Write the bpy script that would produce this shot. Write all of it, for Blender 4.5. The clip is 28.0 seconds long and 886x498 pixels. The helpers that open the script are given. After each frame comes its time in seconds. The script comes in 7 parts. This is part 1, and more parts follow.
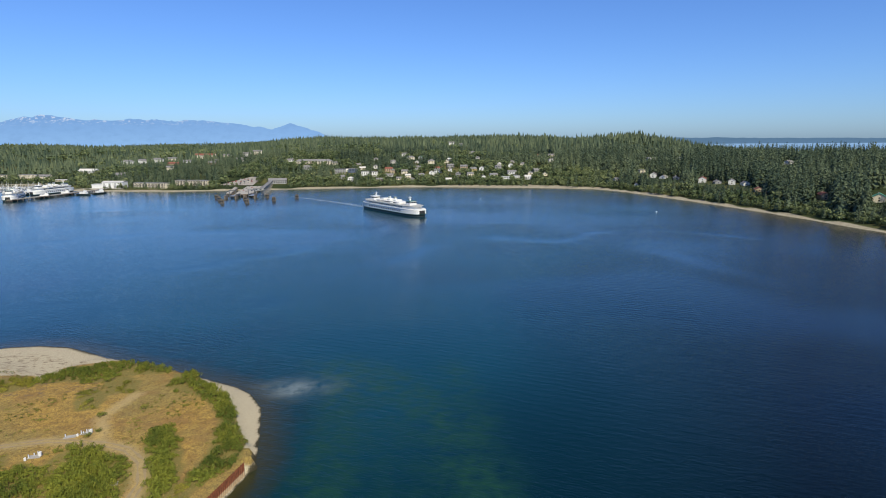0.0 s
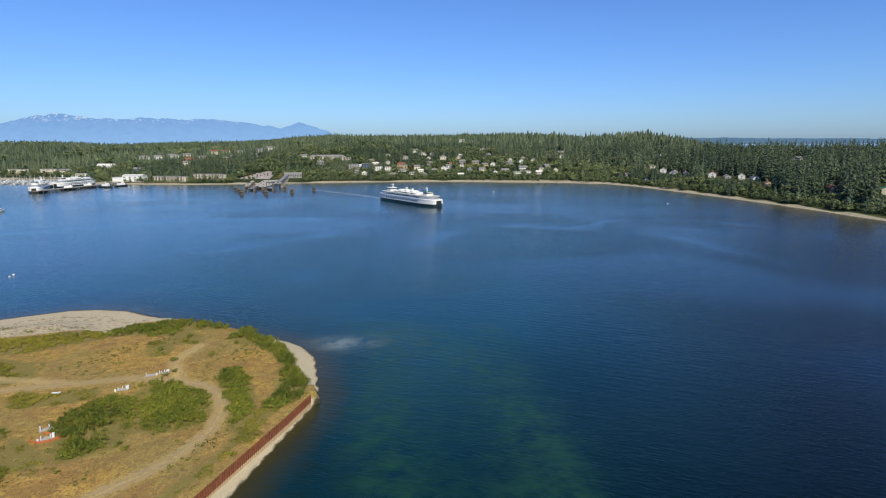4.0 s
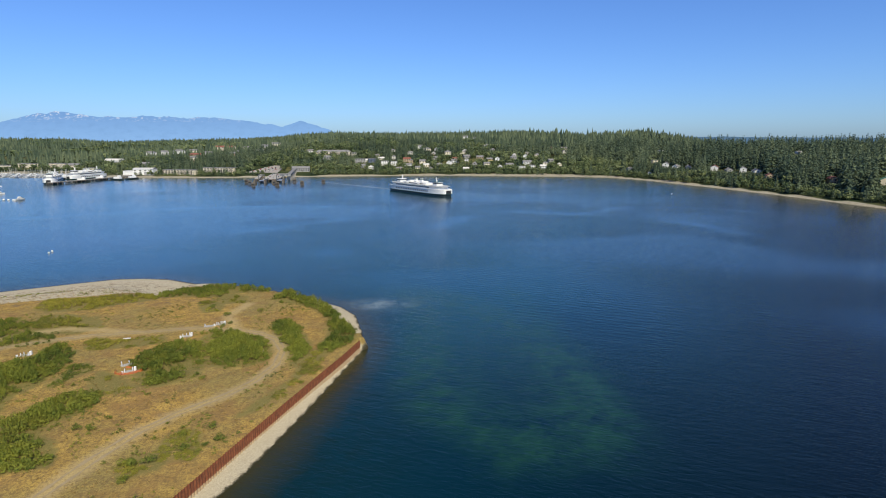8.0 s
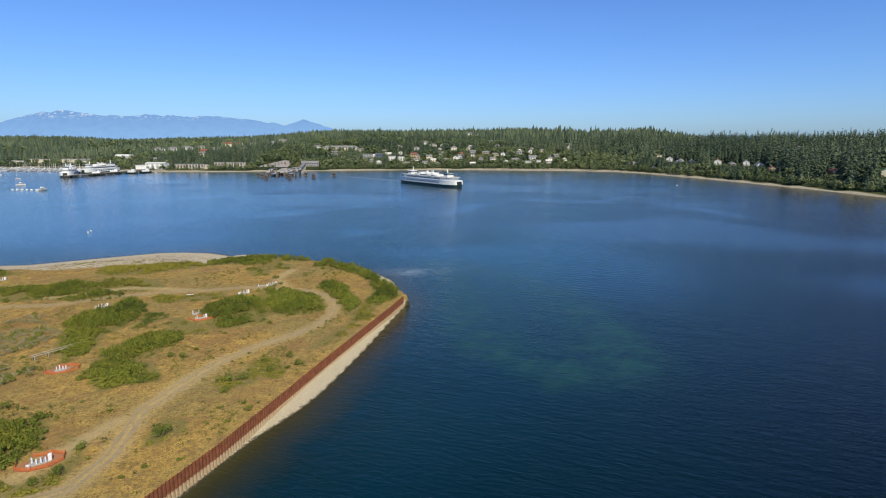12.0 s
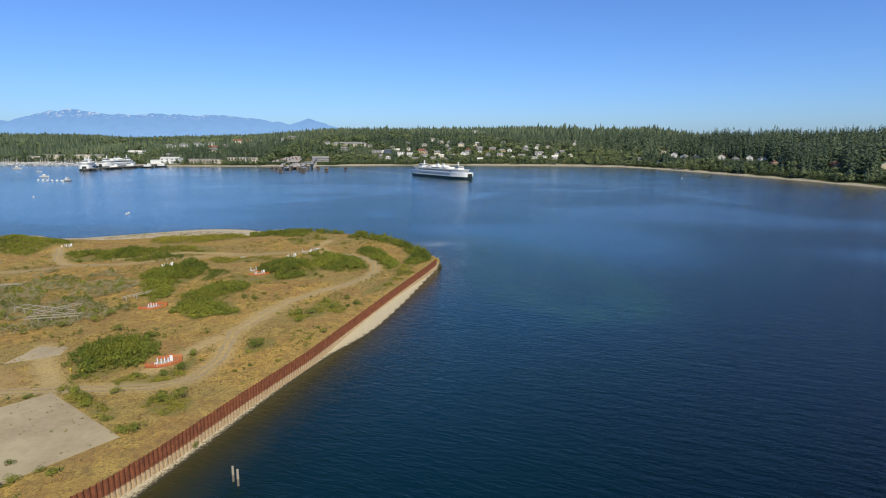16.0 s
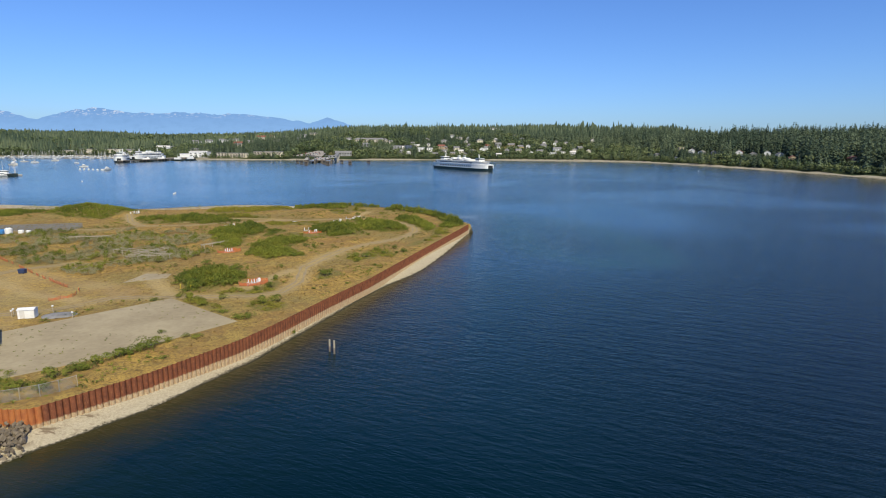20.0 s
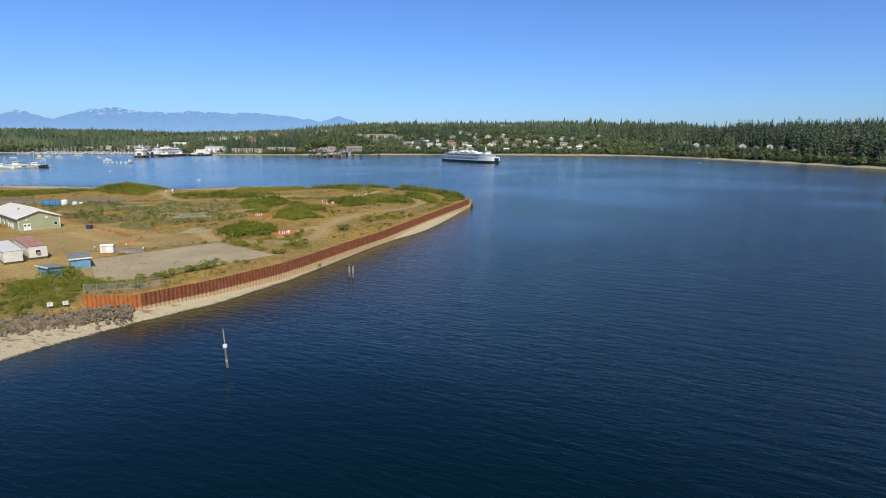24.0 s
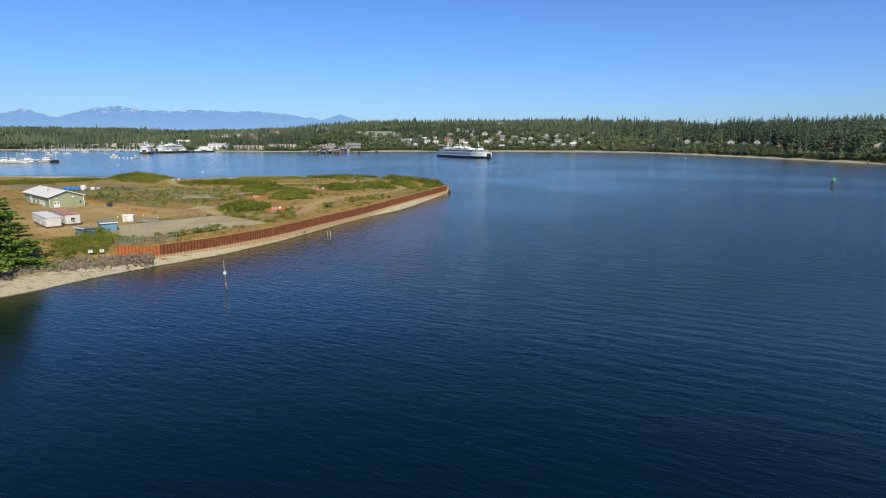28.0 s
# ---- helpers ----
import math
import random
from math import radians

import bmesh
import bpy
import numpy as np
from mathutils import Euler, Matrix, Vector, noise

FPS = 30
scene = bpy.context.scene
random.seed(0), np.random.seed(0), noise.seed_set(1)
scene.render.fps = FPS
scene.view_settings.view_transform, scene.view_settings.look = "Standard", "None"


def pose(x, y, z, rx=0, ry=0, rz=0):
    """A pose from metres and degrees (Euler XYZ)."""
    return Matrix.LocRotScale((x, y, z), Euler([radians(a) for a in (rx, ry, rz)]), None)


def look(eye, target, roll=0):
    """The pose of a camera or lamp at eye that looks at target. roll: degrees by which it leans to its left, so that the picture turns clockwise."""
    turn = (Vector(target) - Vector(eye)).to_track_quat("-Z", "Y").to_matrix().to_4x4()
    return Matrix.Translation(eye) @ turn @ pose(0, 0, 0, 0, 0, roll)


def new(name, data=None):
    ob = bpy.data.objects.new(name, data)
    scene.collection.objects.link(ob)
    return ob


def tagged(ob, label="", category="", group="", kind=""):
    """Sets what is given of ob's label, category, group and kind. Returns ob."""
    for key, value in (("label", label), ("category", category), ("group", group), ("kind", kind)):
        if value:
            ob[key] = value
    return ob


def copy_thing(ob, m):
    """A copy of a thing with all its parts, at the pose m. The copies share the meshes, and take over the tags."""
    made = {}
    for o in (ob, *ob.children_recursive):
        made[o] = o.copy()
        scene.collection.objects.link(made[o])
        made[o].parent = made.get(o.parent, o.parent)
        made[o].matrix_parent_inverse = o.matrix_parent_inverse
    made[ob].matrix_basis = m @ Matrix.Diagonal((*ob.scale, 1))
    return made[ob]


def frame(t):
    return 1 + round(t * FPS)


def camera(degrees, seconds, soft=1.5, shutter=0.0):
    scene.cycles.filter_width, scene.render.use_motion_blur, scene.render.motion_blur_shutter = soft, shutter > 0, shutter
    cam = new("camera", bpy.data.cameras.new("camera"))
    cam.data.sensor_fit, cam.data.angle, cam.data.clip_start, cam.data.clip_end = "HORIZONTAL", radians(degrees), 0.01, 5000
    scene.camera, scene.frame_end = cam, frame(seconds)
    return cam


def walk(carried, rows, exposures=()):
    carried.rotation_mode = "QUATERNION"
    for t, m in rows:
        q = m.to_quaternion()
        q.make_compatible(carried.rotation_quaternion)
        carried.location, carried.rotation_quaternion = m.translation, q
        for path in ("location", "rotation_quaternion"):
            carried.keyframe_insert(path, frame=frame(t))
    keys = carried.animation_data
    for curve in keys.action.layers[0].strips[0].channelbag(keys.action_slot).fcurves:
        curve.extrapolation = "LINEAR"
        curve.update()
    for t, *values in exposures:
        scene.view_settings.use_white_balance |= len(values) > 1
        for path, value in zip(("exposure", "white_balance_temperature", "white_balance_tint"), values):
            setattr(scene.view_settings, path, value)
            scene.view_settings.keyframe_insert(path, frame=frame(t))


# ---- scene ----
# ================= camera =================
cam = camera(76.63, 28.0, soft=1.0)


def eye_at(x, y, z, yaw, pitch, roll):
    return pose(x, y, z, 90 + pitch, 0, yaw) @ pose(0, 0, 0, 0, 0, roll)


PATH = [
    (0, (47.09, 163.34, 89.75, -3.758, -11.088, -0.258)),
    (1, (43.86, 158.51, 87.58, -3.594, -11.075, -0.204)),
    (2, (40.50, 153.66, 85.19, -3.315, -11.053, -0.170)),
    (3, (36.99, 148.88, 82.49, -3.209, -11.027, -0.134)),
    (6, (26.45, 135.93, 74.41, -3.078, -11.024, -0.028)),
    (7, (23.01, 131.51, 71.78, -3.077, -11.020, -0.024)),
    (8, (19.57, 126.77, 69.26, -3.240, -11.035, -0.013)),
    (9, (16.10, 121.99, 66.86, -3.198, -11.030, -0.003)),
    (10, (12.56, 117.27, 64.45, -3.190, -11.035, -0.002)),
    (11, (8.97, 112.82, 62.11, -3.180, -11.045, 0.005)),
    (12, (5.52, 107.99, 59.75, -3.175, -11.048, 0.000)),
    (14.5, (-1.99, 94.46, 54.25, -3.156, -11.040, -0.001)),
    (15, (-3.49, 91.53, 53.12, -3.145, -11.030, 0.015)),
    (16, (-6.41, 85.49, 50.80, -2.893, -11.017, 0.087)),
    (17, (-9.05, 79.21, 48.23, -2.034, -11.009, 0.183)),
    (18, (-11.29, 72.81, 45.54, -1.436, -10.990, 0.204)),
    (19, (-13.13, 66.45, 42.97, -1.332, -10.980, 0.210)),
    (20, (-14.60, 59.99, 40.44, -1.290, -10.978, 0.299)),
    (21, (-15.20, 53.15, 38.11, -1.145, -10.985, 0.360)),
    (22, (-14.94, 45.83, 36.15, -0.724, -10.990, 0.320)),
    (22.5, (-14.36, 42.05, 35.26, -0.531, -11.010, 0.270)),
    (24.5, (-10.91, 26.82, 32.22, -0.202, -11.116, 0.085)),
    (26, (-6.97, 15.06, 30.66, -0.057, -11.177, 0.060)),
    (27, (-3.64, 7.36, 29.91, 0.010, -11.218, 0.065)),
    (28, (0.00, 0.00, 29.68, 0.000, -11.243, 0.056)),
]
walk(cam, [(t, eye_at(*row)) for t, row in PATH])

# ================= light =================
SUN_AZ, SUN_EL = radians(160), radians(46)      # clockwise from +y
world = bpy.data.worlds.new("sky")
scene.world = world
world.use_nodes = True
wn = world.node_tree.nodes
sky = wn.new("ShaderNodeTexSky")
sky.sky_type = "NISHITA"
sky.sun_disc = False
sky.sun_elevation, sky.sun_rotation = SUN_EL, SUN_AZ
sky.air_density, sky.dust_density, sky.ozone_density = 1.0, 0.5, 4.5
air = wn.new("ShaderNodeMix")                   # cool clear air
air.data_type, air.blend_type = "RGBA", "MULTIPLY"
air.inputs[0].default_value = 1.0
air.inputs[7].default_value = (0.58, 0.82, 1.25, 1)
world.node_tree.links.new(sky.outputs[0], air.inputs[6])
world.node_tree.links.new(air.outputs[2], wn["Background"].inputs[0])
wn["Background"].inputs[1].default_value = 0.115
sun_data = bpy.data.lights.new("sun", "SUN")
sun_data.energy, sun_data.angle, sun_data.color = 4.9, radians(0.5), (1.0, 0.90, 0.65)
sun = new("sun", sun_data)
sun_way = Vector((math.sin(SUN_AZ) * math.cos(SUN_EL), math.cos(SUN_AZ) * math.cos(SUN_EL), math.sin(SUN_EL)))
sun.matrix_world = look(sun_way * 300, (0, 0, 0))
scene.view_settings.exposure = 0.0


# ================= materials =================
class Mat:
    """A node material in the making; values and colours may be numbers or sockets."""

    def __init__(self, name, rough=0.8, metal=0.0, spec=0.5):
        self.m = bpy.data.materials.new(name)
        self.m.use_nodes = True
        self.t = self.m.node_tree
        self.b = self.t.nodes["Principled BSDF"]
        self.put("Roughness", rough)
        self.put("Metallic", metal)
        self.put("Specular IOR Level", spec)

    def node(self, kind, **sets):
        n = self.t.nodes.new(kind)
        for k, v in sets.items():
            setattr(n, k, v)
        return n

    def link(self, a, b):
        if isinstance(a, bpy.types.NodeSocket):
            self.t.links.new(a, b)
        elif isinstance(a, (tuple, list)) and len(a) == 3 and b.type == "RGBA":
            b.default_value = (*a, 1)
        else:
            b.default_value = a

    def put(self, name, value):
        self.link(value, self.b.inputs[name])
        return self

    def coord(self, kind="Object"):
        if kind == "World":
            return self.node("ShaderNodeNewGeometry").outputs["Position"]
        return self.node("ShaderNodeTexCoord").outputs[kind]

    def noise(self, scale, detail=4, rough=0.6, vec=None, stretch=None, dist=0.0):
        n = self.node("ShaderNodeTexNoise")
        vec = vec or self.coord("World")
        if stretch:
            mp = self.node("ShaderNodeMapping")
            mp.inputs["Scale"].default_value = stretch
            self.link(vec, mp.inputs[0])
            vec = mp.outputs[0]
        self.link(vec, n.inputs["Vector"])
        n.inputs["Scale"].default_value, n.inputs["Detail"].default_value = scale, detail
        n.inputs["Roughness"].default_value, n.inputs["Distortion"].default_value = rough, dist
        return n.outputs["Fac"]

    def attr(self, name):
        return self.node("ShaderNodeAttribute", attribute_name=name).outputs["Fac"]

    def rand(self):
        return self.node("ShaderNodeObjectInfo").outputs["Random"]

    def island(self):
        return self.node("ShaderNodeNewGeometry").outputs["Random Per Island"]

    def ramp(self, fac, lo, hi):
        n = self.node("ShaderNodeMapRange", clamp=True)
        self.link(fac, n.inputs[0])
        n.inputs[1].default_value, n.inputs[2].default_value = lo, hi
        return n.outputs[0]

    def math(self, op, a, b=0.0):
        n = self.node("ShaderNodeMath", operation=op)
        self.link(a, n.inputs[0])
        self.link(b, n.inputs[1])
        return n.outputs[0]

    def mix(self, fac, a, b):
        n = self.node("ShaderNodeMix", data_type="RGBA")
        self.link(fac, n.inputs[0])
        self.link(a, n.inputs[6])
        self.link(b, n.inputs[7])
        return n.outputs[2]

    def colour(self, c):
        return self.put("Base Color", c)

    def bump(self, height, strength=0.4, dist=0.1):
        n = self.node("ShaderNodeBump")
        self.link(height, n.inputs["Height"])
        n.inputs["Strength"].default_value, n.inputs["Distance"].default_value = strength, dist
        return self.put("Normal", n.outputs[0])


def plain(name, a, b=None, rough=0.7, metal=0.0, scale=1.5, bump=0.15, dist=0.02):
    """A paint or body colour with wear at two scales."""
    k = Mat(name, rough, metal)
    b = b or tuple(v * 0.75 for v in a)
    vec = k.coord("Object")
    n1, n2 = k.noise(scale, 4, 0.65, vec), k.noise(scale * 9, 3, 0.6, vec)
    f = k.ramp(k.math("ADD", k.math("MULTIPLY", n1, 0.7), k.math("MULTIPLY", n2, 0.3)), 0.38, 0.66)
    k.colour(k.mix(f, a, b)).put("Roughness", k.math("ADD", k.math("MULTIPLY", n2, 0.2), rough - 0.1))
    if bump:
        k.bump(n2, bump, dist)
    return k.m


def leafy(name, dark, light, warm, tint="tint", lo=0.5, hi=0.72, most=0.6):
    """Foliage: colour by plant and by leaf clump."""
    k = Mat(name, 0.75, spec=0.2)
    n = k.noise(0.12, 5, 0.72)
    c = k.mix(k.ramp(k.attr(tint), 0.0, 1.0), dark, light)
    c = k.mix(k.math("MULTIPLY", k.ramp(n, lo, hi), most), c, warm)
    c = k.mix(k.math("MULTIPLY", k.island(), 0.18), c, tuple(v * 0.55 for v in dark))
    k.colour(c)
    # leaves let part of the light through
    thin, both = k.node("ShaderNodeBsdfTranslucent"), k.node("ShaderNodeMixShader")
    k.link(c, thin.inputs[0])
    both.inputs[0].default_value = 0.2
    k.link(k.b.outputs[0], both.inputs[1])
    k.link(thin.outputs[0], both.inputs[2])
    k.link(both.outputs[0], k.t.nodes["Material Output"].inputs[0])
    return k.m


def make_water():
    k = Mat("water", 0.08)
    k.put("IOR", 1.333).put("Specular IOR Level", 0.13).put("Specular Tint", (0.30, 0.93, 1.0))
    deep, painted_sheen, shallow, weed, silt = (0.0001, 0.0026, 0.0042), (0.0016, 0.0385, 0.0590), (0.034, 0.033, 0.012), (0.010, 0.046, 0.027), (0.13, 0.165, 0.165)
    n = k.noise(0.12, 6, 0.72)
    # sky sheen painted into the colour: paler far out, darker near and right
    c = k.mix(k.attr("painted_sheen"), deep, painted_sheen)
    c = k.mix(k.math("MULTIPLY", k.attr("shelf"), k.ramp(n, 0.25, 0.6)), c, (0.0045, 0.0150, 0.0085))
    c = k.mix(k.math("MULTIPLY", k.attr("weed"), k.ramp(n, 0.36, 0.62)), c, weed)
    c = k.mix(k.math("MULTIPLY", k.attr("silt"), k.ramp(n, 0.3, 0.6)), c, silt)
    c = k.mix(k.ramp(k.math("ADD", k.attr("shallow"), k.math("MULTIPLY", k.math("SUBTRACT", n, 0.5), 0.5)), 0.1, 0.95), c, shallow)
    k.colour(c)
    # ripples in three sizes, laid down by slicks and by the lee of the far shore
    turned = k.node("ShaderNodeMapping")
    turned.inputs["Rotation"].default_value = (0, 0, radians(26))
    k.link(k.coord("World"), turned.inputs[0])
    rip = k.noise(0.62, 4, 0.6, turned.outputs[0], (0.55, 1.5, 1))
    fine = k.noise(2.4, 3, 0.65, turned.outputs[0], (0.6, 1.4, 1))
    long_ = k.noise(0.13, 3, 0.7, turned.outputs[0], (0.6, 1.4, 1))
    h = k.math("ADD", k.math("ADD", k.math("MULTIPLY", rip, 0.95), k.math("MULTIPLY", fine, 0.36)), k.math("MULTIPLY", long_, 0.9))
    h = k.math("MULTIPLY", h, k.attr("chop"))
    wave = k.node("ShaderNodeTexWave", wave_type="BANDS", bands_direction="Y")
    k.link(turned.outputs[0], wave.inputs["Vector"])
    wave.inputs["Scale"].default_value, wave.inputs["Distortion"].default_value = 0.085, 3.5
    wave.inputs["Detail"].default_value, wave.inputs["Detail Scale"].default_value = 3.0, 0.7
    h = k.math("ADD", h, k.math("MULTIPLY", k.math("MULTIPLY", wave.outputs["Fac"], k.attr("swell")), 0.16))
    k.bump(h, 0.36, 0.6)
    # an added clear coat that strengthens the sky reflection at low angles only
    k.put("Coat Weight", 1.0).put("Coat IOR", 1.12).put("Coat Roughness", 0.12).put("Coat Normal", k.b.inputs["Normal"].links[0].from_socket)
    # open water carries ripples too fine to see singly
    k.put("Roughness", k.math("ADD", 0.07, k.math("MULTIPLY", k.attr("painted_sheen"), 0.15)))
    return k.m


def make_ground():
    """Dry grass, dirt tracks, green undergrowth and beach gravel on the point."""
    k = Mat("dry_ground", 0.95, spec=0.15)
    n0, n1, n2, n3 = k.noise(0.035, 4, 0.6), k.noise(0.3, 5, 0.7), k.noise(2.5, 4, 0.7), k.noise(11, 3, 0.7)
    straw = k.mix(k.ramp(n1, 0.36, 0.66), (0.49, 0.32, 0.078), (0.30, 0.188, 0.047))
    straw = k.mix(k.math("MULTIPLY", k.ramp(n0, 0.42, 0.6), 0.65), straw, (0.25, 0.215, 0.075))
    straw = k.mix(k.math("MULTIPLY", k.ramp(n2, 0.46, 0.66), 0.8), straw, (0.12, 0.08, 0.04))
    n4 = k.noise(0.9, 6, 0.8)
    straw = k.mix(k.math("MULTIPLY", k.ramp(k.noise(0.075, 5, 0.7), 0.5, 0.62), 0.6), straw, (0.25, 0.145, 0.055))
    straw = k.mix(k.math("MULTIPLY", k.ramp(n4, 0.49, 0.6), 0.7), straw, (0.15, 0.10, 0.045))
    dirt = k.mix(k.ramp(n2, 0.35, 0.7), (0.50, 0.385, 0.19), (0.37, 0.28, 0.13))
    dirt = k.mix(k.math("MULTIPLY", k.ramp(n4, 0.52, 0.66), 0.45), dirt, (0.20, 0.145, 0.07))
    green = k.mix(k.ramp(n2, 0.35, 0.65), (0.14, 0.125, 0.034), (0.235, 0.185, 0.062))
    gravel = k.mix(k.ramp(n2, 0.3, 0.7), (0.56, 0.49, 0.345), (0.38, 0.325, 0.215))
    gravel = k.mix(k.math("MULTIPLY", k.ramp(n3, 0.48, 0.66), 0.6), gravel, (0.14, 0.12, 0.10))
    wobble = k.math("MULTIPLY", k.math("SUBTRACT", n1, 0.5), 0.9)
    c = k.mix(k.ramp(k.math("ADD", k.attr("green"), wobble), 0.35, 0.75), straw, green)
    c = k.mix(k.math("MULTIPLY", k.ramp(k.math("ADD", k.attr("track"), wobble), 0.35, 1.05), 0.66), c, dirt)
    c = k.mix(k.ramp(k.math("ADD", k.attr("sand"), k.math("MULTIPLY", wobble, 0.6)), 0.4, 0.6), c, gravel)
    wrack = k.math("MULTIPLY", k.attr("wrack"), k.ramp(k.noise(0.35, 4, 0.75, stretch=(1, 2.2, 1)), 0.54, 0.62))
    c = k.mix(wrack, c, (0.16, 0.115, 0.07))
    c = k.mix(k.ramp(k.math("ADD", k.attr("wet"), k.math("MULTIPLY", k.math("SUBTRACT", n2, 0.5), 1.2)), 0.25, 0.6), c, (0.040, 0.036, 0.020))
    k.colour(c)
    k.bump(k.math("ADD", n2, k.math("MULTIPLY", n3, 0.5)), 0.7, 0.15)
    return k.m


def make_land():
    """Far shore: beach sand, meadow and forest floor."""
    k = Mat("far_land", 0.95, spec=0.1)
    n1, n2 = k.noise(0.02, 4, 0.6), k.noise(0.25, 4, 0.7)
    floor = k.mix(k.ramp(n1, 0.4, 0.65), (0.022, 0.036, 0.014), (0.05, 0.06, 0.022))
    grass = k.mix(k.ramp(n2, 0.35, 0.65), (0.20, 0.16, 0.07), (0.10, 0.12, 0.04))
    sand = k.mix(k.ramp(n2, 0.3, 0.7), (0.42, 0.38, 0.28), (0.23, 0.20, 0.145))
    c = k.mix(k.attr("open"), floor, grass)
    k.colour(k.mix(k.ramp(k.attr("sand"), 0.35, 0.65), c, sand))
    k.bump(n2, 0.5, 0.6)
    return k.m


def make_rust(name="rusty_steel", a=(0.215, 0.070, 0.032), b=(0.115, 0.039, 0.021)):
    k = Mat(name, 0.85, spec=0.3)
    z = k.node("ShaderNodeSeparateXYZ")
    k.link(k.coord("World"), z.inputs[0])
    n1, n2 = k.noise(0.9, 5, 0.7), k.noise(7, 4, 0.7, stretch=(1, 1, 0.25))
    c = k.mix(k.ramp(n1, 0.35, 0.65), a, b)
    c = k.mix(k.math("MULTIPLY", k.ramp(n2, 0.5, 0.7), 0.6), c, (0.32, 0.13, 0.055))
    tide = k.ramp(k.math("ADD", z.outputs[2], k.math("MULTIPLY", k.math("SUBTRACT", n2, 0.5), 0.6)), 1.75, 1.5)
    k.colour(k.mix(tide, c, k.mix(k.ramp(n2, 0.4, 0.7), (0.46, 0.36, 0.22), (0.30, 0.165, 0.085))))
    k.bump(n2, 0.5, 0.03)
    return k.m


def make_glass():
    k = Mat("window_glass", 0.06, spec=0.8)
    n = k.noise(0.6, 2, 0.5, k.coord("Object"))
    k.colour(k.mix(n, (0.012, 0.016, 0.022), (0.03, 0.036, 0.042)))
    return k.m


M_WATER, M_GROUND, M_LAND, M_RUST, M_GLASS = make_water(), make_ground(), make_land(), make_rust(), make_glass()
M_RUSTRAW = make_rust("raw_rust", (0.46, 0.17, 0.05), (0.33, 0.10, 0.035))
M_CONIFER = leafy("conifer_needles", (0.056, 0.090, 0.058), (0.165, 0.205, 0.112), (0.21, 0.21, 0.10), most=0.35)
M_BROAD = leafy("broad_leaves", (0.090, 0.130, 0.055), (0.215, 0.255, 0.110), (0.26, 0.26, 0.12))
M_SHRUB = leafy("shrub_leaves", (0.080, 0.110, 0.018), (0.24, 0.26, 0.036), (0.36, 0.33, 0.045), lo=0.47, hi=0.68, most=0.5)
M_BROOM = leafy("yellow_broom", (0.140, 0.150, 0.024), (0.33, 0.30, 0.042), (0.42, 0.34, 0.06), lo=0.45, hi=0.65)
M_BRUSH = leafy("grey_brush", (0.23, 0.215, 0.11), (0.39, 0.36, 0.205), (0.40, 0.325, 0.19))
M_GRASS = leafy("dry_grass", (0.27, 0.18, 0.06), (0.44, 0.30, 0.10), (0.32, 0.25, 0.085))
M_BARK = plain("bark", (0.075, 0.05, 0.035), (0.035, 0.025, 0.018), 0.9, scale=2.0, bump=0.6, dist=0.05)
M_WHITE = plain("white_paint", (0.80, 0.80, 0.78), (0.66, 0.65, 0.61), 0.45, scale=0.6)
M_CREAM = plain("cream_siding", (0.80, 0.73, 0.57), (0.70, 0.62, 0.47), 0.7, scale=0.5)
M_GREY = plain("grey_siding", (0.36, 0.36, 0.35), (0.25, 0.25, 0.25), 0.7, scale=0.5)
M_TAN = plain("tan_siding", (0.50, 0.39, 0.26), (0.36, 0.27, 0.18), 0.7, scale=0.5)
M_SAGE = plain("sage_siding", (0.33, 0.36, 0.22), (0.27, 0.29, 0.175), 0.65, scale=0.4)
M_BLUE = plain("blue_paint", (0.16, 0.33, 0.46), (0.10, 0.23, 0.33), 0.6, scale=0.8)
M_ROOFGREY = plain("grey_roof", (0.24, 0.235, 0.23), (0.15, 0.145, 0.14), 0.85, scale=0.5, bump=0.3)
M_ROOFPALE = plain("pale_metal_roof", (0.68, 0.66, 0.62), (0.58, 0.55, 0.50), 0.5, scale=0.5)
M_ROOFRED = plain("red_roof", (0.27, 0.10, 0.065), (0.19, 0.075, 0.05), 0.8, scale=0.5, bump=0.3)
M_ROOFGREEN = plain("green_roof", (0.07, 0.26, 0.16), (0.05, 0.18, 0.11), 0.6, scale=0.5)
M_DARK = plain("dark_hull", (0.022, 0.035, 0.034), (0.04, 0.05, 0.048), 0.5, scale=0.4)
M_GREEN = plain("green_stripe", (0.02, 0.10, 0.065), (0.015, 0.08, 0.05), 0.5)
M_TIMBER = plain("weathered_timber", (0.20, 0.165, 0.13), (0.11, 0.09, 0.07), 0.9, scale=1.5, bump=0.5)
M_PALEWOOD = plain("bleached_timber", (0.42, 0.37, 0.28), (0.28, 0.24, 0.175), 0.9, scale=1.5, bump=0.5)
M_CONCRETE = plain("concrete", (0.40, 0.375, 0.33), (0.29, 0.27, 0.235), 0.9, scale=0.25, bump=0.4)
M_ASPHALT = plain("asphalt", (0.19, 0.175, 0.135), (0.13, 0.12, 0.095), 0.95, scale=0.2, bump=0.4)
M_STONE = plain("riprap_stone", (0.225, 0.18, 0.125), (0.075, 0.06, 0.042), 0.95, scale=0.5, bump=0.8, dist=0.08)
M_STEEL = plain("galvanised_steel", (0.50, 0.51, 0.52), (0.38, 0.39, 0.40), 0.4, 0.7)
M_ORANGE = plain("orange_mesh", (0.62, 0.16, 0.04), (0.46, 0.12, 0.035), 0.7)
M_RED = plain("red_paint", (0.45, 0.05, 0.03), (0.32, 0.04, 0.03), 0.5)
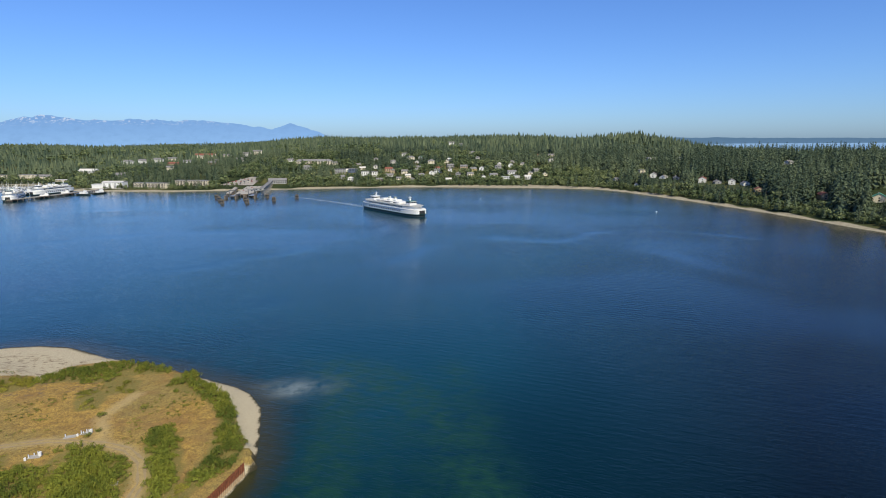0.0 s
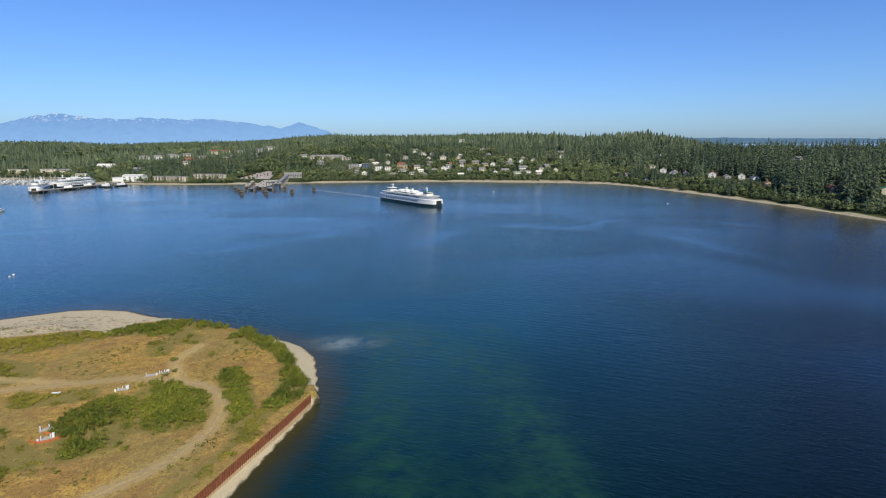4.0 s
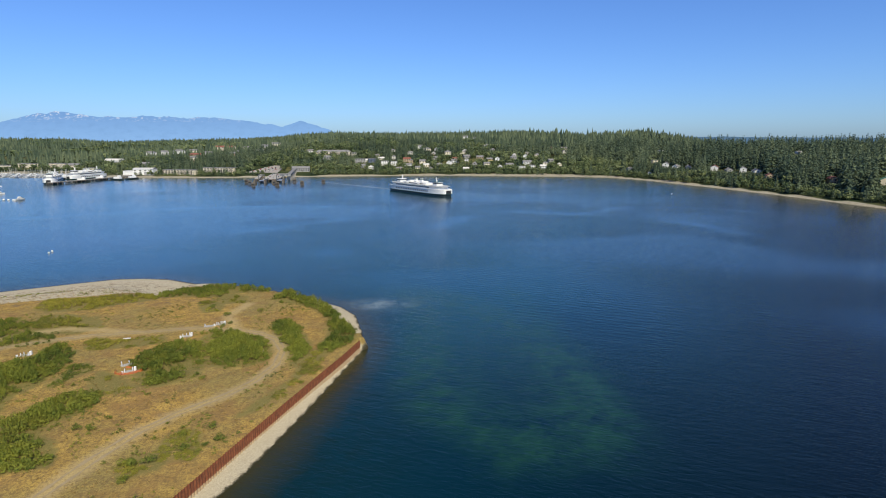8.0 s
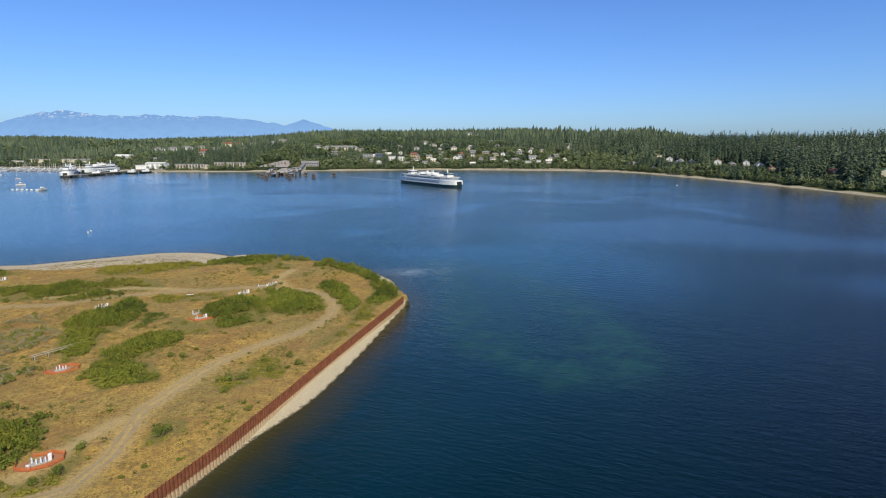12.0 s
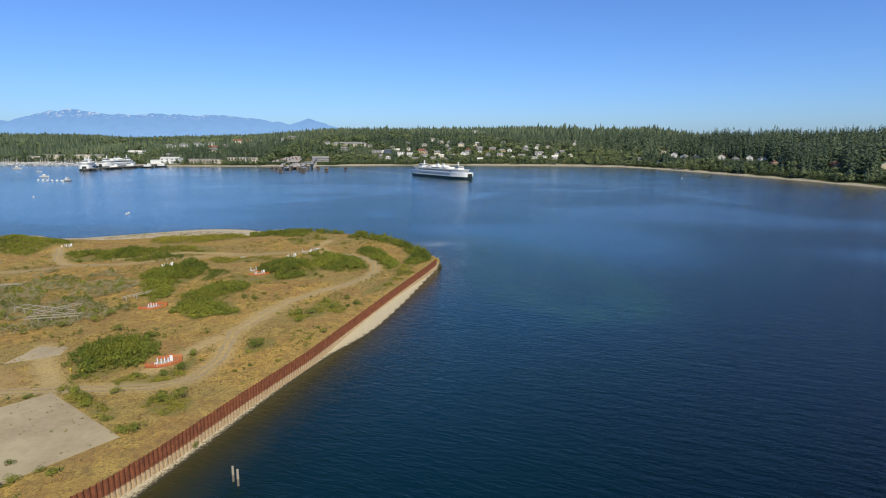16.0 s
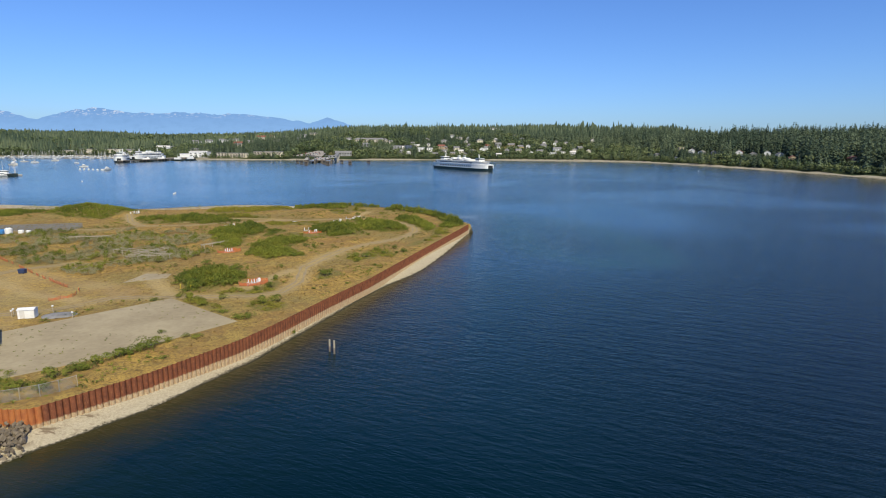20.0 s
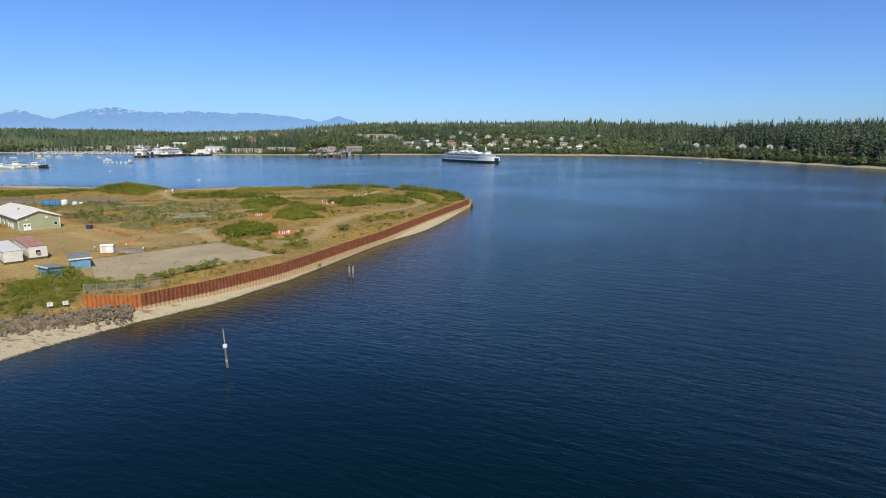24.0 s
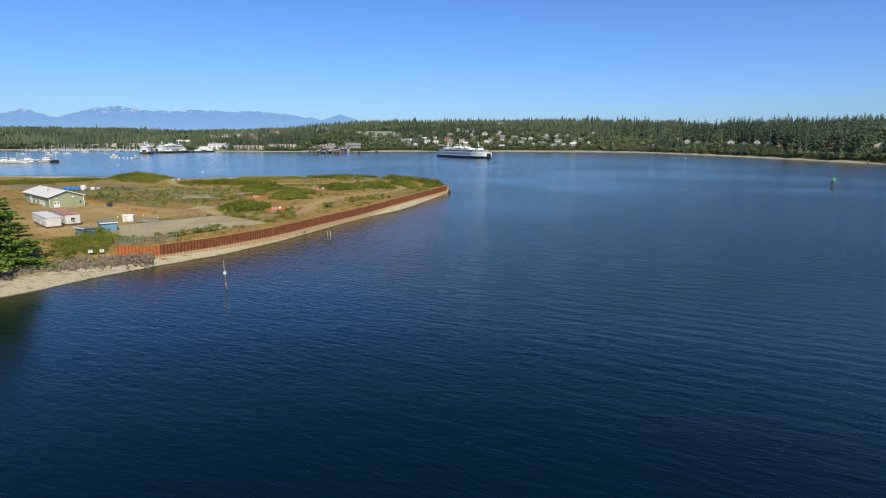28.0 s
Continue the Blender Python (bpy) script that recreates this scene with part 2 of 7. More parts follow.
M_BRIGHTGREEN = plain("dayboard_green", (0.08, 0.40, 0.12), (0.06, 0.30, 0.09), 0.5)
M_YELLOW = plain("yellow_paint", (0.65, 0.48, 0.04), (0.5, 0.36, 0.03), 0.5)
M_BLACK = plain("black_plastic", (0.02, 0.02, 0.02), (0.03, 0.03, 0.03), 0.6)
M_OFFWHITE = plain("off_white_siding", (0.66, 0.64, 0.60), (0.52, 0.50, 0.46), 0.6, scale=0.7)
M_REDRUST = plain("rusted_roof", (0.30, 0.10, 0.06), (0.42, 0.30, 0.24), 0.85, scale=0.8, bump=0.4)
M_REDSOIL = plain("red_soil", (0.36, 0.14, 0.06), (0.28, 0.16, 0.08), 0.95, scale=1.2, bump=0.5)
M_PIPE = plain("white_pipe", (0.74, 0.76, 0.80), (0.60, 0.62, 0.66), 0.4, scale=2)
M_TARP = plain("blue_tarp", (0.05, 0.22, 0.50), (0.04, 0.17, 0.40), 0.5, scale=0.8, bump=0.6, dist=0.1)
M_NAVY = plain("navy_plastic", (0.03, 0.05, 0.12), (0.025, 0.04, 0.09), 0.5)
M_PAD = plain("gravelly_concrete", (0.375, 0.31, 0.19), (0.275, 0.22, 0.13), 0.95, scale=0.12, bump=0.5, dist=0.05)
M_YELLOWSIDING = plain("yellow_siding", (0.55, 0.43, 0.20), (0.44, 0.34, 0.15), 0.7, scale=0.5)
M_SLATE = plain("slate_blue_siding", (0.10, 0.13, 0.19), (0.07, 0.095, 0.14), 0.7, scale=0.5)
M_DECK = plain("grey_deck", (0.42, 0.43, 0.42), (0.33, 0.33, 0.32), 0.7, scale=0.2)


# ================= helpers =================
def link_mesh(name, verts, faces, material, parent=None, label="", smooth=False):
    me = bpy.data.meshes.new(name)
    me.from_pydata(verts, [], faces)
    me.materials.append(material)
    if smooth:
        me.polygons.foreach_set("use_smooth", [True] * len(me.polygons))
    me.update()
    ob = new(name, me)
    if parent:
        ob.parent = parent
    return tagged(ob, label)


def part(name, bm, material, parent=None, label=""):
    """Links a bmesh as one mesh object under a thing or a part."""
    me = bpy.data.meshes.new(name)
    bm.to_mesh(me)
    bm.free()
    me.materials.append(material)
    ob = new(name, me)
    if parent:
        ob.parent = parent
    return tagged(ob, label)


def thing(name, label, category, m=None, group="", kind=""):
    """An Empty at the base of a thing."""
    ob = new(name)
    if m is not None:
        ob.matrix_basis = m
    return tagged(ob, label, category, group, kind)


def box(bm, x0, x1, y0, y1, z0, z1, taper=0.0):
    """A block, drawn in by taper at its top."""
    vs = [bm.verts.new(v) for v in ((x0, y0, z0), (x1, y0, z0), (x1, y1, z0), (x0, y1, z0),
                                    (x0 + taper, y0 + taper, z1), (x1 - taper, y0 + taper, z1), (x1 - taper, y1 - taper, z1), (x0 + taper, y1 - taper, z1))]
    for f in ((3, 2, 1, 0), (4, 5, 6, 7), (0, 1, 5, 4), (1, 2, 6, 5), (2, 3, 7, 6), (3, 0, 4, 7)):
        bm.faces.new([vs[i] for i in f])
    return bm


def blk(*a, bevel=0.0, **k):
    bm = box(bmesh.new(), *a, **k)
    if bevel:
        bmesh.ops.bevel(bm, geom=bm.edges[:], offset=bevel, segments=1, affect="EDGES")
    return bm


def tube(bm, a, b, r0, r1=None, n=8):
    """A tapered rod from a to b."""
    r1 = r0 if r1 is None else r1
    a, b = Vector(a), Vector(b)
    w = (b - a).normalized()
    u = w.orthogonal().normalized()
    v = w.cross(u)
    rings = []
    for p, r in ((a, r0), (b, r1)):
        rings.append([bm.verts.new(p + (u * math.cos(k * math.tau / n) + v * math.sin(k * math.tau / n)) * r) for k in range(n)])
    for k in range(n):
        bm.faces.new((rings[0][k], rings[0][(k + 1) % n], rings[1][(k + 1) % n], rings[1][k]))
    bm.faces.new(rings[0][::-1])
    bm.faces.new(rings[1])
    return bm


def rod(a, b, r0, r1=None, n=8):
    return tube(bmesh.new(), a, b, r0, r1, n)


def prism(bm, outline, z0, z1):
    """An upright prism on a plan outline, counter-clockwise."""
    lo = [bm.verts.new((x, y, z0)) for x, y in outline]
    hi = [bm.verts.new((x, y, z1)) for x, y in outline]
    n = len(outline)
    for i in range(n):
        bm.faces.new((lo[i], lo[(i + 1) % n], hi[(i + 1) % n], hi[i]))
    bm.faces.new(lo[::-1])
    bm.faces.new(hi)
    return bm


def gable(bm, x0, x1, y0, y1, z, rise, thick=0.18, over=0.4):
    """A gable roof with its ridge along x: two thick slopes that overhang."""
    ym, s = (y0 + y1) / 2, rise / ((y1 - y0) / 2)
    for side, ye in ((-1, y0 - over), (1, y1 + over)):
        ze = z - over * s
        pts = [(x0 - over, ye, ze), (x1 + over, ye, ze), (x1 + over, ym, z + rise), (x0 - over, ym, z + rise)]
        lo = [bm.verts.new(p) for p in pts]
        hi = [bm.verts.new((p[0], p[1], p[2] + thick)) for p in pts]
        order = range(4) if side < 0 else range(3, -1, -1)
        bm.faces.new([hi[i] for i in order])
        bm.faces.new([lo[i] for i in reversed(order)])
        for i in range(4):
            bm.faces.new((lo[i], lo[(i + 1) % 4], hi[(i + 1) % 4], hi[i]))
    return bm


def gable_walls(bm, x0, x1, y0, y1, z0, z1, rise):
    """Walls with pointed gables at both ends of x."""
    ym = (y0 + y1) / 2
    ends = []
    for x in (x0, x1):
        ends.append([bm.verts.new(p) for p in ((x, y0, z0), (x, y1, z0), (x, y1, z1), (x, ym, z1 + rise), (x, y0, z1))])
    a, b = ends
    bm.faces.new(a[::-1])
    bm.faces.new(b)
    for i in range(5):
        bm.faces.new((a[i], a[(i + 1) % 5], b[(i + 1) % 5], b[i]))
    return bm


def seg_dist(px, py, line, closed=False):
    """Distance from points to a polyline."""
    pts = np.array(line, float)
    nxt = np.roll(pts, -1, 0) if closed else pts[1:]
    best = np.full(px.shape, 1e9)
    for (ax, ay), (bx, by) in zip(pts, nxt):
        dx, dy = bx - ax, by - ay
        t = np.clip(((px - ax) * dx + (py - ay) * dy) / (dx * dx + dy * dy + 1e-9), 0, 1)
        best = np.minimum(best, np.hypot(px - ax - t * dx, py - ay - t * dy))
    return best


def inside(px, py, poly):
    """Whether points lie inside a polygon."""
    pts = np.array(poly, float)
    res = np.zeros(px.shape, bool)
    for (ax, ay), (bx, by) in zip(pts, np.roll(pts, -1, 0)):
        if ay != by:
            res ^= ((ay > py) != (by > py)) & (px < (bx - ax) * (py - ay) / (by - ay) + ax)
    return res


def signed(px, py, poly):
    """Distance inside (positive) or outside (negative) a polygon."""
    d = seg_dist(px, py, poly, True)
    return np.where(inside(px, py, poly), d, -d)


def lumps(x, y, size, seed=0):
    """Smooth value noise between -1 and 1, for arrays."""
    rs = np.random.RandomState(seed)
    g = rs.rand(256, 256) * 2 - 1
    u, v = x / size + 1000.5, y / size + 1000.5
    i, j = np.floor(u).astype(int), np.floor(v).astype(int)
    a, b = u - i, v - j
    a, b = a * a * (3 - 2 * a), b * b * (3 - 2 * b)
    i, j, i1, j1 = i % 256, j % 256, (i + 1) % 256, (j + 1) % 256
    return (g[i, j] * (1 - a) + g[i1, j] * a) * (1 - b) + (g[i, j1] * (1 - a) + g[i1, j1] * a) * b


def spaced(lo, hi, fine_lo, fine_hi, step, grow=1.12):
    """Grid lines: even between fine_lo and fine_hi, then wider and wider."""
    mid = np.arange(fine_lo, fine_hi + step / 2, step)
    out, s, v = [], step, fine_hi
    while v < hi:
        s *= grow
        v += s
        out.append(min(v, hi))
    left, s, v = [], step, fine_lo
    while v > lo:
        s *= grow
        v -= s
        left.append(max(v, lo))
    return np.array(left[::-1] + mid.tolist() + out)


def sheet(name, xs, ys, height, material, attrs, keep=None, smooth=True):
    """A ground sheet over grid lines, with height and attributes as functions of arrays."""
    gx, gy = np.meshgrid(xs, ys)
    z = height(gx, gy)
    nx, ny = len(xs), len(ys)
    idx = np.arange(nx * ny).reshape(ny, nx)
    quads = np.stack([idx[:-1, :-1], idx[:-1, 1:], idx[1:, 1:], idx[1:, :-1]], -1).reshape(-1, 4)
    if keep is not None:
        k = keep(gx, gy, z).ravel()
        quads = quads[k[quads].any(1)]
    return array_mesh(name, np.stack([gx, gy, z], -1).reshape(-1, 3), quads, material, {n: f(gx, gy, z).ravel() for n, f in attrs.items()}, smooth)


def array_mesh(name, verts, quads, material, attrs=None, smooth=False):
    """A mesh straight from arrays of corners and of four-cornered (or three-cornered) faces."""
    used, quads = np.unique(quads, return_inverse=True)[0], quads
    remap = np.full(len(verts), -1)
    remap[used] = np.arange(len(used))
    verts, quads = np.asarray(verts)[used], remap[quads]
    n, k = quads.shape
    me = bpy.data.meshes.new(name)
    me.vertices.add(len(verts))
    me.vertices.foreach_set("co", verts.astype(np.float32).ravel())
    me.loops.add(n * k)
    me.loops.foreach_set("vertex_index", quads.astype(np.int32).ravel())
    me.polygons.add(n)
    me.polygons.foreach_set("loop_start", np.arange(0, n * k, k, dtype=np.int32))
    me.polygons.foreach_set("use_smooth", np.full(n, smooth))
    for key, values in (attrs or {}).items():
        a = me.attributes.new(key, "FLOAT", "POINT")
        a.data.foreach_set("value", np.asarray(values, np.float32)[used])
    me.materials.append(material)
    me.update(calc_edges=True)
    me.validate()
    return new(name, me)


def leaf_cards(centres, size, rng, flat=0.0):
    """A small tilted four-cornered leaf clump at each centre; returns corners and faces."""
    n = len(centres)
    a = rng.normal(size=(n, 3))
    a[:, 2] *= 1 - flat
    a /= np.linalg.norm(a, axis=1, keepdims=True) + 1e-9
    b = np.cross(a, rng.normal(size=(n, 3)))
    b /= np.linalg.norm(b, axis=1, keepdims=True) + 1e-9
    s = (size * rng.uniform(0.6, 1.4, n))[:, None] if np.isscalar(size) else (size * rng.uniform(0.6, 1.4, n))[:, None]
    v = np.stack([centres - a * s, centres + b * s * 0.6, centres + a * s, centres - b * s * 0.6], 1).reshape(-1, 3)
    return v, np.arange(4 * n).reshape(n, 4)


def shell_cards(centres, normals, size, rng, loose=0.45):
    """Leaf clumps that lie on the outside of a crown: each faces outwards, more or less; returns corners and faces."""
    n = len(centres)
    nrm = np.asarray(normals, float) + rng.normal(size=(n, 3)) * loose
    nrm /= np.linalg.norm(nrm, axis=1, keepdims=True) + 1e-9
    a = np.cross(nrm, rng.normal(size=(n, 3)))
    a /= np.linalg.norm(a, axis=1, keepdims=True) + 1e-9
    b = np.cross(nrm, a)
    s = (size * rng.uniform(0.6, 1.4, n))[:, None]
    k = rng.uniform(0.55, 0.95, n)[:, None]
    v = np.stack([centres - a * s, centres - b * s * k, centres + a * s, centres + b * s * k], 1).reshape(-1, 3)
    return v, np.arange(4 * n).reshape(n, 4)


# ================= plan =================
# the near point: waterline, sheet-pile wall, tracks, thickets
POINT = [(-83, 101), (-79, 107), (-75, 116), (-67, 128), (-57.2, 140.2), (-52, 150), (-49.5, 154.5), (-47, 158.8), (-44.5, 166), (-41.7, 173.5), (-38.6, 182.3), (-35.6, 191), (-32.3, 200), (-29, 208.5), (-26.5, 214.5), (-23.5, 219.8), (-20, 226.5), (-16.8, 234), (-13.2, 246), (-8.8, 261),
         (-3.9, 280), (0, 295), (3.2, 307), (2.2, 315), (0.5, 326), (-3.2, 344), (-10.3, 356), (-17, 362), (-45, 378), (-74, 391), (-87, 400), (-102, 409), (-117, 412), (-130, 411), (-148, 402), (-168, 391), (-181, 384), (-211, 382), (-250, 390),
         (-296, 394), (-349, 430), (-420, 425), (-520, 380), (-700, 300), (-900, 120), (-700, -60), (-400, -80), (-200, -20), (-120, 50), (-92, 88)]
WALL = [(-79, 132.3), (-69.5, 132.3), (-64.5, 138), (-59.5, 144), (-50, 159), (-46, 168), (-39, 186.5), (-31, 206), (-23, 230), (-17.3, 247.5), (-9, 272), (-2.4, 291), (2, 305)]
SEAWARD = WALL + [(12, 312), (30, 300), (10, 230), (-20, 160), (-45, 120), (-62, 118), (-72, 126)]
TRACKS = [[(-88, 188), (-70, 189), (-58, 189), (-51, 193), (-49, 203), (-51.5, 220), (-47, 236), (-43, 248), (-37, 257), (-30, 265), (-24, 275), (-21, 286), (-21.5, 297), (-26, 307), (-33, 314), (-42, 318),
           (-57, 320), (-74, 317), (-91, 314), (-104, 308), (-118, 299), (-137, 299), (-150, 290), (-180, 285), (-230, 290)],
          [(-54, 216), (-62, 196)], [(-74, 317), (-102, 322), (-125, 309)], [(-88, 188), (-98, 178), (-112, 172), (-125, 178), (-135, 195), (-132, 215), (-120, 225)],
          [(-96, 186), (-112, 192), (-128, 205)], [(-159, 330), (-148, 310), (-137, 299)], [(-42, 318), (-50, 334), (-47, 350)], [(-92, 212), (-84, 200), (-76, 190)]]
YARD = [(-96, 172), (-82, 195), (-112, 212), (-150, 235), (-158, 205), (-140, 170), (-105, 145), (-92, 142), (-84, 148)]
THICKETS = {
    "A": [(-63, 288), (-63, 293), (-62, 299), (-59, 305), (-58, 309), (-52, 304), (-51, 313), (-45, 297), (-42, 285), (-41, 278), (-45, 274.5), (-47, 272), (-50, 271), (-55, 275), (-59, 281)],
    "A2": [(-50, 316), (-43.5, 320), (-38, 313), (-32.6, 309), (-27, 303), (-24.7, 296), (-25, 289), (-28.6, 286), (-35, 284), (-39, 284), (-43, 295)],
    "B": [(-31, 323.6), (-26, 326), (-18, 313), (-14, 304), (-13, 293), (-13.4, 286), (-15.6, 283.6), (-18.6, 291), (-22.5, 302), (-27.8, 313.6)],
    "B2": [(-12.3, 296), (-7.8, 295), (-8.2, 285.5), (-11.6, 274.7), (-13.9, 277), (-14, 285)],
    "E": [(-40, 367), (-30, 366), (-14.6, 350), (-5.6, 329), (-0.5, 317), (0, 306), (-1.5, 299), (-5, 295), (-9, 294), (-10.3, 301), (-9, 312.6), (-12, 330), (-19, 342), (-27, 349), (-38, 356)],
    "F": [(-91, 368), (-84, 375), (-70, 379), (-61, 381), (-47, 377), (-42, 368), (-54, 368), (-64, 362), (-79, 362.6), (-88, 361)],
    "F2": [(-67, 351), (-64, 356), (-57, 350.5), (-54.5, 340.4), (-60.7, 339)],
    "F3": [(-64, 363), (-58, 366), (-50.4, 361), (-48.7, 352), (-57, 352)],
    "N": [(-129, 348), (-132, 360), (-121, 362), (-107, 366), (-92, 370), (-87, 369), (-87, 358), (-98, 353), (-106, 345), (-120, 343)],
    "L": [(-118, 328), (-119, 338), (-111, 339), (-98, 334.5), (-90, 323.5), (-95, 316), (-105, 318)],
    "G": [(-151, 322), (-140, 327), (-132, 329), (-128, 336), (-118.5, 328.5), (-104, 318), (-98, 308.6), (-104, 306), (-111, 304), (-121, 307), (-140, 305)],
    "G2": [(-87, 305), (-87, 312), (-78, 309), (-74, 310), (-65, 312.6), (-62, 306.6), (-68, 303), (-76, 302), (-83, 300.6)],
    "C": [(-100, 277), (-101, 286), (-99.4, 291), (-96.4, 295), (-97, 303), (-92, 304.4), (-86, 300), (-84, 293), (-83, 284), (-82, 275), (-84, 268), (-82, 261), (-82, 254), (-85, 251), (-90, 255)],
    "C2": [(-75.6, 247), (-76.3, 258), (-74.6, 266), (-70, 270), (-66, 269.5), (-60.5, 263), (-61, 257.5), (-65, 253), (-66.5, 249), (-57, 241), (-55, 236), (-54.5, 233), (-60, 232), (-65, 230), (-69, 234), (-74, 242)],
    "C3": [(-79, 272.5), (-79, 280.5), (-80, 287), (-77.5, 290), (-73, 284), (-75.6, 280), (-76, 275.5)],
    "C4": [(-69.4, 276), (-70, 283.5), (-64, 279.7), (-58, 275), (-55, 271), (-59, 268), (-63.4, 267)],
    "D": [(-78, 200), (-80.3, 205.6), (-81, 211.5), (-78, 215), (-72, 216.7), (-70, 218.6), (-67.5, 214.5), (-65, 207), (-65.5, 202.4), (-67, 199.4), (-69, 196.6), (-73.4, 195.4)],
    "D2": [(-65, 191.8), (-64, 194.4), (-62.4, 195.7), (-57.5, 195), (-56, 200.4), (-57.7, 207), (-61, 210), (-56.5, 208.6), (-54.3, 202), (-54, 195.3), (-56, 191.3), (-60, 190.2), (-63.5, 190)],
    "D3": [(-55.6, 182), (-55, 184.4), (-51.4, 185.4), (-48, 183), (-47, 179), (-49.4, 178), (-53.4, 179.5)],
    "S": [(-74.7, 188.8), (-72.6, 189.5), (-65.9, 184), (-61.5, 180.3), (-58.4, 177), (-60, 176.7), (-65, 180.9), (-71.4, 186)],
    "M": [(-41.4, 235), (-41, 237), (-37.6, 237), (-36, 234.6), (-34.8, 231), (-38, 230)],
    "M2": [(-35, 246), (-32.6, 248.5), (-29.4, 247), (-27, 241.4), (-27, 236), (-32, 237), (-32.5, 231.7), (-34.8, 232), (-35.7, 238)],
    "M3": [(-45.6, 208), (-45, 213.5), (-44.8, 216.6), (-41, 215), (-39.6, 212), (-41.8, 208), (-44, 206)],
    "K": [(-14, 262), (-6, 283), (-3, 292), (-8, 290), (-15, 273), (-23, 254)],
    "H": [(-203, 332), (-198, 346), (-178, 357), (-161, 346), (-163, 334), (-165, 318), (-185, 322)],
    "I": [(-97, 139), (-96.5, 145), (-88, 146.5), (-84, 145), (-79.5, 140.6), (-79.8, 134), (-80.3, 130.5), (-83, 127.5), (-85, 124.5), (-89, 125), (-93, 131)],
    "J": [(-260, 300), (-255, 330), (-225, 352), (-205, 345), (-215, 330), (-240, 305)],
}
# low yellowish growth rather than tall green shrubs
LOW = {"B2": 0.55, "F2": 0.8, "F3": 1.0, "N": 1.0, "L": 0.8, "G2": 0.7, "C4": 0.7, "D2": 0.8, "D3": 0.6, "S": 1.0, "M": 0.6, "M2": 0.4, "M3": 0.6, "K": 0.5}
TALL = {"I": 1.15, "E": 1.7, "A": 1.55, "A2": 1.55, "C": 1.5, "C2": 1.5, "C3": 1.2, "D": 1.6, "F": 1.2, "G": 1.2, "H": 0.9, "B": 1.6}
BRUSH = [(-173, 266), (-170, 293), (-140, 271), (-136, 289), (-117, 289), (-95, 267), (-87, 240), (-91, 229), (-99, 222), (-105, 216), (-110, 208), (-126, 218), (-153, 240)]
# the far shore
SHORE = [(-2500, 1000), (-1300, 1150), (-1050, 1290), (-880, 1360), (-700, 1350), (-640, 1290), (-560, 1230), (-448, 1205), (-367, 1195), (-290, 1200), (-200, 1215), (-75, 1230), (28, 1240), (115, 1235),
         (215, 1205), (320, 1180), (385, 1155), (420, 1100), (440, 1020), (458, 950), (472, 885), (484, 820), (492, 770), (498, 720), (503, 670), (510, 620), (530, 540), (570, 440), (640, 330), (760, 200),
         (950, 60), (1300, -100), (1700, 300), (1750, 1000), (1550, 1700), (1700, 2600), (2400, 3300), (2900, 4650), (-3000, 4650), (-3600, 1500)]
MEADOW = [(600, 800), (700, 790), (760, 850), (700, 880), (610, 840)]
GROVE = [(300, 1225), (340, 1240), (420, 1215), (470, 1225), (480, 1265), (400, 1290), (310, 1275)]
SLAB = [(-54, 170.5), (-75, 187.5), (-97, 164), (-82, 141.5), (-69, 152)]
PADS = [SLAB, [(-94, 202), (-85, 207), (-86, 212), (-93, 212)], [(-230, 290), (-187, 285), (-160, 284), (-160, 295), (-168, 308), (-198, 301), (-230, 305)]]
G0 = 3.9                                        # level of the point above the water


def point_height(x, y):
    d = signed(x, y, POINT)
    north = np.interp(x, [-230, -195, -180, -88, -72, -30, -18], [1.0, 1.0, 0.45, 0.36, 2.4, 2.4, 1.5])
    narrow = np.where(y > 318, np.where(x > -30, np.interp(y, [318, 327, 342], [2.6, 1.6, 1.15]), north), np.where(x > -40, 4.0, 1.0))
    beach = np.interp(x, [-100, -92.7, -89.8, -83, -78, -72], [0.48, 0.52, 0.6, 0.87, 0.9, 1.3])
    narrow = np.where((y < 134) & (x > -125), beach, narrow)
    d = np.where(d > 0, d * narrow, d)
    h = np.interp(d, [-40, -6, 0, 8, 13, 400], [-4, -1.2, 0, 1.35, G0, G0])
    flat = np.clip((d - 12) / 10, 0, 1) * np.clip(-signed(x, y, PADS[0]) / 4, 0, 1) * np.clip(-signed(x, y, PADS[1]) / 4, 0, 1) * np.clip(-signed(x, y, PADS[2]) / 4, 0, 1)
    h = h + flat * (0.28 * lumps(x, y, 17, 3) + 0.12 * lumps(x, y, 5, 4))
    h = h + flat * 4.4 * np.exp(-(((x + 181) / 18) ** 2 + ((y - 338) / 13) ** 2))
    bank = seg_dist(x, y, [(-56, 236), (-50, 262), (-38, 277), (-29, 286)])
    h = h + flat * 0.7 * np.exp(-((bank - 5) / 4.0) ** 2) * (x < -30)
    front = inside(x, y, SEAWARD) | ((seg_dist(x, y, WALL) < 1.6) & (y > 134))
    sea = np.interp(signed(x, y, POINT), [-40, -6, 0, 3.5, 7, 12], [-4, -1.2, 0, 0.95, 1.3, 1.45])
    sea = np.where(sea > 0, sea * np.interp(y, [134, 148, 156, 205, 222, 240], [1, 0.7, 0.33, 0.33, 0.7, 1]), sea)     # the beach lies low along the middle of the wall
    north = (x < 3) & (y > 312)
    behind = (seg_dist(x, y, WALL) < 13) & ~front & ~north & (y > 133.5) & (signed(x, y, POINT) > 0)
    h = np.where(behind & (signed(x, y, SLAB) < -1), G0 + 0.1 * lumps(x, y, 5, 4), h)
    h = np.where(behind & (signed(x, y, SLAB) >= -1), G0, h)
    return np.where(front & ~north, sea, h)


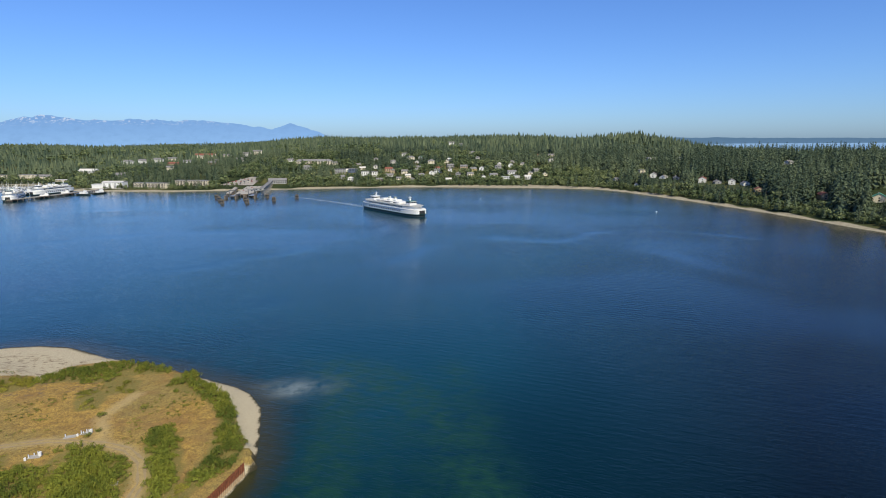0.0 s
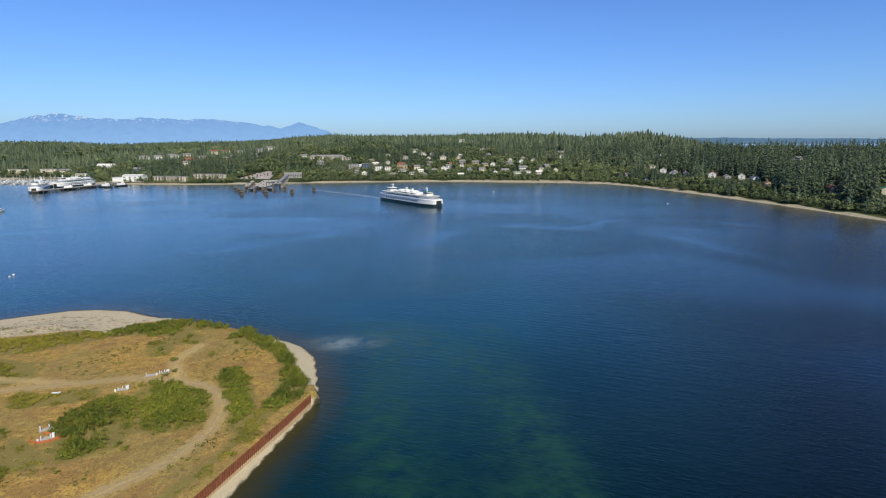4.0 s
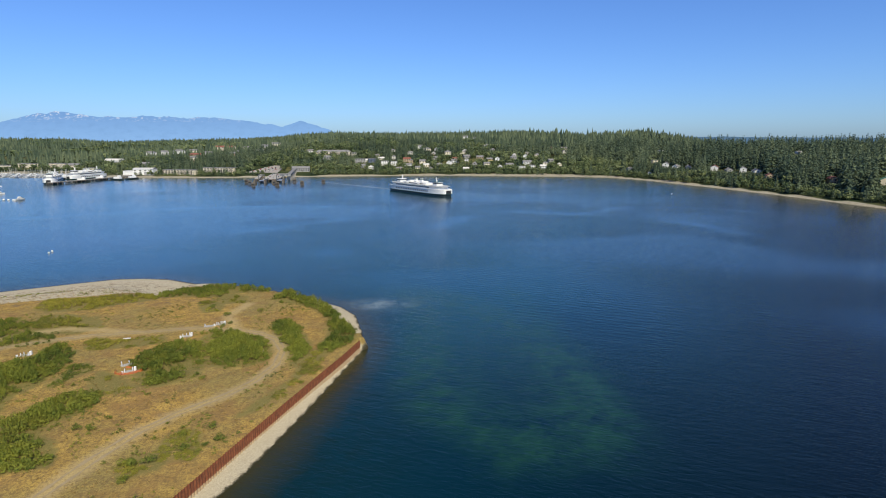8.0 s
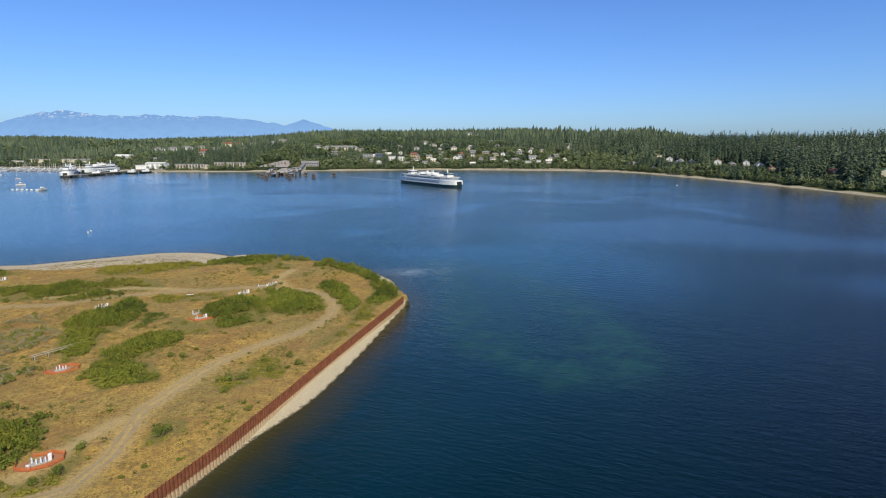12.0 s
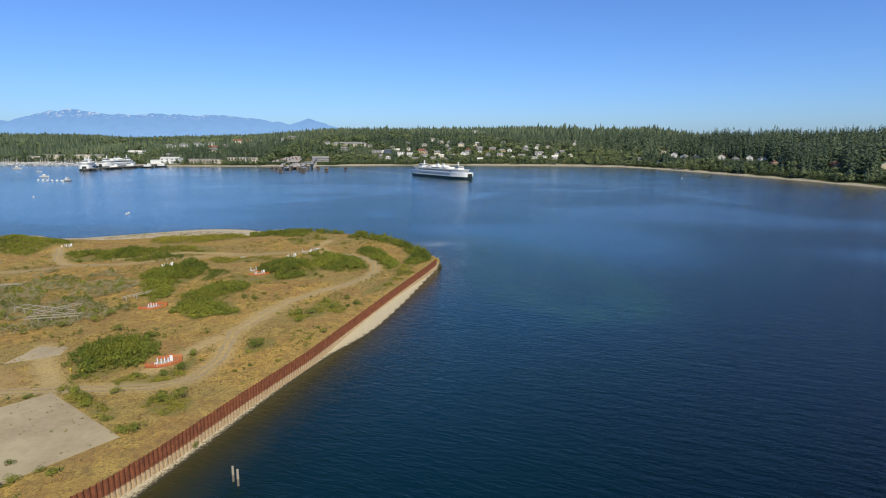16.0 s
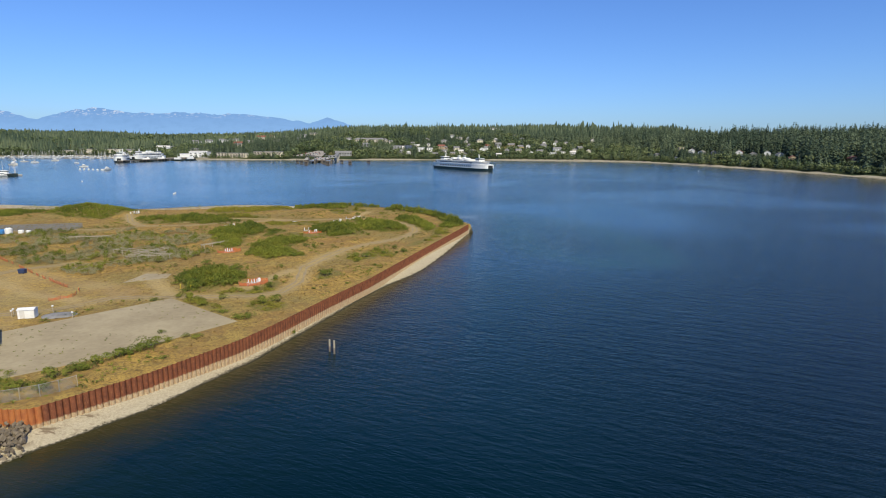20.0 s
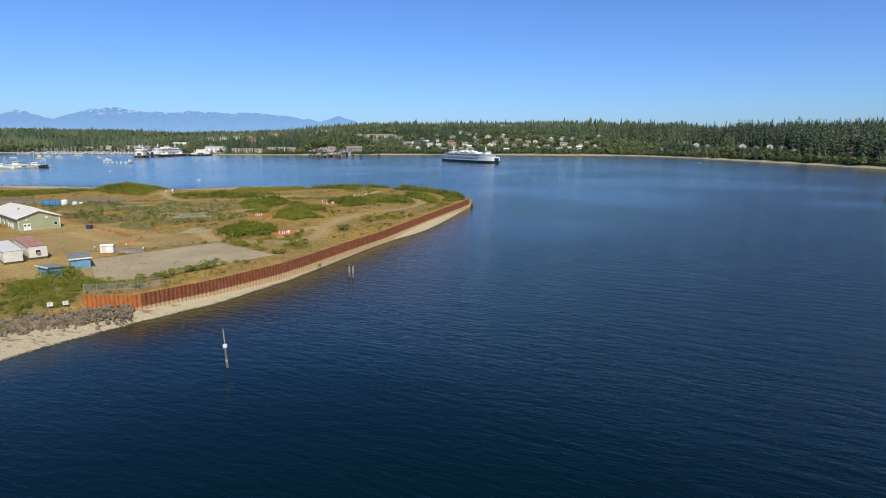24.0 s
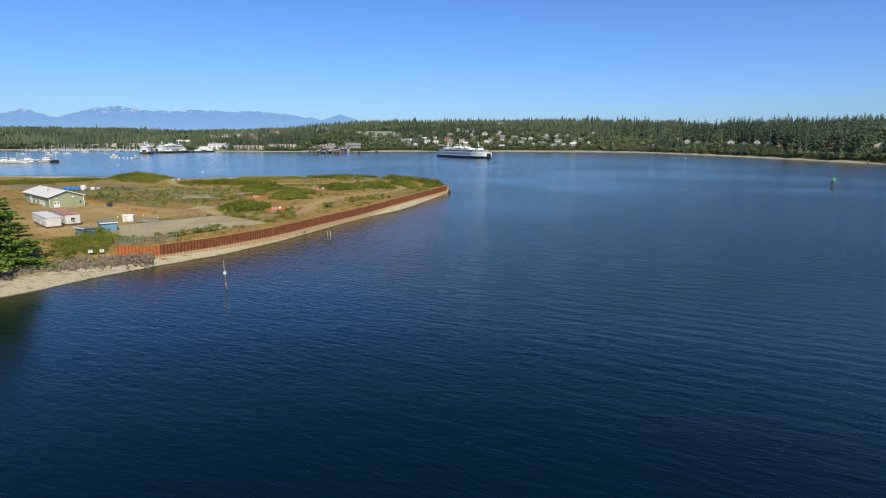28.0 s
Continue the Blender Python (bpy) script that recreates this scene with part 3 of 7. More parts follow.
def ground(x, y):
    """Height of the point at one place."""
    return float(point_height(np.array([float(x)]), np.array([float(y)]))[0])


def land_height(x, y):
    d = signed(x, y, SHORE)
    flat = np.exp(-(((x - 270) / 170) ** 2 + ((y - 1195) / 60) ** 2))
    d = np.where((d > 0) & (d < 90), d * (1 - 0.74 * flat * np.clip((90 - d) / 60, 0, 1)), d)
    h = np.interp(d, [-200, -30, 0, 5, 11, 34, 120, 300, 700, 1400, 2200, 3200], [-12, -3, 0, 1.3, 2.6, 5, 14, 30, 46, 58, 74, 96])
    low = np.exp(-(((x + 640) / 330) ** 2 + ((y - 1480) / 330) ** 2))
    h = np.where(d > 12, h * (1 - 0.72 * low), h)
    az = np.degrees(np.arctan2(x, y))
    roll = np.interp(az, [-45, -36, -30, -25, -20, -14, -8, 0, 6, 12, 20, 28, 40], [0.95, 1.05, 0.9, 0.74, 0.85, 1.05, 1.3, 1.32, 1.4, 1.22, 1.08, 1.08, 1.15])
    h = h * (1 + (roll - 1) * np.clip((d - 60) / 400, 0, 1))
    h = h + np.clip((d - 30) / 250, 0, 1) * (7 * lumps(x, y, 260, 5) + 9 * lumps(x, y, 700, 6))
    fall = np.interp(np.hypot(x, y), [900, 1150, 1350, 1700, 2200, 3200], [68, 64, 60, 36, 12, 0]) + np.interp(az, [17, 21, 26], [22, 6, 0])
    h = h - np.clip((az - 18) / 5, 0, 1) * np.maximum(h - fall, 0)
    return np.where(d > 100, np.maximum(h, 94 * np.exp(-(((x - 1160) / 380) ** 2 + ((y - 2980) / 330) ** 2))), h)


def land_at(x, y):
    return float(land_height(np.array([float(x)]), np.array([float(y)]))[0])


def clip01(a):
    return np.clip(a, 0, 1)


def track_mask(x, y):
    d = np.full(x.shape, 1e9)
    for line in TRACKS:
        d = np.minimum(d, seg_dist(x, y, line))
    return np.maximum(clip01(1.2 - d / 4.2), clip01(0.5 + signed(x, y, YARD) / 8) * (0.66 + 0.3 * lumps(x, y, 13, 14)))


def green_mask(x, y):
    d = np.full(x.shape, -1e9)
    for poly in THICKETS.values():
        d = np.maximum(d, signed(x, y, poly))
    return np.maximum(clip01(0.7 + d / 4), 0.35 * clip01(0.7 + signed(x, y, BRUSH) / 12))


def spit_edge(x):
    """Where the sand of the north spit begins behind the thickets."""
    return np.interp(x, [-330, -203, -178, -151, -129, -84, -62, -55], [385, 352, 360, 354, 362, 377, 384, 500])


# ================= ground, water, wall =================
tagged(sheet("ground", np.arange(-330, 16, 1.5), np.arange(60, 420, 1.5), point_height, M_GROUND, {
    "track": lambda x, y, z: track_mask(x, y),
    "green": lambda x, y, z: green_mask(x, y),
    "sand": lambda x, y, z: np.maximum(clip01((np.where((y < 136) & (x < -64), 1.5, 2.6) - z) / 1.2 + 0.3) * np.maximum(z < 3.2, 0), clip01(0.5 + (y - spit_edge(x)) / 4)),
    "wrack": lambda x, y, z: np.maximum(((y > 350) & (z < 4.4) & (z > 0.7) & (x < -60)) * 1.0, 0.85 * ((y < 138) & (x < -56) & (z < 3.4) & (z > 0.3))),
    "wet": lambda x, y, z: clip01((0.20 - z) / 0.25)},
    keep=lambda x, y, z: z > -2.5), "dry grass and dirt headland with gravel beaches", "ground", kind="structure")
tagged(sheet("ground_south", np.arange(-930, -325, 12.0), np.arange(-120, 470, 12.0), point_height, M_GROUND, {
    "track": lambda x, y, z: 0 * x, "green": lambda x, y, z: 0.3 + 0 * x, "sand": lambda x, y, z: clip01((2.6 - z) / 1.2 + 0.3), "wrack": lambda x, y, z: 0 * x,
    "wet": lambda x, y, z: clip01((0.30 - z) / 0.3)}, keep=lambda x, y, z: z > -2.5), "dry grass land behind the point", "ground", kind="structure")
tagged(sheet("ground_west", np.arange(-332, -60, 8.0), np.arange(-100, 64, 8.0), point_height, M_GROUND, {
    "track": lambda x, y, z: 0 * x, "green": lambda x, y, z: 0.3 + 0 * x, "sand": lambda x, y, z: clip01((2.6 - z) / 1.2 + 0.3), "wrack": lambda x, y, z: 0 * x,
    "wet": lambda x, y, z: clip01((0.30 - z) / 0.3)}, keep=lambda x, y, z: z > -2.5), "dry grass land beside the beach", "ground", kind="structure")

WEED = [(23, 390), (45, 372), (60, 352), (72, 325), (77, 280), (76, 250), (66, 236), (40, 233), (18, 262), (13, 294), (17, 330), (16, 352), (6, 385)]
WEED_GAP = [(28, 350), (42, 350), (55, 320), (58, 262), (40, 255), (30, 285)]


def weed_mask(x, y):
    w = clip01(0.5 + signed(x, y, WEED) / 10) * (1 - 0.65 * clip01(0.5 + signed(x, y, WEED_GAP) / 10))
    rib = np.exp(-(seg_dist(x, y, [(64, 375), (66, 360), (70, 328), (71.5, 276), (70, 252), (66, 240)]) / 6.5) ** 2)
    w = np.maximum(w, 0.9 * rib * (0.75 + 0.4 * lumps(x, y, 12, 15)))
    far = 0.16 * clip01((x - 10) / 60) * clip01((160 - y) / 70) * clip01(0.6 + lumps(x, y, 45, 9))
    return np.maximum(w, far)


SLICKS = [[(-29, 477), (5, 535), (42, 581), (70, 632), (100, 665), (140, 662), (191, 640), (225, 612), (248, 580), (262, 540), (269, 492)],
          [(190, 655), (235, 690), (290, 700), (345, 660), (390, 610)], [(60, 720), (130, 760), (210, 745)], [(-330, 640), (-250, 700), (-160, 730), (-60, 725)],
          [(-420, 900), (-330, 930), (-240, 915), (-150, 880)], [(-120, 560), (-60, 600), (10, 690), (40, 760)]]


def chop(x, y):
    """How rough the water lies: less on slicks and in the lee of the far shore."""
    rough = 0.5 + 0.5 * clip01(0.5 + 1.6 * lumps(x + 0.5 * y, 1.6 * y, 170, 71) + 0.8 * lumps(x, 1.4 * y, 60, 72))
    for i, line in enumerate(SLICKS):
        d = seg_dist(x + 9 * lumps(x, y, 35, 73), y + 9 * lumps(x, y, 30, 74), line)
        rough = rough * (1 - 0.62 * np.exp(-(d / (9 if i else 14)) ** 2) * clip01(0.8 + lumps(x, y, 40, 75)))
    return rough * (1 - 0.25 * clip01(1.0 + (signed(x, y, SHORE) + 10) / 170))


def painted_sheen(x, y):
    """Where sky sheen is painted into the water colour: more far out, less near and right."""
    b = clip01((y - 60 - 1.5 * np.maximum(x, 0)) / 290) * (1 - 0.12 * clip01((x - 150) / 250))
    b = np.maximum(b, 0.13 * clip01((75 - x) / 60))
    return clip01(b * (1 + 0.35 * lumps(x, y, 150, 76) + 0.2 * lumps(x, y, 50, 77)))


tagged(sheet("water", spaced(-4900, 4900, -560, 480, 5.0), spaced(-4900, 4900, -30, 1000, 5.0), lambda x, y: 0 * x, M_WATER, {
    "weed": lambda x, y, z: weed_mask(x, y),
    "painted_sheen": lambda x, y, z: painted_sheen(x, y),
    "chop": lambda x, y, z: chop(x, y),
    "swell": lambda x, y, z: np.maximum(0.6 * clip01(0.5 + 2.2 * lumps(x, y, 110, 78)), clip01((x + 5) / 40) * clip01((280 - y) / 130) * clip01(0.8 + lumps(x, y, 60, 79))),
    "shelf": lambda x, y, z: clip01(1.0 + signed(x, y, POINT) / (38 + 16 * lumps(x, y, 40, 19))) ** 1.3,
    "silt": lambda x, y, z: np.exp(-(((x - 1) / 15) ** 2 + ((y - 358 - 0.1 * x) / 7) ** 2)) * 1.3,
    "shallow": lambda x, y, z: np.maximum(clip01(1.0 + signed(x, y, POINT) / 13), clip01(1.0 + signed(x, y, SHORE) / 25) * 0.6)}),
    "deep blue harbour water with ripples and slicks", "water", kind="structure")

xs = spaced(-3000, 2900, -1000, 700, 9.0, 1.10)
ys = spaced(-150, 4650, 560, 1500, 9.0, 1.10)
tagged(sheet("far_shore_ground", xs, ys, land_height, M_LAND, {
    "sand": lambda x, y, z: clip01((2.4 + 0.9 * lumps(x, y, 38, 12) + 1.2 * np.exp(-(((x - 270) / 170) ** 2)) - z) / 1.0) * (signed(x, y, SHORE) < 40),
    "open": lambda x, y, z: clip01(lumps(x, y, 90, 8) * 1.5 - 0.2) * (signed(x, y, SHORE) < 350)},
    keep=lambda x, y, z: z > -3), "far wooded shore with a narrow sand beach", "ground", kind="structure")


def along(line, step):
    """Even stations along a polyline: places and unit directions."""
    pts = np.array(line, float)
    seg = np.hypot(*np.diff(pts, axis=0).T)
    s = np.r_[0, np.cumsum(seg)]
    u = np.arange(0, s[-1], step)
    x, y = np.interp(u, s, pts[:, 0]), np.interp(u, s, pts[:, 1])
    dx, dy = np.gradient(x), np.gradient(y)
    n = np.hypot(dx, dy)
    return np.stack([x, y], 1), np.stack([dx / n, dy / n], 1)


def build_wall():
    """Corrugated steel sheet piles, one pan after the other, with a steel cap behind."""
    wall = thing("sheet_pile_wall", "rusty red corrugated steel sheet pile wall with pale tide band", "retaining wall", kind="structure")
    pitch = 0.84
    pts, way = along(WALL, pitch)
    prof = ((0.0, 0.0), (0.06, 0.16), (0.20, 0.30), (0.42, 0.35), (0.64, 0.30), (0.78, 0.16), (0.84, 0.0))
    for i in range(len(pts) - 1):
        p, w = Vector((*pts[i], 0)), Vector((*way[i], 0))
        q = Vector((*pts[i + 1], 0))
        out = Vector((w.y, -w.x, 0))
        top = 4.12 + random.uniform(-0.03, 0.03)
        piece = bmesh.new()
        back = [p.lerp(q, a / pitch) + out * b for a, b in prof]
        lo = [piece.verts.new((v.x, v.y, -0.6)) for v in back]
        hi = [piece.verts.new((v.x, v.y, top)) for v in back]
        hi2 = [piece.verts.new((v.x - out.x * 0.05, v.y - out.y * 0.05, top)) for v in back]
        for k in range(len(prof) - 1):
            piece.faces.new((lo[k], lo[k + 1], hi[k + 1], hi[k]))
            piece.faces.new((hi[k], hi[k + 1], hi2[k + 1], hi2[k]))
        part("sheet_pile", piece, M_RUSTRAW if p.x < -69 else M_RUST, wall, "fresh orange rust" if p.x < -69 else "")
    # backfill that closes the ground against the piles
    pts, way = along(WALL, 2.0)
    n = len(pts)
    inner = pts + np.stack([-way[:, 1], way[:, 0]], 1) * 4.0
    verts = [(x, y, G0 + 0.02) for x, y in pts] + [(x, y, G0 + 0.14) for x, y in inner]
    link_mesh("backfill", verts, [(i, i + 1, n + i + 1, n + i) for i in range(n - 1)], M_GROUND, wall, "dry grass strip behind the wall")
    return wall


build_wall()


# ================= far woods and mountains =================
def fir_shape(rng, cards, size, girth=0.15):
    """A unit fir: trunk and an uneven cone of boughs in loose tiers, each bough sloping outwards and down."""
    v, f = [], []
    for z, r in ((0.0, 0.018), (0.97, 0.003)):
        v += [(r * math.cos(a), r * math.sin(a), z) for a in np.arange(4) * math.pi / 2]
    f += [(i, (i + 1) % 4, 4 + (i + 1) % 4, 4 + i) for i in range(4)]
    swell = rng.uniform(0.6, 1.3, (10, 5))
    lean = rng.uniform(-0.03, 0.03, 2)
    foot = rng.uniform(0.06, 0.2)
    pts, nrm = [], []
    for i in range(cards):
        u = (i + rng.rand()) / cards
        u = 1 - (1 - u) ** 0.7
        a = rng.uniform(0, math.tau)
        r = (girth * (1 - u) ** 0.85 + 0.008) * swell[int(u * 9.9), int(a / math.tau * 4.99)] * rng.uniform(0.62, 1.0)
        pts.append((r * math.cos(a) + lean[0] * u, r * math.sin(a) + lean[1] * u, foot + (0.985 - foot) * u - 0.35 * r))
        nrm.append((math.cos(a), math.sin(a), 0.75))
    sizes = size * (1.35 - 0.95 * np.arange(cards) / cards)
    lv, lf = shell_cards(np.array(pts), nrm, sizes, rng, 0.35)
    return np.concatenate([np.array(v), lv]), np.concatenate([np.array(f), lf + len(v)])


def far_fir_shape(rng, girth):
    """A unit fir seen from far off: three ragged tiers, each a ring of drooping tips under a point."""
    v, f = [], []
    for base, top, r in ((0.08, 0.55, girth), (0.34, 0.8, girth * 0.72), (0.6, 1.0, girth * 0.42)):
        n = len(v)
        v.append((rng.uniform(-0.01, 0.01), rng.uniform(-0.01, 0.01), top))
        for k in range(7):
            a, q = math.tau * (k + rng.uniform(-0.3, 0.3)) / 7, r * rng.uniform(0.6, 1.2)
            v.append((q * math.cos(a), q * math.sin(a), base + rng.uniform(-0.06, 0.06)))
        f += [(n, n + 1 + k, n + 1 + (k + 1) % 7) for k in range(7)]
    return np.array(v), np.array(f)


def broad_shape(rng, cards, size):
    """A unit broadleaf tree: trunk, limbs and an uneven crown of leaf clumps."""
    v, f = [], []

    def limb(a, b, r0, r1):
        n = len(v)
        for p, r in ((a, r0), (b, r1)):
            v.extend([(p[0] + r * math.cos(t), p[1] + r * math.sin(t), p[2]) for t in np.arange(4) * math.pi / 2])
        f.extend([(n + i, n + (i + 1) % 4, n + 4 + (i + 1) % 4, n + 4 + i) for i in range(4)])

    limb((0, 0, 0), (0, 0, 0.5), 0.03, 0.018)
    balls = []
    for k in range(7):
        a, r = rng.uniform(0, math.tau), rng.uniform(0.08, 0.27)
        z = rng.uniform(0.30, 0.84)
        c = np.array([r * math.cos(a), r * math.sin(a), z])
        limb((0, 0, 0.3), c, 0.012, 0.005)
        balls.append((c, rng.uniform(0.11, 0.19)))
    pts, nrm = [], []
    for i in range(cards):
        c, r = balls[i % len(balls)]
        d = rng.normal(size=3)
        d /= np.linalg.norm(d)
        pts.append(c + d * r * rng.uniform(0.75, 1.1) * np.array([1.1, 1.1, 0.95]))
        nrm.append(d)
    lv, lf = shell_cards(np.array(pts), nrm, size, rng)
    n = len(v)
    return np.concatenate([np.array(v), lv]), np.concatenate([np.array(f), lf + n])


def scatter(name, shapes, where, heights, widths, material, label, category="trees", stand=12.0, vary=0.3):
    """Many plants joined into one mesh, each with its own turn, size and tint."""
    rng = np.random.RandomState(abs(len(where)) + 7)
    V, F, T, n = [], [], [], 0
    P_ = np.asarray(where)
    tone = lumps(P_[:, 0], P_[:, 1], stand, 61) if len(P_) else []
    pick = rng.randint(0, len(shapes), len(where))
    for i, (p, h, w) in enumerate(zip(where, heights, widths)):
        sv, sf = shapes[pick[i]]
        a = rng.uniform(0, math.tau)
        c, s = math.cos(a), math.sin(a)
        x, y, z = sv.T
        V.append(np.stack([(x * c - y * s) * w + p[0], (x * s + y * c) * w + p[1], z * h + p[2]], 1))
        F.append(sf + n)
        T.append(np.full(len(sv), min(max(0.42 + 0.45 * tone[i] + rng.uniform(-vary, vary), 0), 1)))
        n += len(sv)
    ob = array_mesh(name, np.concatenate(V), np.concatenate(F), material, {"tint": np.concatenate(T)})
    return tagged(ob, label, category, kind="stuff")





def in_view(x, y):
    a = np.degrees(np.arctan2(x - 20, y - 60))
    return (a > -46) & (a < 50)


# ================= plan of the far town =================
# x, y, turn, length, depth, storeys, wall, roof, roof kind
TOWN = [
    (193, 1960, 10, 22, 12, 3, M_WHITE, M_ROOFGREY, "gable"), (215, 1900, 0, 16, 11, 3, M_WHITE, M_ROOFGREY, "gable"), (107, 1470, 8, 16, 12, 3, M_CREAM, M_ROOFGREY, "hip"),
    (176, 1406, -12, 15, 11, 2, M_TAN, M_ROOFGREY, "gable"), (192, 1372, 20, 14, 10, 2, M_YELLOWSIDING, M_ROOFGREY, "gable"), (212, 1379, 75, 13, 10, 2, M_WHITE, M_ROOFGREY, "gable"),
    (250, 1390, 5, 16, 10, 2, M_GREY, M_ROOFGREY, "hip"), (279, 1403, 80, 13, 10, 2, M_WHITE, M_ROOFGREY, "gable"), (416, 1700, 5, 22, 12, 2, M_TAN, M_ROOFRED, "gable"), (445, 1690, 0, 18, 12, 2, M_CREAM, M_ROOFGREY, "gable"),
    (73, 1413, 0, 15, 10, 2, M_GREY, M_ROOFGREY, "gable"), (78, 1340, 15, 15, 10, 1, M_GREY, M_ROOFGREY, "gable"), (102, 1349, 85, 14, 11, 2, M_WHITE, M_ROOFGREY, "gable"), (11, 1404, -8, 16, 11, 2, M_TAN, M_ROOFRED, "gable"),
    (13, 1345, 10, 18, 9, 1, M_WHITE, M_ROOFGREY, "gable"), (147, 1426, 12, 15, 10, 2, M_GREY, M_ROOFGREY, "gable"), (133, 1290, 5, 12, 9, 1, M_WHITE, M_ROOFPALE, "gable"), (156, 1330, 80, 14, 10, 2, M_GREY, M_ROOFGREY, "hip"),
    (227, 1313, 10, 16, 10, 1, M_CREAM, M_ROOFGREY, "gable"), (247, 1272, -6, 20, 11, 2, M_WHITE, M_ROOFPALE, "flat"), (266, 1318, 0, 18, 11, 2, M_WHITE, M_ROOFGREY, "gable"), (271, 1280, -6, 16, 10, 2, M_WHITE, M_ROOFGREY, "flat"),
    (288, 1268, -10, 14, 10, 2, M_WHITE, M_ROOFPALE, "gable"), (44, 1640, 0, 16, 10, 2, M_WHITE, M_ROOFGREY, "gable"), (60, 1560, 12, 18, 10, 2, M_CREAM, M_ROOFGREY, "hip"), (84, 1555, 85, 14, 10, 2, M_GREY, M_ROOFGREEN, "gable"),
    (-37, 1355, 4, 16, 12, 3, M_WHITE, M_ROOFGREY, "flat"), (-18, 1350, 4, 15, 12, 3, M_WHITE, M_ROOFGREY, "flat"), (-93, 1390, 4, 24, 12, 3, M_GREY, M_ROOFGREY, "flat"), (-66, 1395, 4, 20, 12, 3, M_SLATE, M_ROOFGREY, "flat"),
    (-226, 1540, 8, 18, 11, 2, M_WHITE, M_ROOFGREY, "gable"), (-173, 1445, 0, 22, 11, 2, M_GREY, M_ROOFGREY, "hip"), (143, 1478, 80, 14, 10, 2, M_CREAM, M_ROOFGREY, "gable"), (227, 1700, 0, 16, 10, 2, M_WHITE, M_ROOFGREY, "gable"),
    (35, 1310, 0, 13, 9, 1, M_CREAM, M_ROOFGREY, "gable"), (60, 1300, 85, 12, 9, 1, M_GREY, M_ROOFGREY, "gable"), (180, 1320, 5, 13, 9, 2, M_CREAM, M_ROOFGREY, "gable"), (205, 1300, 90, 12, 9, 1, M_WHITE, M_ROOFGREY, "gable"),
    (120, 1395, 5, 14, 10, 2, M_WHITE, M_ROOFRED, "gable"), (45, 1370, 8, 14, 10, 2, M_CREAM, M_ROOFGREY, "gable"), (-5, 1300, 4, 13, 9, 1, M_TAN, M_ROOFGREY, "gable"), (320, 1330, 12, 14, 10, 2, M_GREY, M_ROOFGREY, "gable"),
    (516, 1262, 25, 16, 11, 2, M_CREAM, M_ROOFGREY, "flat"), (512, 1196, 60, 17, 11, 2, M_WHITE, M_ROOFGREY, "gable"), (521, 1172, 40, 13, 10, 1, M_WHITE, M_ROOFGREY, "gable"), (534, 1150, 70, 13, 10, 1, M_SLATE, M_ROOFGREY, "gable"),
    (548, 1085, 60, 20, 12, 2, M_WHITE, M_ROOFRED, "gable"), (557, 1055, 75, 15, 10, 1, M_GREY, M_ROOFGREY, "gable"), (568, 1032, 60, 15, 10, 2, M_WHITE, M_ROOFGREY, "gable"), (578, 1012, 80, 13, 10, 1, M_WHITE, M_ROOFGREY, "gable"),
    (562, 952, 65, 15, 11, 1, M_TAN, M_ROOFRED, "gable"), (580, 846, 70, 18, 11, 2, M_TAN, M_ROOFRED, "gable"), (610, 795, 50, 20, 13, 2, M_CREAM, M_ROOFGREEN, "gable"), (781, 1205, 30, 18, 12, 2, M_WHITE, M_ROOFGREY, "gable"),
    (447, 1212, 20, 10, 8, 1, M_WHITE, M_ROOFGREY, "gable"), (455, 1136, 70, 8, 6, 1, M_WHITE, M_ROOFPALE, "gable"), (640, 1500, 15, 24, 12, 2, M_WHITE, M_ROOFPALE, "flat"), (700, 1480, 15, 24, 12, 2, M_WHITE, M_ROOFGREY, "flat"),
    (-912, 1480, -18, 50, 14, 2, M_CREAM, M_ROOFGREY, "flat"), (-872, 1500, -14, 44, 14, 3, M_CREAM, M_ROOFGREY, "flat"), (-810, 1510, -12, 40, 13, 3, M_CREAM, M_ROOFGREY, "flat"), (-770, 1500, -12, 34, 13, 2, M_CREAM, M_ROOFGREY, "gable"),
    (-700, 1440, -10, 36, 14, 1, M_CREAM, M_ROOFPALE, "flat"), (-725, 1600, -10, 46, 16, 2, M_WHITE, M_ROOFPALE, "gable"), (-720, 1790, -12, 30, 13, 3, M_WHITE, M_ROOFGREY, "hip"), (-685, 1800, -12, 30, 13, 3, M_WHITE, M_ROOFGREY, "hip"),
    (-650, 1815, -12, 30, 13, 3, M_WHITE, M_ROOFGREY, "hip"), (-620, 1840, -8, 34, 13, 2, M_CREAM, M_ROOFGREY, "gable"), (-560, 1700, -8, 30, 13, 2, M_TAN, M_ROOFRED, "gable"), (-540, 1740, -8, 26, 13, 2, M_WHITE, M_ROOFGREY, "gable"),
    (-530, 1850, -8, 60, 15, 3, M_CREAM, M_ROOFRED, "gable"), (-600, 1500, -8, 28, 13, 2, M_GREY, M_ROOFGREY, "gable"),
]
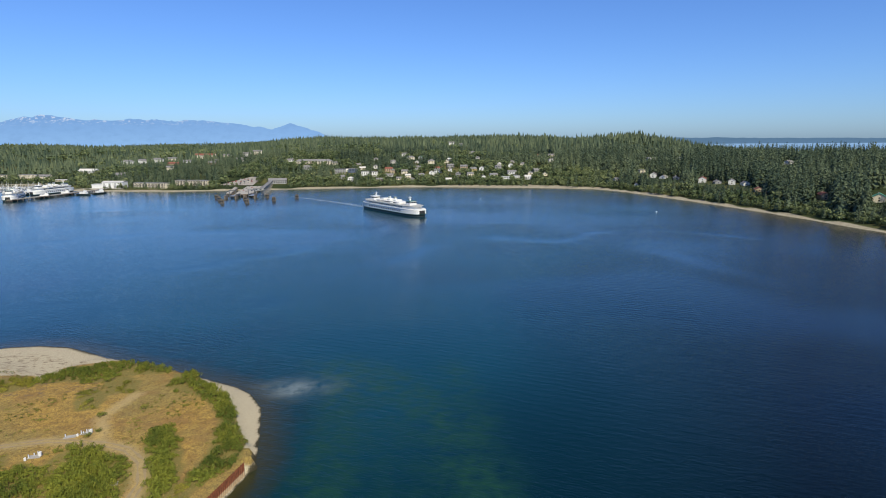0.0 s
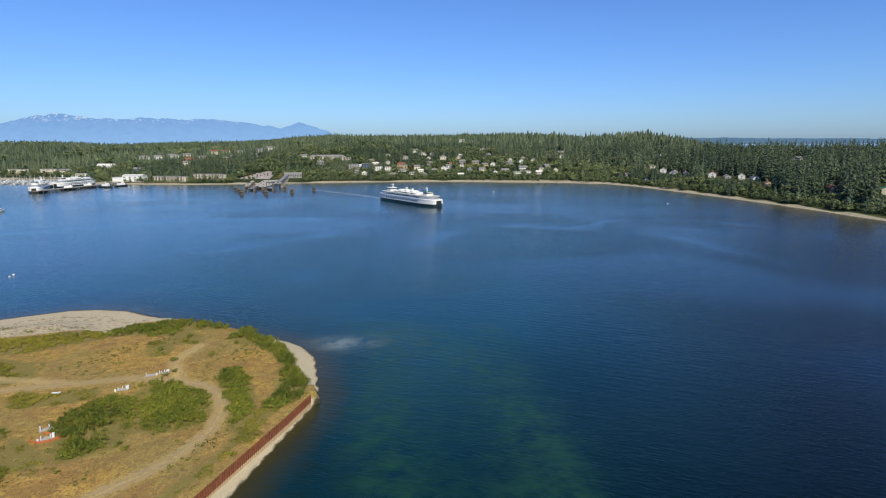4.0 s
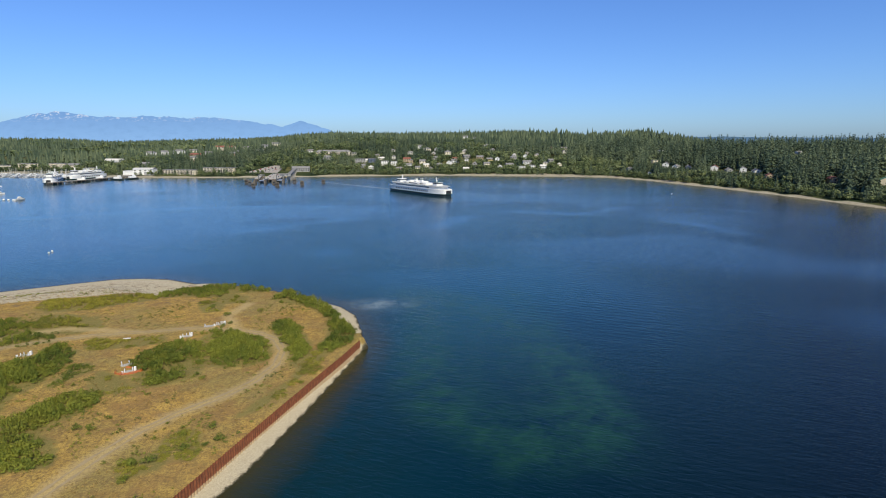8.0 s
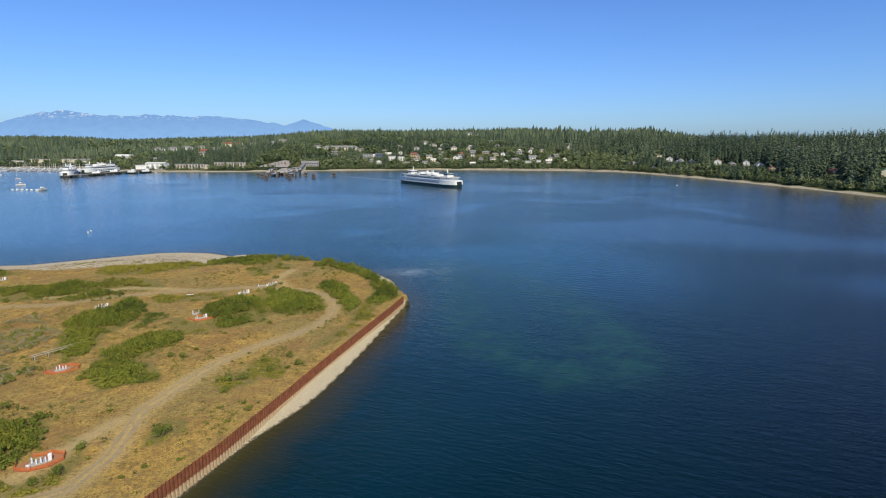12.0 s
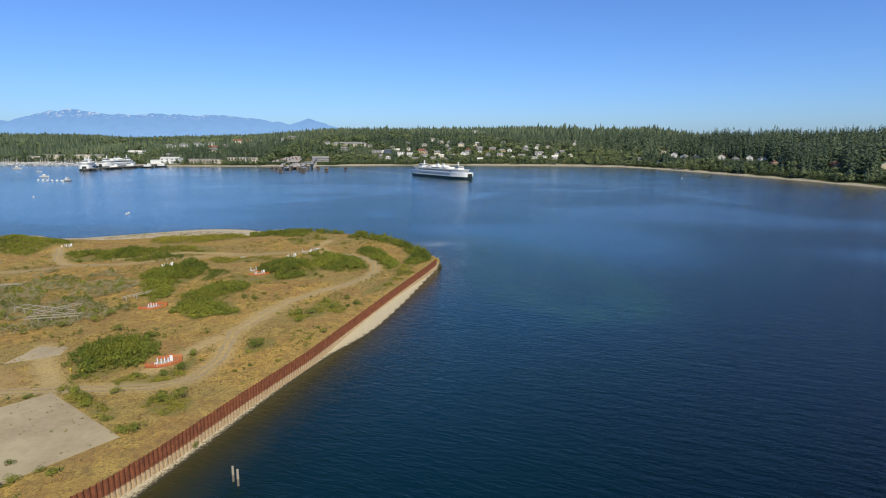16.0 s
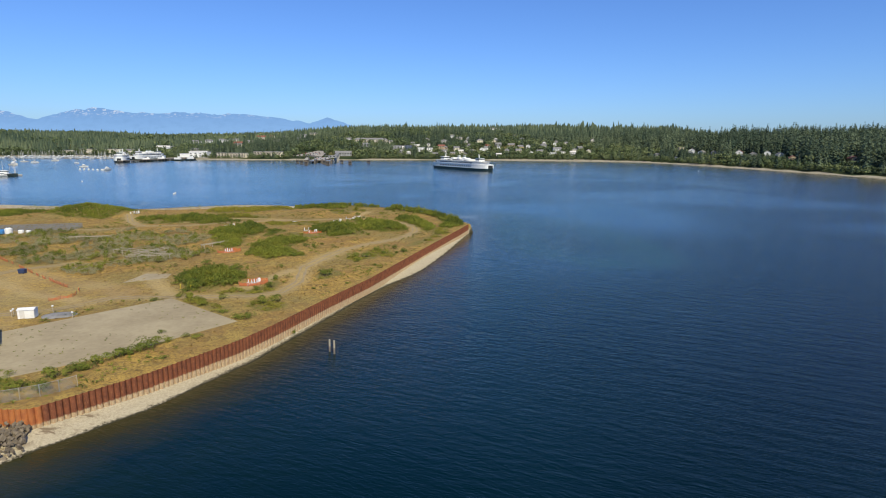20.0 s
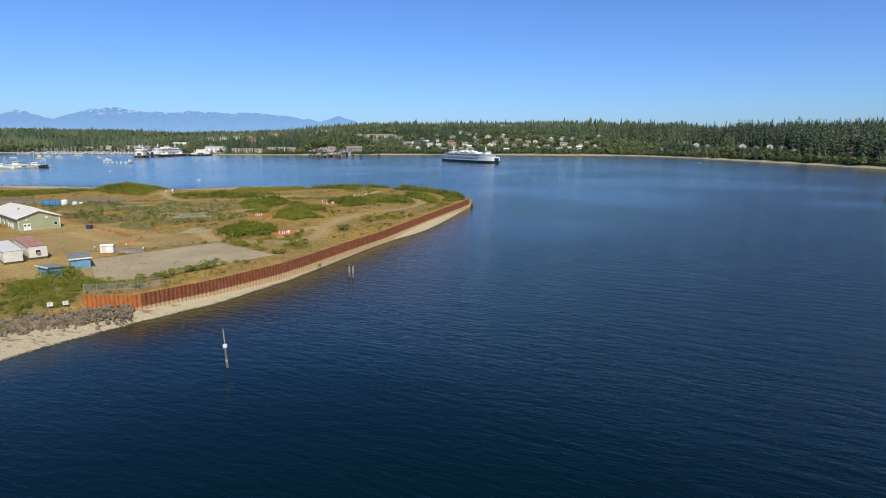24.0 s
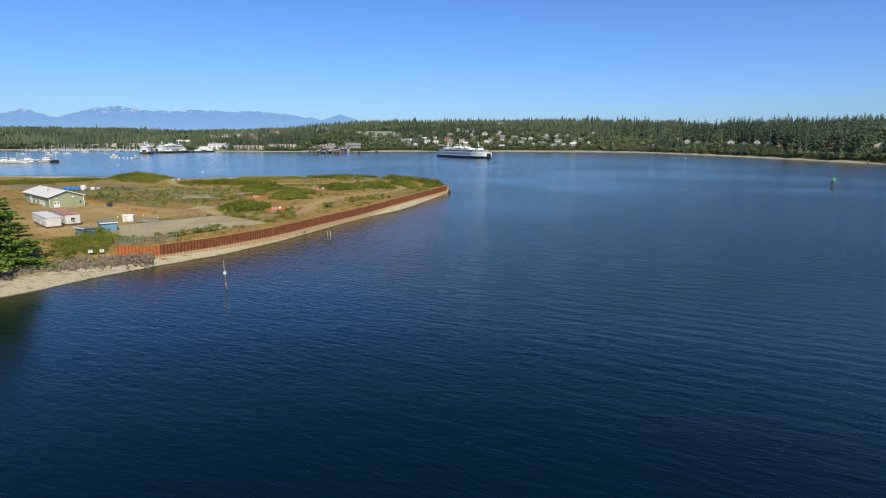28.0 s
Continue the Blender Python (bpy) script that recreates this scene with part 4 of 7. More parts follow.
# smaller houses half hidden by trees
rng_t = random.Random(17)
WALLS = (M_CREAM, M_GREY, M_WHITE, M_TAN, M_OFFWHITE, M_CREAM)
for k in range(34):
    hx, hy = rng_t.uniform(-120, 400), rng_t.uniform(1290, 1560)
    if min(math.hypot(hx - h[0], hy - h[1]) for h in TOWN) > 21 and hy > 1250 + 0.4 * max(hx - 250, 0):
        TOWN.append((hx, hy, rng_t.choice((0, 8, -10, 80, 90)), rng_t.uniform(10, 15), rng_t.uniform(8, 10), rng_t.choice((1, 2, 2)), rng_t.choice(WALLS), rng_t.choice((M_ROOFGREY, M_ROOFGREY, M_ROOFPALE)), rng_t.choice(("gable", "hip"))))
for k in range(9):
    hx, hy = rng_t.uniform(-560, -330), rng_t.uniform(1560, 1860)
    if min(math.hypot(hx - h[0], hy - h[1]) for h in TOWN) > 30:
        TOWN.append((hx, hy, -8, rng_t.uniform(16, 28), 11, rng_t.choice((2, 3)), rng_t.choice(WALLS), M_ROOFGREY, "gable"))
HOTEL = (-165, 1500, 4, 84, 15, 3)
APARTMENTS = [(-422, 1238, -14, 66, 14, 3), (-354, 1256, -14, 68, 14, 3)]
HOUSES = [(t[0], t[1], 6 + t[3] * 0.55) for t in TOWN] + [(-165 + k, 1500, 16) for k in (-36, -12, 12, 36)]
HOUSES += [(x + k, y - 0.25 * k, 18) for x, y, *_ in APARTMENTS for k in (-26, 0, 26)]


HOUSE_Z = [land_at(h[0], h[1]) for h in HOUSES]


def view_cap(x, y):
    """How high plants reach at most: gardens below the houses are kept low towards the water."""
    cap = np.full(x.shape, 1e9)
    for (hx, hy, r), hz in zip(HOUSES, HOUSE_Z):
        gap = hy - y
        side = np.abs((x - 10) - (hx - 10) * (y - 110) / (hy - 110))
        reach, share = (170, 0.8) if hx > 430 else (75, 0.5)
        low = (gap > 0) & (gap < reach) & (side < r * share)
        cap = np.where(low, np.minimum(cap, hz + 3.2 + gap * 0.03), cap)
    return cap


def spread(x, y, gap, rng):
    """Thins random places so that few stand closer than the gap."""
    cell = {}
    keep = np.zeros(len(x), bool)
    for i in range(len(x)):
        g = gap[i]
        key = (int(x[i] // g), int(y[i] // g), int(g))
        if key not in cell:
            cell[key] = i
            keep[i] = True
    return keep


def grow_woods():
    rng = np.random.RandomState(11)
    near_fir = [fir_shape(rng, 76, 0.058, g) for g in (0.13, 0.15, 0.17, 0.12, 0.14, 0.16, 0.19, 0.15, 0.13, 0.17)]
    far_fir = [far_fir_shape(rng, g) for g in (0.13, 0.15, 0.17, 0.14, 0.12, 0.16)]
    near_broad = [broad_shape(rng, 77, 0.09) for _ in range(6)]
    far_broad = [broad_shape(rng, 21, 0.14) for _ in range(4)]
    n = 260000
    x, y = rng.uniform(-2400, 2400, n), rng.uniform(500, 4600, n)
    n = 60000
    x, y = np.r_[x, rng.uniform(-1000, 950, n)], np.r_[y, rng.uniform(560, 1700, n)]
    d = signed(x, y, SHORE)
    keep = (d > 9 + 5 * lumps(x, y, 45, 24)) & in_view(x, y)
    x, y, d = x[keep], y[keep], d[keep]
    right = np.clip((x - 380) / 90, 0, 1)
    gap = np.interp(np.hypot(x, y), [600, 1200, 1750, 2400, 4600], [7.5, 8.5, 11.0, 14.5, 26])
    gap = np.where((x > 400) & (d > 60), np.maximum(gap, 9.5), np.where(d < 45, 6.0, gap))
    keep = spread(x, y, np.round(gap * 2) / 2, rng)
    x, y, d, right = x[keep], y[keep], d[keep], right[keep]
    # clearings round the houses, wider on the side of the water
    ok = np.ones(len(x), bool)
    cap = view_cap(x, y)
    for hx, hy, r in HOUSES:
        ok &= np.hypot(x - hx, y - hy) > r * 0.8
    ok &= ~((((x > -300) & (x < -240) & (y < 1330)) | ((x > -262) & (x < -175) & (y < 1275))))              # ferry terminal and its road
    marina = (x < -450) & (x > -1000) & (y < 1480)
    ok &= ~(marina & (rng.rand(len(x)) < 0.5))
    ok &= ~inside(x, y, MEADOW)
    x, y, d, cap, right = x[ok], y[ok], d[ok], cap[ok], right[ok]
    z = land_height(x, y) - 0.4
    up = z > 1.9
    x, y, d, cap, z, right = x[up], y[up], d[up], cap[up], z[up], right[up]
    grove = inside(x, y, GROVE)
    fir = 0.2 + lumps(x, y, 120, 21) + 0.5 * lumps(x, y, 35, 22) + np.interp(d, [0, 30, 60, 130, 300], [-1.8, -1.0, -0.45, -0.1, 0.1])
    fir = fir + 0.9 * right * np.interp(d, [25, 60], [0, 1]) + np.interp(x, [-700, -500, -420, -330, -300, 0, 300, 420], [0.3, 0.3, 0.9, 0.9, -0.3, -0.35, -0.35, 0]) * np.interp(d, [260, 500], [1, 0])
    fir = ((fir > 0) | (rng.rand(len(x)) < 0.12)) & ~grove
    dist = np.hypot(x, y)
    h = np.where(fir, rng.uniform(15, 27, len(x)) * (1 + 0.22 * lumps(x, y, 60, 23)) + 9 * rng.rand(len(x)) ** 4, rng.uniform(8, 17, len(x)))
    h = np.where(fir, h * np.interp(x, [-700, -350, 300, 480], [0.75, 0.9, 0.9, 1.32]), h)
    h = np.where(fir & (d < 40), h * 0.75, h)
    h = np.where(~fir & (d < 40), h * rng.uniform(0.35, 0.75, len(x)), h)
    h = np.where(grove, rng.uniform(9, 13, len(x)), h)
    wide = np.where(fir, h * rng.uniform(0.85, 1.35, len(x)), h * rng.uniform(1.0, 1.45, len(x)))
    tall = np.maximum(cap - z, 0)
    stay = tall > 2.5
    h = np.minimum(h, tall)
    wide = np.minimum(wide, h * 1.6)
    x, y, z, h, wide, fir, dist, d = (a[stay] for a in (x, y, z, h, wide, fir, dist, d))
    far = dist > 1750
    wide = np.where(far, wide * 1.4, wide)
    P = np.stack([x, y, z], 1)
    for name, sel, shapes, m, label in (("conifer_wood", fir & ~far, near_fir, M_CONIFER, "dark green fir wood on the far shore"),
                                        ("far_conifer_wood", fir & far, far_fir, M_CONIFER, "dark fir forest on distant hills"),
                                        ("broadleaf_wood", ~fir & ~far, near_broad, M_BROAD, "lighter green broadleaf trees along the far shore"),
                                        ("far_broadleaf_wood", ~fir & far, far_broad, M_BROAD, "broadleaf trees on distant hills")):
        scatter(name, shapes, P[sel], h[sel], wide[sel], m, label, stand=90.0, vary=0.5)


grow_woods()


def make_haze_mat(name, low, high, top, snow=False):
    """Hazy blue distance: painted haze, as an emissive colour graded by height."""
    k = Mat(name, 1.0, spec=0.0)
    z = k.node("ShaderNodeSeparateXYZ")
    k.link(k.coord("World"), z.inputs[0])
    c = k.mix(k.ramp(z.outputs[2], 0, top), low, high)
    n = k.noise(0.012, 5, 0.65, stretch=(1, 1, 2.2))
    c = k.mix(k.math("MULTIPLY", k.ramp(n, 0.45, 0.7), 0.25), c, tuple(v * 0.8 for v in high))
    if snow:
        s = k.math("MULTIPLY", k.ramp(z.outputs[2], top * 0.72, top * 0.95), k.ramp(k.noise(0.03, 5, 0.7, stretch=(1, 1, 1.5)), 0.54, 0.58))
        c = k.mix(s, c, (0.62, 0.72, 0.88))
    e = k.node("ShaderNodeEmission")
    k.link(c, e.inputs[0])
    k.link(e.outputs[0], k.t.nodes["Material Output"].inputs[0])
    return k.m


def ridge_line(name, az0, az1, dist, profile, material, label, seed, rough):
    """A far mountain ridge as a solid range: azimuths in degrees from +y to the right, heights by profile."""
    az = np.radians(np.arange(az0, az1, 0.12))
    deg = np.degrees(az)
    h = np.interp(deg, [p[0] for p in profile], [p[1] for p in profile])
    for k, (size, amp) in enumerate(((2.2, 1.0), (0.9, 0.7), (0.4, 0.5))):
        h = h + rough * amp * (0.6 - 2 * np.abs(lumps(deg * 1.0, deg * 0 + k * 7, size, seed + k)))
    h = np.maximum(h, 2)
    x, y = 10 + np.tan(az) * dist, 95 + dist + 0 * az
    n = len(az)
    rows = [np.stack([x * s, y * s, h * g], 1) for s, g in ((0.955, -0.1), (0.965, 0.35), (0.98, 0.7), (1.0, 1.0), (1.01, -0.1))]
    V = np.concatenate(rows)
    i = np.arange(n - 1)
    F = np.concatenate([np.stack([r * n + i, r * n + i + 1, (r + 1) * n + i + 1, (r + 1) * n + i], 1) for r in range(4)])
    return tagged(array_mesh(name, V, F, material, smooth=True), label, "distance", kind="structure")


# the range glows in its painted haze, paler towards the foot
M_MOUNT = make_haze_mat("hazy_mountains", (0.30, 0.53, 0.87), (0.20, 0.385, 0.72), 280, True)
# the ridge's haze is painted too: an emissive blue that no sun lights
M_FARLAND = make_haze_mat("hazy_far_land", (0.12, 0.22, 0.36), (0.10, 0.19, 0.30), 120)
RANGE = [(-52, 150), (-42, 160), (-38.3, 157), (-36.9, 193), (-34.4, 147), (-32, 205), (-30.4, 226), (-28.6, 205), (-26, 196), (-24, 210), (-21, 209), (-17.6, 201), (-15, 178), (-13.5, 158), (-12.2, 150), (-10.5, 188), (-8.8, 150), (-7, 80)]
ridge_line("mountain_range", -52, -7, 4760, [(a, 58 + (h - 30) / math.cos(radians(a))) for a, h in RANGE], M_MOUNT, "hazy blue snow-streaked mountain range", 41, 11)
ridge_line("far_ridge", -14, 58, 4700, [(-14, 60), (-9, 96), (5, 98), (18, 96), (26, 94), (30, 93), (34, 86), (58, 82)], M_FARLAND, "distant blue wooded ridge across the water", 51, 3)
# upright emissive band in place of distant water, its pale haze painted in
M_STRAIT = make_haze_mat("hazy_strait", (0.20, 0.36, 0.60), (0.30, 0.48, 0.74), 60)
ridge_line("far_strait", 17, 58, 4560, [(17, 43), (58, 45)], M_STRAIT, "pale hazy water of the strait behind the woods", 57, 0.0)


# ================= plants on the point =================
def dome_shape(rng, cards, size):
    """A unit shrub: a few stems and an uneven dome of leaf clumps."""
    pts, nrm = [], []
    balls = [(np.array([rng.uniform(-0.5, 0.5), rng.uniform(-0.5, 0.5), rng.uniform(0.25, 0.6)]), rng.uniform(0.3, 0.5)) for _ in range(5)]
    for i in range(cards):
        c, r = balls[i % 5]
        d = rng.normal(size=3)
        d /= np.linalg.norm(d)
        d[2] = abs(d[2]) if rng.rand() < 0.7 else d[2]
        p = c + d * r * rng.uniform(0.86, 1.04)
        pts.append((p[0], p[1], max(p[2], 0.03)))
        nrm.append((d[0], d[1], d[2] + 0.35))
    v, f = shell_cards(np.array(pts), nrm, size, rng, 0.28)
    return v, f


def fill(poly, per_m2, rng, edge=2.5):
    """Random places in a polygon whose edge is frayed by noise."""
    a = np.array(poly, float)
    lo, hi = a.min(0) - 3, a.max(0) + 3
    n = int((hi[0] - lo[0]) * (hi[1] - lo[1]) * per_m2)
    x, y = rng.uniform(lo[0], hi[0], n), rng.uniform(lo[1], hi[1], n)
    d = signed(x, y, poly) + edge * lumps(x, y, 6, 31) + 0.6 * edge * lumps(x, y, 2.2, 32)
    k = d > 0
    return x[k], y[k], d[k]


def off_track(x, y, d=2.4):
    t = np.full(x.shape, 1e9)
    for line in TRACKS:
        t = np.minimum(t, seg_dist(x, y, line))
    return (t > d) & (point_height(x, y) > 2.6) & (seg_dist(x, y, WALL) > 0.8)


def grow_point():
    rng = np.random.RandomState(5)
    shapes = [dome_shape(rng, 82, 0.105) for _ in range(8)]
    close = [dome_shape(rng, 190, 0.062) for _ in range(5)]
    for key, poly in THICKETS.items():
        x, y, d = fill(poly, 0.88, rng, 1.2 if key in LOW else 2.2)
        k = off_track(x, y, 1.3)
        x, y, d = x[k], y[k], d[k]
        # open seams inside the thicket
        k = lumps(x, y, 9, 77) + 0.6 * lumps(x, y, 3.5, 78) > (-0.9 if key in ("H", "I", "D") else -0.3 if key in LOW else -0.6)
        x, y, d = x[k], y[k], d[k]
        tall = TALL.get(key, LOW.get(key, 1.0))
        h = np.interp(d, [0, 2, 5] if key in ("E", "F", "B", "S") else [0, 3, 7], [0.55, 1.25, 1.8]) * rng.uniform(0.55, 1.35, len(x)) * tall
        w = rng.uniform(0.7, 1.5, len(x)) * max(0.9, 0.75 * tall)
        scatter("thicket", close if key == "I" else shapes, np.stack([x, y, point_height(x, y) - 0.05], 1), h, w, M_BROOM if key in LOW else M_SHRUB, "low yellow-green growth on dry ground" if key in LOW else "dense green shrub thicket on dry ground", "shrubs")
    x, y, d = fill(BRUSH, 1.0, rng, 4)
    k = off_track(x, y) & (lumps(x, y, 8, 81) + 0.5 * lumps(x, y, 3, 82) > -0.3)
    x, y = x[k], y[k]
    thin = [dome_shape(rng, 44, 0.085) for _ in range(6)]
    scatter("brush", thin, np.stack([x, y, point_height(x, y)], 1), rng.uniform(0.5, 1.5, len(x)), rng.uniform(0.8, 1.6, len(x)), M_BRUSH, "sparse grey-green brush over dry grass", "shrubs")
    k = rng.rand(len(x)) < 0.14
    scatter("green_brush", shapes, np.stack([x[k] + 0.8, y[k], point_height(x[k] + 0.8, y[k])], 1), rng.uniform(0.8, 2.2, k.sum()), rng.uniform(0.8, 1.6, k.sum()), M_SHRUB, "scattered green shrubs among grey brush", "shrubs")
    # low scattered weeds all over the dry ground
    n = 16000
    x, y = rng.uniform(-235, 0, n), rng.uniform(130, 378, n)
    k = off_track(x, y, 2.0) & (signed(x, y, YARD) < -1) & (signed(x, y, SLAB) < -0.5) & (lumps(x, y, 14, 91) + 0.7 * lumps(x, y, 4, 92) > 0.2)
    x, y = x[k], y[k]
    low = [dome_shape(rng, 20, 0.16) for _ in range(5)]
    scatter("low_weeds", low, np.stack([x, y, point_height(x, y)], 1), rng.uniform(0.2, 0.95, len(x)) ** 1.3, rng.uniform(0.35, 1.15, len(x)), M_SHRUB, "low green and yellow weeds in dry grass", "weeds")
    # tufts in the cracks of the concrete
    x, y = rng.uniform(-98, -53, 420), rng.uniform(141, 188, 420)
    k = (signed(x, y, SLAB) > 0.6) & (lumps(x, y, 9, 94) > -0.25)
    x, y = x[k], y[k]
    scatter("slab_weeds", low, np.stack([x, y, point_height(x, y) + 0.02], 1), rng.uniform(0.1, 0.35, len(x)), rng.uniform(0.15, 0.5, len(x)), M_SHRUB, "small dark tufts in the cracks of the concrete", "weeds")
    n = 24000
    x, y = rng.uniform(-215, 2, n), rng.uniform(131, 378, n)
    k = off_track(x, y, 1.7) & (signed(x, y, YARD) < 2) & (signed(x, y, SLAB) < -0.5)
    x, y = x[k], y[k]
    tuft = []
    for _ in range(5):
        c = np.stack([rng.uniform(-0.5, 0.5, 6), rng.uniform(-0.5, 0.5, 6), rng.uniform(0.2, 0.6, 6)], 1)
        v, f = leaf_cards(c, 0.30, rng)
        v[:, 2] = np.clip(v[:, 2], 0, 1.2)
        tuft.append((v, f))
    scatter("dry_grass", tuft, np.stack([x, y, point_height(x, y)], 1), rng.uniform(0.12, 0.42, len(x)), rng.uniform(0.25, 0.75, len(x)), M_GRASS, "tufts of straw-coloured dry grass", "grass")


grow_point()


def shrub_base(seed, cards, size, tone):
    rng = np.random.RandomState(seed)
    ob = thing("shrub", "rounded green shrub in dry grass", "shrub", group="single shrubs on the point")
    bm = bmesh.new()
    for k in range(5):
        a = rng.uniform(0, math.tau)
        tube(bm, (0, 0, -0.1), (0.5 * math.cos(a), 0.5 * math.sin(a), 0.5), 0.03, 0.012, 4)
    part("stem_base", bm, M_BARK, ob)
    v, f = dome_shape(rng, cards, size)
    leaves = array_mesh("foliage", v, f, tone, {"tint": np.full(len(v), rng.uniform(0.1, 0.9))})
    leaves.parent = ob
    return ob


def plant_shrubs():
    bases = [shrub_base(60 + i, 420, 0.06, M_SHRUB) for i in range(5)]
    spots = [(-39, 234, 1.9), (-35.5, 236, 1.6), (-33, 246, 1.2), (-27, 249, 1.5), (-23.5, 244, 1.4), (-54, 249, 1.3), (-57, 248, 1.2), (-39, 277, 1.1), (-43, 210, 2.0), (-44.8, 212, 1.5),
             (-62, 362, 1.8), (-60, 345, 1.5), (-50, 335, 1.6), (-39, 339, 1.5), (-53, 254, 0.9), (-52, 183, 1.9), (-49.5, 184.5, 1.6), (-54, 172, 1.6), (-52.6, 172.8, 1.3), (-44, 196, 0.7),
             (-71, 187.5, 1.6), (-68, 185, 1.4), (-65, 181.5, 1.3), (-63, 187, 1.2), (-33, 204, 1.1), (-36, 201, 0.8), (-44, 173.5, 0.9), (-62, 194, 1.4), (-57.5, 195, 1.2), (-55, 197.5, 1.6), (-56, 206, 1.3),
             (-81, 223, 1.5), (-59, 176, 1.0), (-64.5, 155.8, 2.1), (-66.3, 153.2, 1.7), (-68, 150.8, 1.6), (-66, 163, 0.8), (-58, 161, 1.2), (-78, 185.5, 0.9), (-70.5, 147, 1.8), (-73, 143.5, 1.9), (-72, 139, 1.6), (-76, 139.5, 1.8), (-78.5, 137.5, 1.5),
             (-31, 208, 1.2), (-32, 214, 0.9), (-29, 219, 1.0), (-37, 229, 1.3), (-30, 240, 1.2), (-26, 241, 1.0), (-90, 231, 1.6), (-96, 226, 1.4), (-84, 249, 1.5), (-48, 322, 1.3), (-46, 325, 1.1), (-92.6, 148.2, 2.6), (-94.2, 146.5, 2.2), (-90.5, 146.8, 2.0), (-65.4, 154.4, 1.5), (-67.2, 152, 1.3), (-69.3, 149, 1.6), (-71.7, 145.2, 1.4), (-62.6, 158.6, 1.1), (-60.5, 161.2, 0.8), (-73.5, 189, 1.3), (-69.6, 186.2, 1.2), (-66.4, 183.2, 1.0)]
    rng = np.random.RandomState(3)
    for i, (x, y, w) in enumerate(spots):
        w *= 1.25
        base = bases[i % 5]
        m = pose(x, y, ground(x, y) - 0.05, 0, 0, rng.uniform(0, 360)) @ Matrix.Diagonal((w, w, w * rng.uniform(0.75, 1.0), 1))
        if i < 5:
            base.matrix_basis = m
        else:
            ob = copy_thing(base, m)
            ob.scale = m.to_scale()


plant_shrubs()


def big_conifer():
    """The wide cedar at the head of the beach: trunk, limbs and hanging sprays."""
    rng = np.random.RandomState(8)
    ob = thing("cedar_tree", "large dark green conifer with drooping layered boughs", "tree", pose(-97, 117, ground(-97, 117) - 0.2))
    h = 19.5
    part("trunk", rod((0, 0, 0), (0, 0, h), 0.55, 0.05, 10), M_BARK, ob)
    bm, pts = bmesh.new(), []
    for k in range(168):
        u = (k // 7) / 24
        z = 1.3 + (h - 2.0) * u + rng.uniform(-0.12, 0.12)
        a = math.tau * (k % 7 + rng.uniform(-0.3, 0.3)) / 7 + (k // 7) * 0.9
        reach = (12.0 * (1 - u) ** 0.8 + 0.6) * rng.uniform(0.72, 1.08)
        way = Vector((math.cos(a), math.sin(a), 0))
        tip = way * reach + Vector((0, 0, z + 0.12 * reach - 0.018 * reach * reach))
        tube(bm, (0, 0, z), tip, 0.12 * (1 - u) + 0.03, 0.015, 5)
        side = Vector((-way.y, way.x, 0))
        for j in range(int(40 + 150 * (1 - u))):
            s = rng.uniform(0.12, 1.0)
            c = Vector((0, 0, z)).lerp(tip, s)
            spread = 0.36 * reach * (1.15 - s) * min(1, s * 3) + 0.25
            c = c + side * rng.uniform(-1, 1) * spread + Vector((0, 0, -abs(rng.normal()) * 0.10 - 0.25 * abs(s - 0.5)))
            pts.append(c)
    part("limb_frame", bm, M_BARK, ob)
    v, f = leaf_cards(np.array([tuple(p) for p in pts]), 0.34, rng, flat=0.75)
    crown = array_mesh("crown", v, f, M_CEDAR, {"tint": np.repeat(rng.uniform(0, 1, len(pts)), 4)})
    crown.parent = ob
    return ob


def ruts():
    """Two worn wheel ruts along the main track."""
    ob = thing("dirt_track", "pair of pale worn wheel ruts in dry ground", "track", kind="structure")
    rng = np.random.RandomState(21)
    for line, name in ((TRACKS[0], "rut"), (TRACKS[3], "rut"), (TRACKS[5], "rut")):
        pts, way = along(line, 1.0)
        for s in (-0.85, 0.85):
            side = np.stack([-way[:, 1], way[:, 0]], 1)
            w = 0.30 + 0.12 * np.sin(np.arange(len(pts)) * 0.7 + s) + rng.uniform(-0.06, 0.06, len(pts))
            mid = pts + side * s
            a, b = mid + side * w[:, None], mid - side * w[:, None]
            V = np.concatenate([np.c_[a, point_height(a[:, 0], a[:, 1]) + 0.07], np.c_[b, point_height(b[:, 0], b[:, 1]) + 0.07]])
            n = len(pts)
            i = np.arange(n - 1)
            r = array_mesh(name, V, np.stack([n + i, n + i + 1, i + 1, i], 1), M_RUT)
            r.parent = ob


M_RUT = plain("worn_dirt", (0.335, 0.255, 0.135), (0.25, 0.19, 0.10), 0.95, scale=0.5, bump=0.5, dist=0.05)
ruts()
M_CEDAR = leafy("cedar_sprays", (0.075, 0.15, 0.028), (0.24, 0.34, 0.055), (0.27, 0.32, 0.05))
big_conifer()


# ================= works yard on the point =================
def flat_slab(name, outline, thick, material, label, category):
    zs = max(ground(x, y) for x, y in outline)
    z = zs + 0.06
    ob = thing(name, label, category, pose(0, 0, 0), kind="structure")
    part("slab_surface", prism(bmesh.new(), outline, z - thick, z), material, ob)
    return ob


flat_slab("concrete_slab", PADS[0], 0.5, M_PAD, "wide pale gravelly concrete slab", "pavement")
flat_slab("concrete_pad", PADS[1], 0.4, M_PAD, "small cracked pale concrete pad", "pavement")
flat_slab("asphalt_pad", PADS[2], 0.4, M_ASPHALT, "grey worn asphalt yard", "pavement")


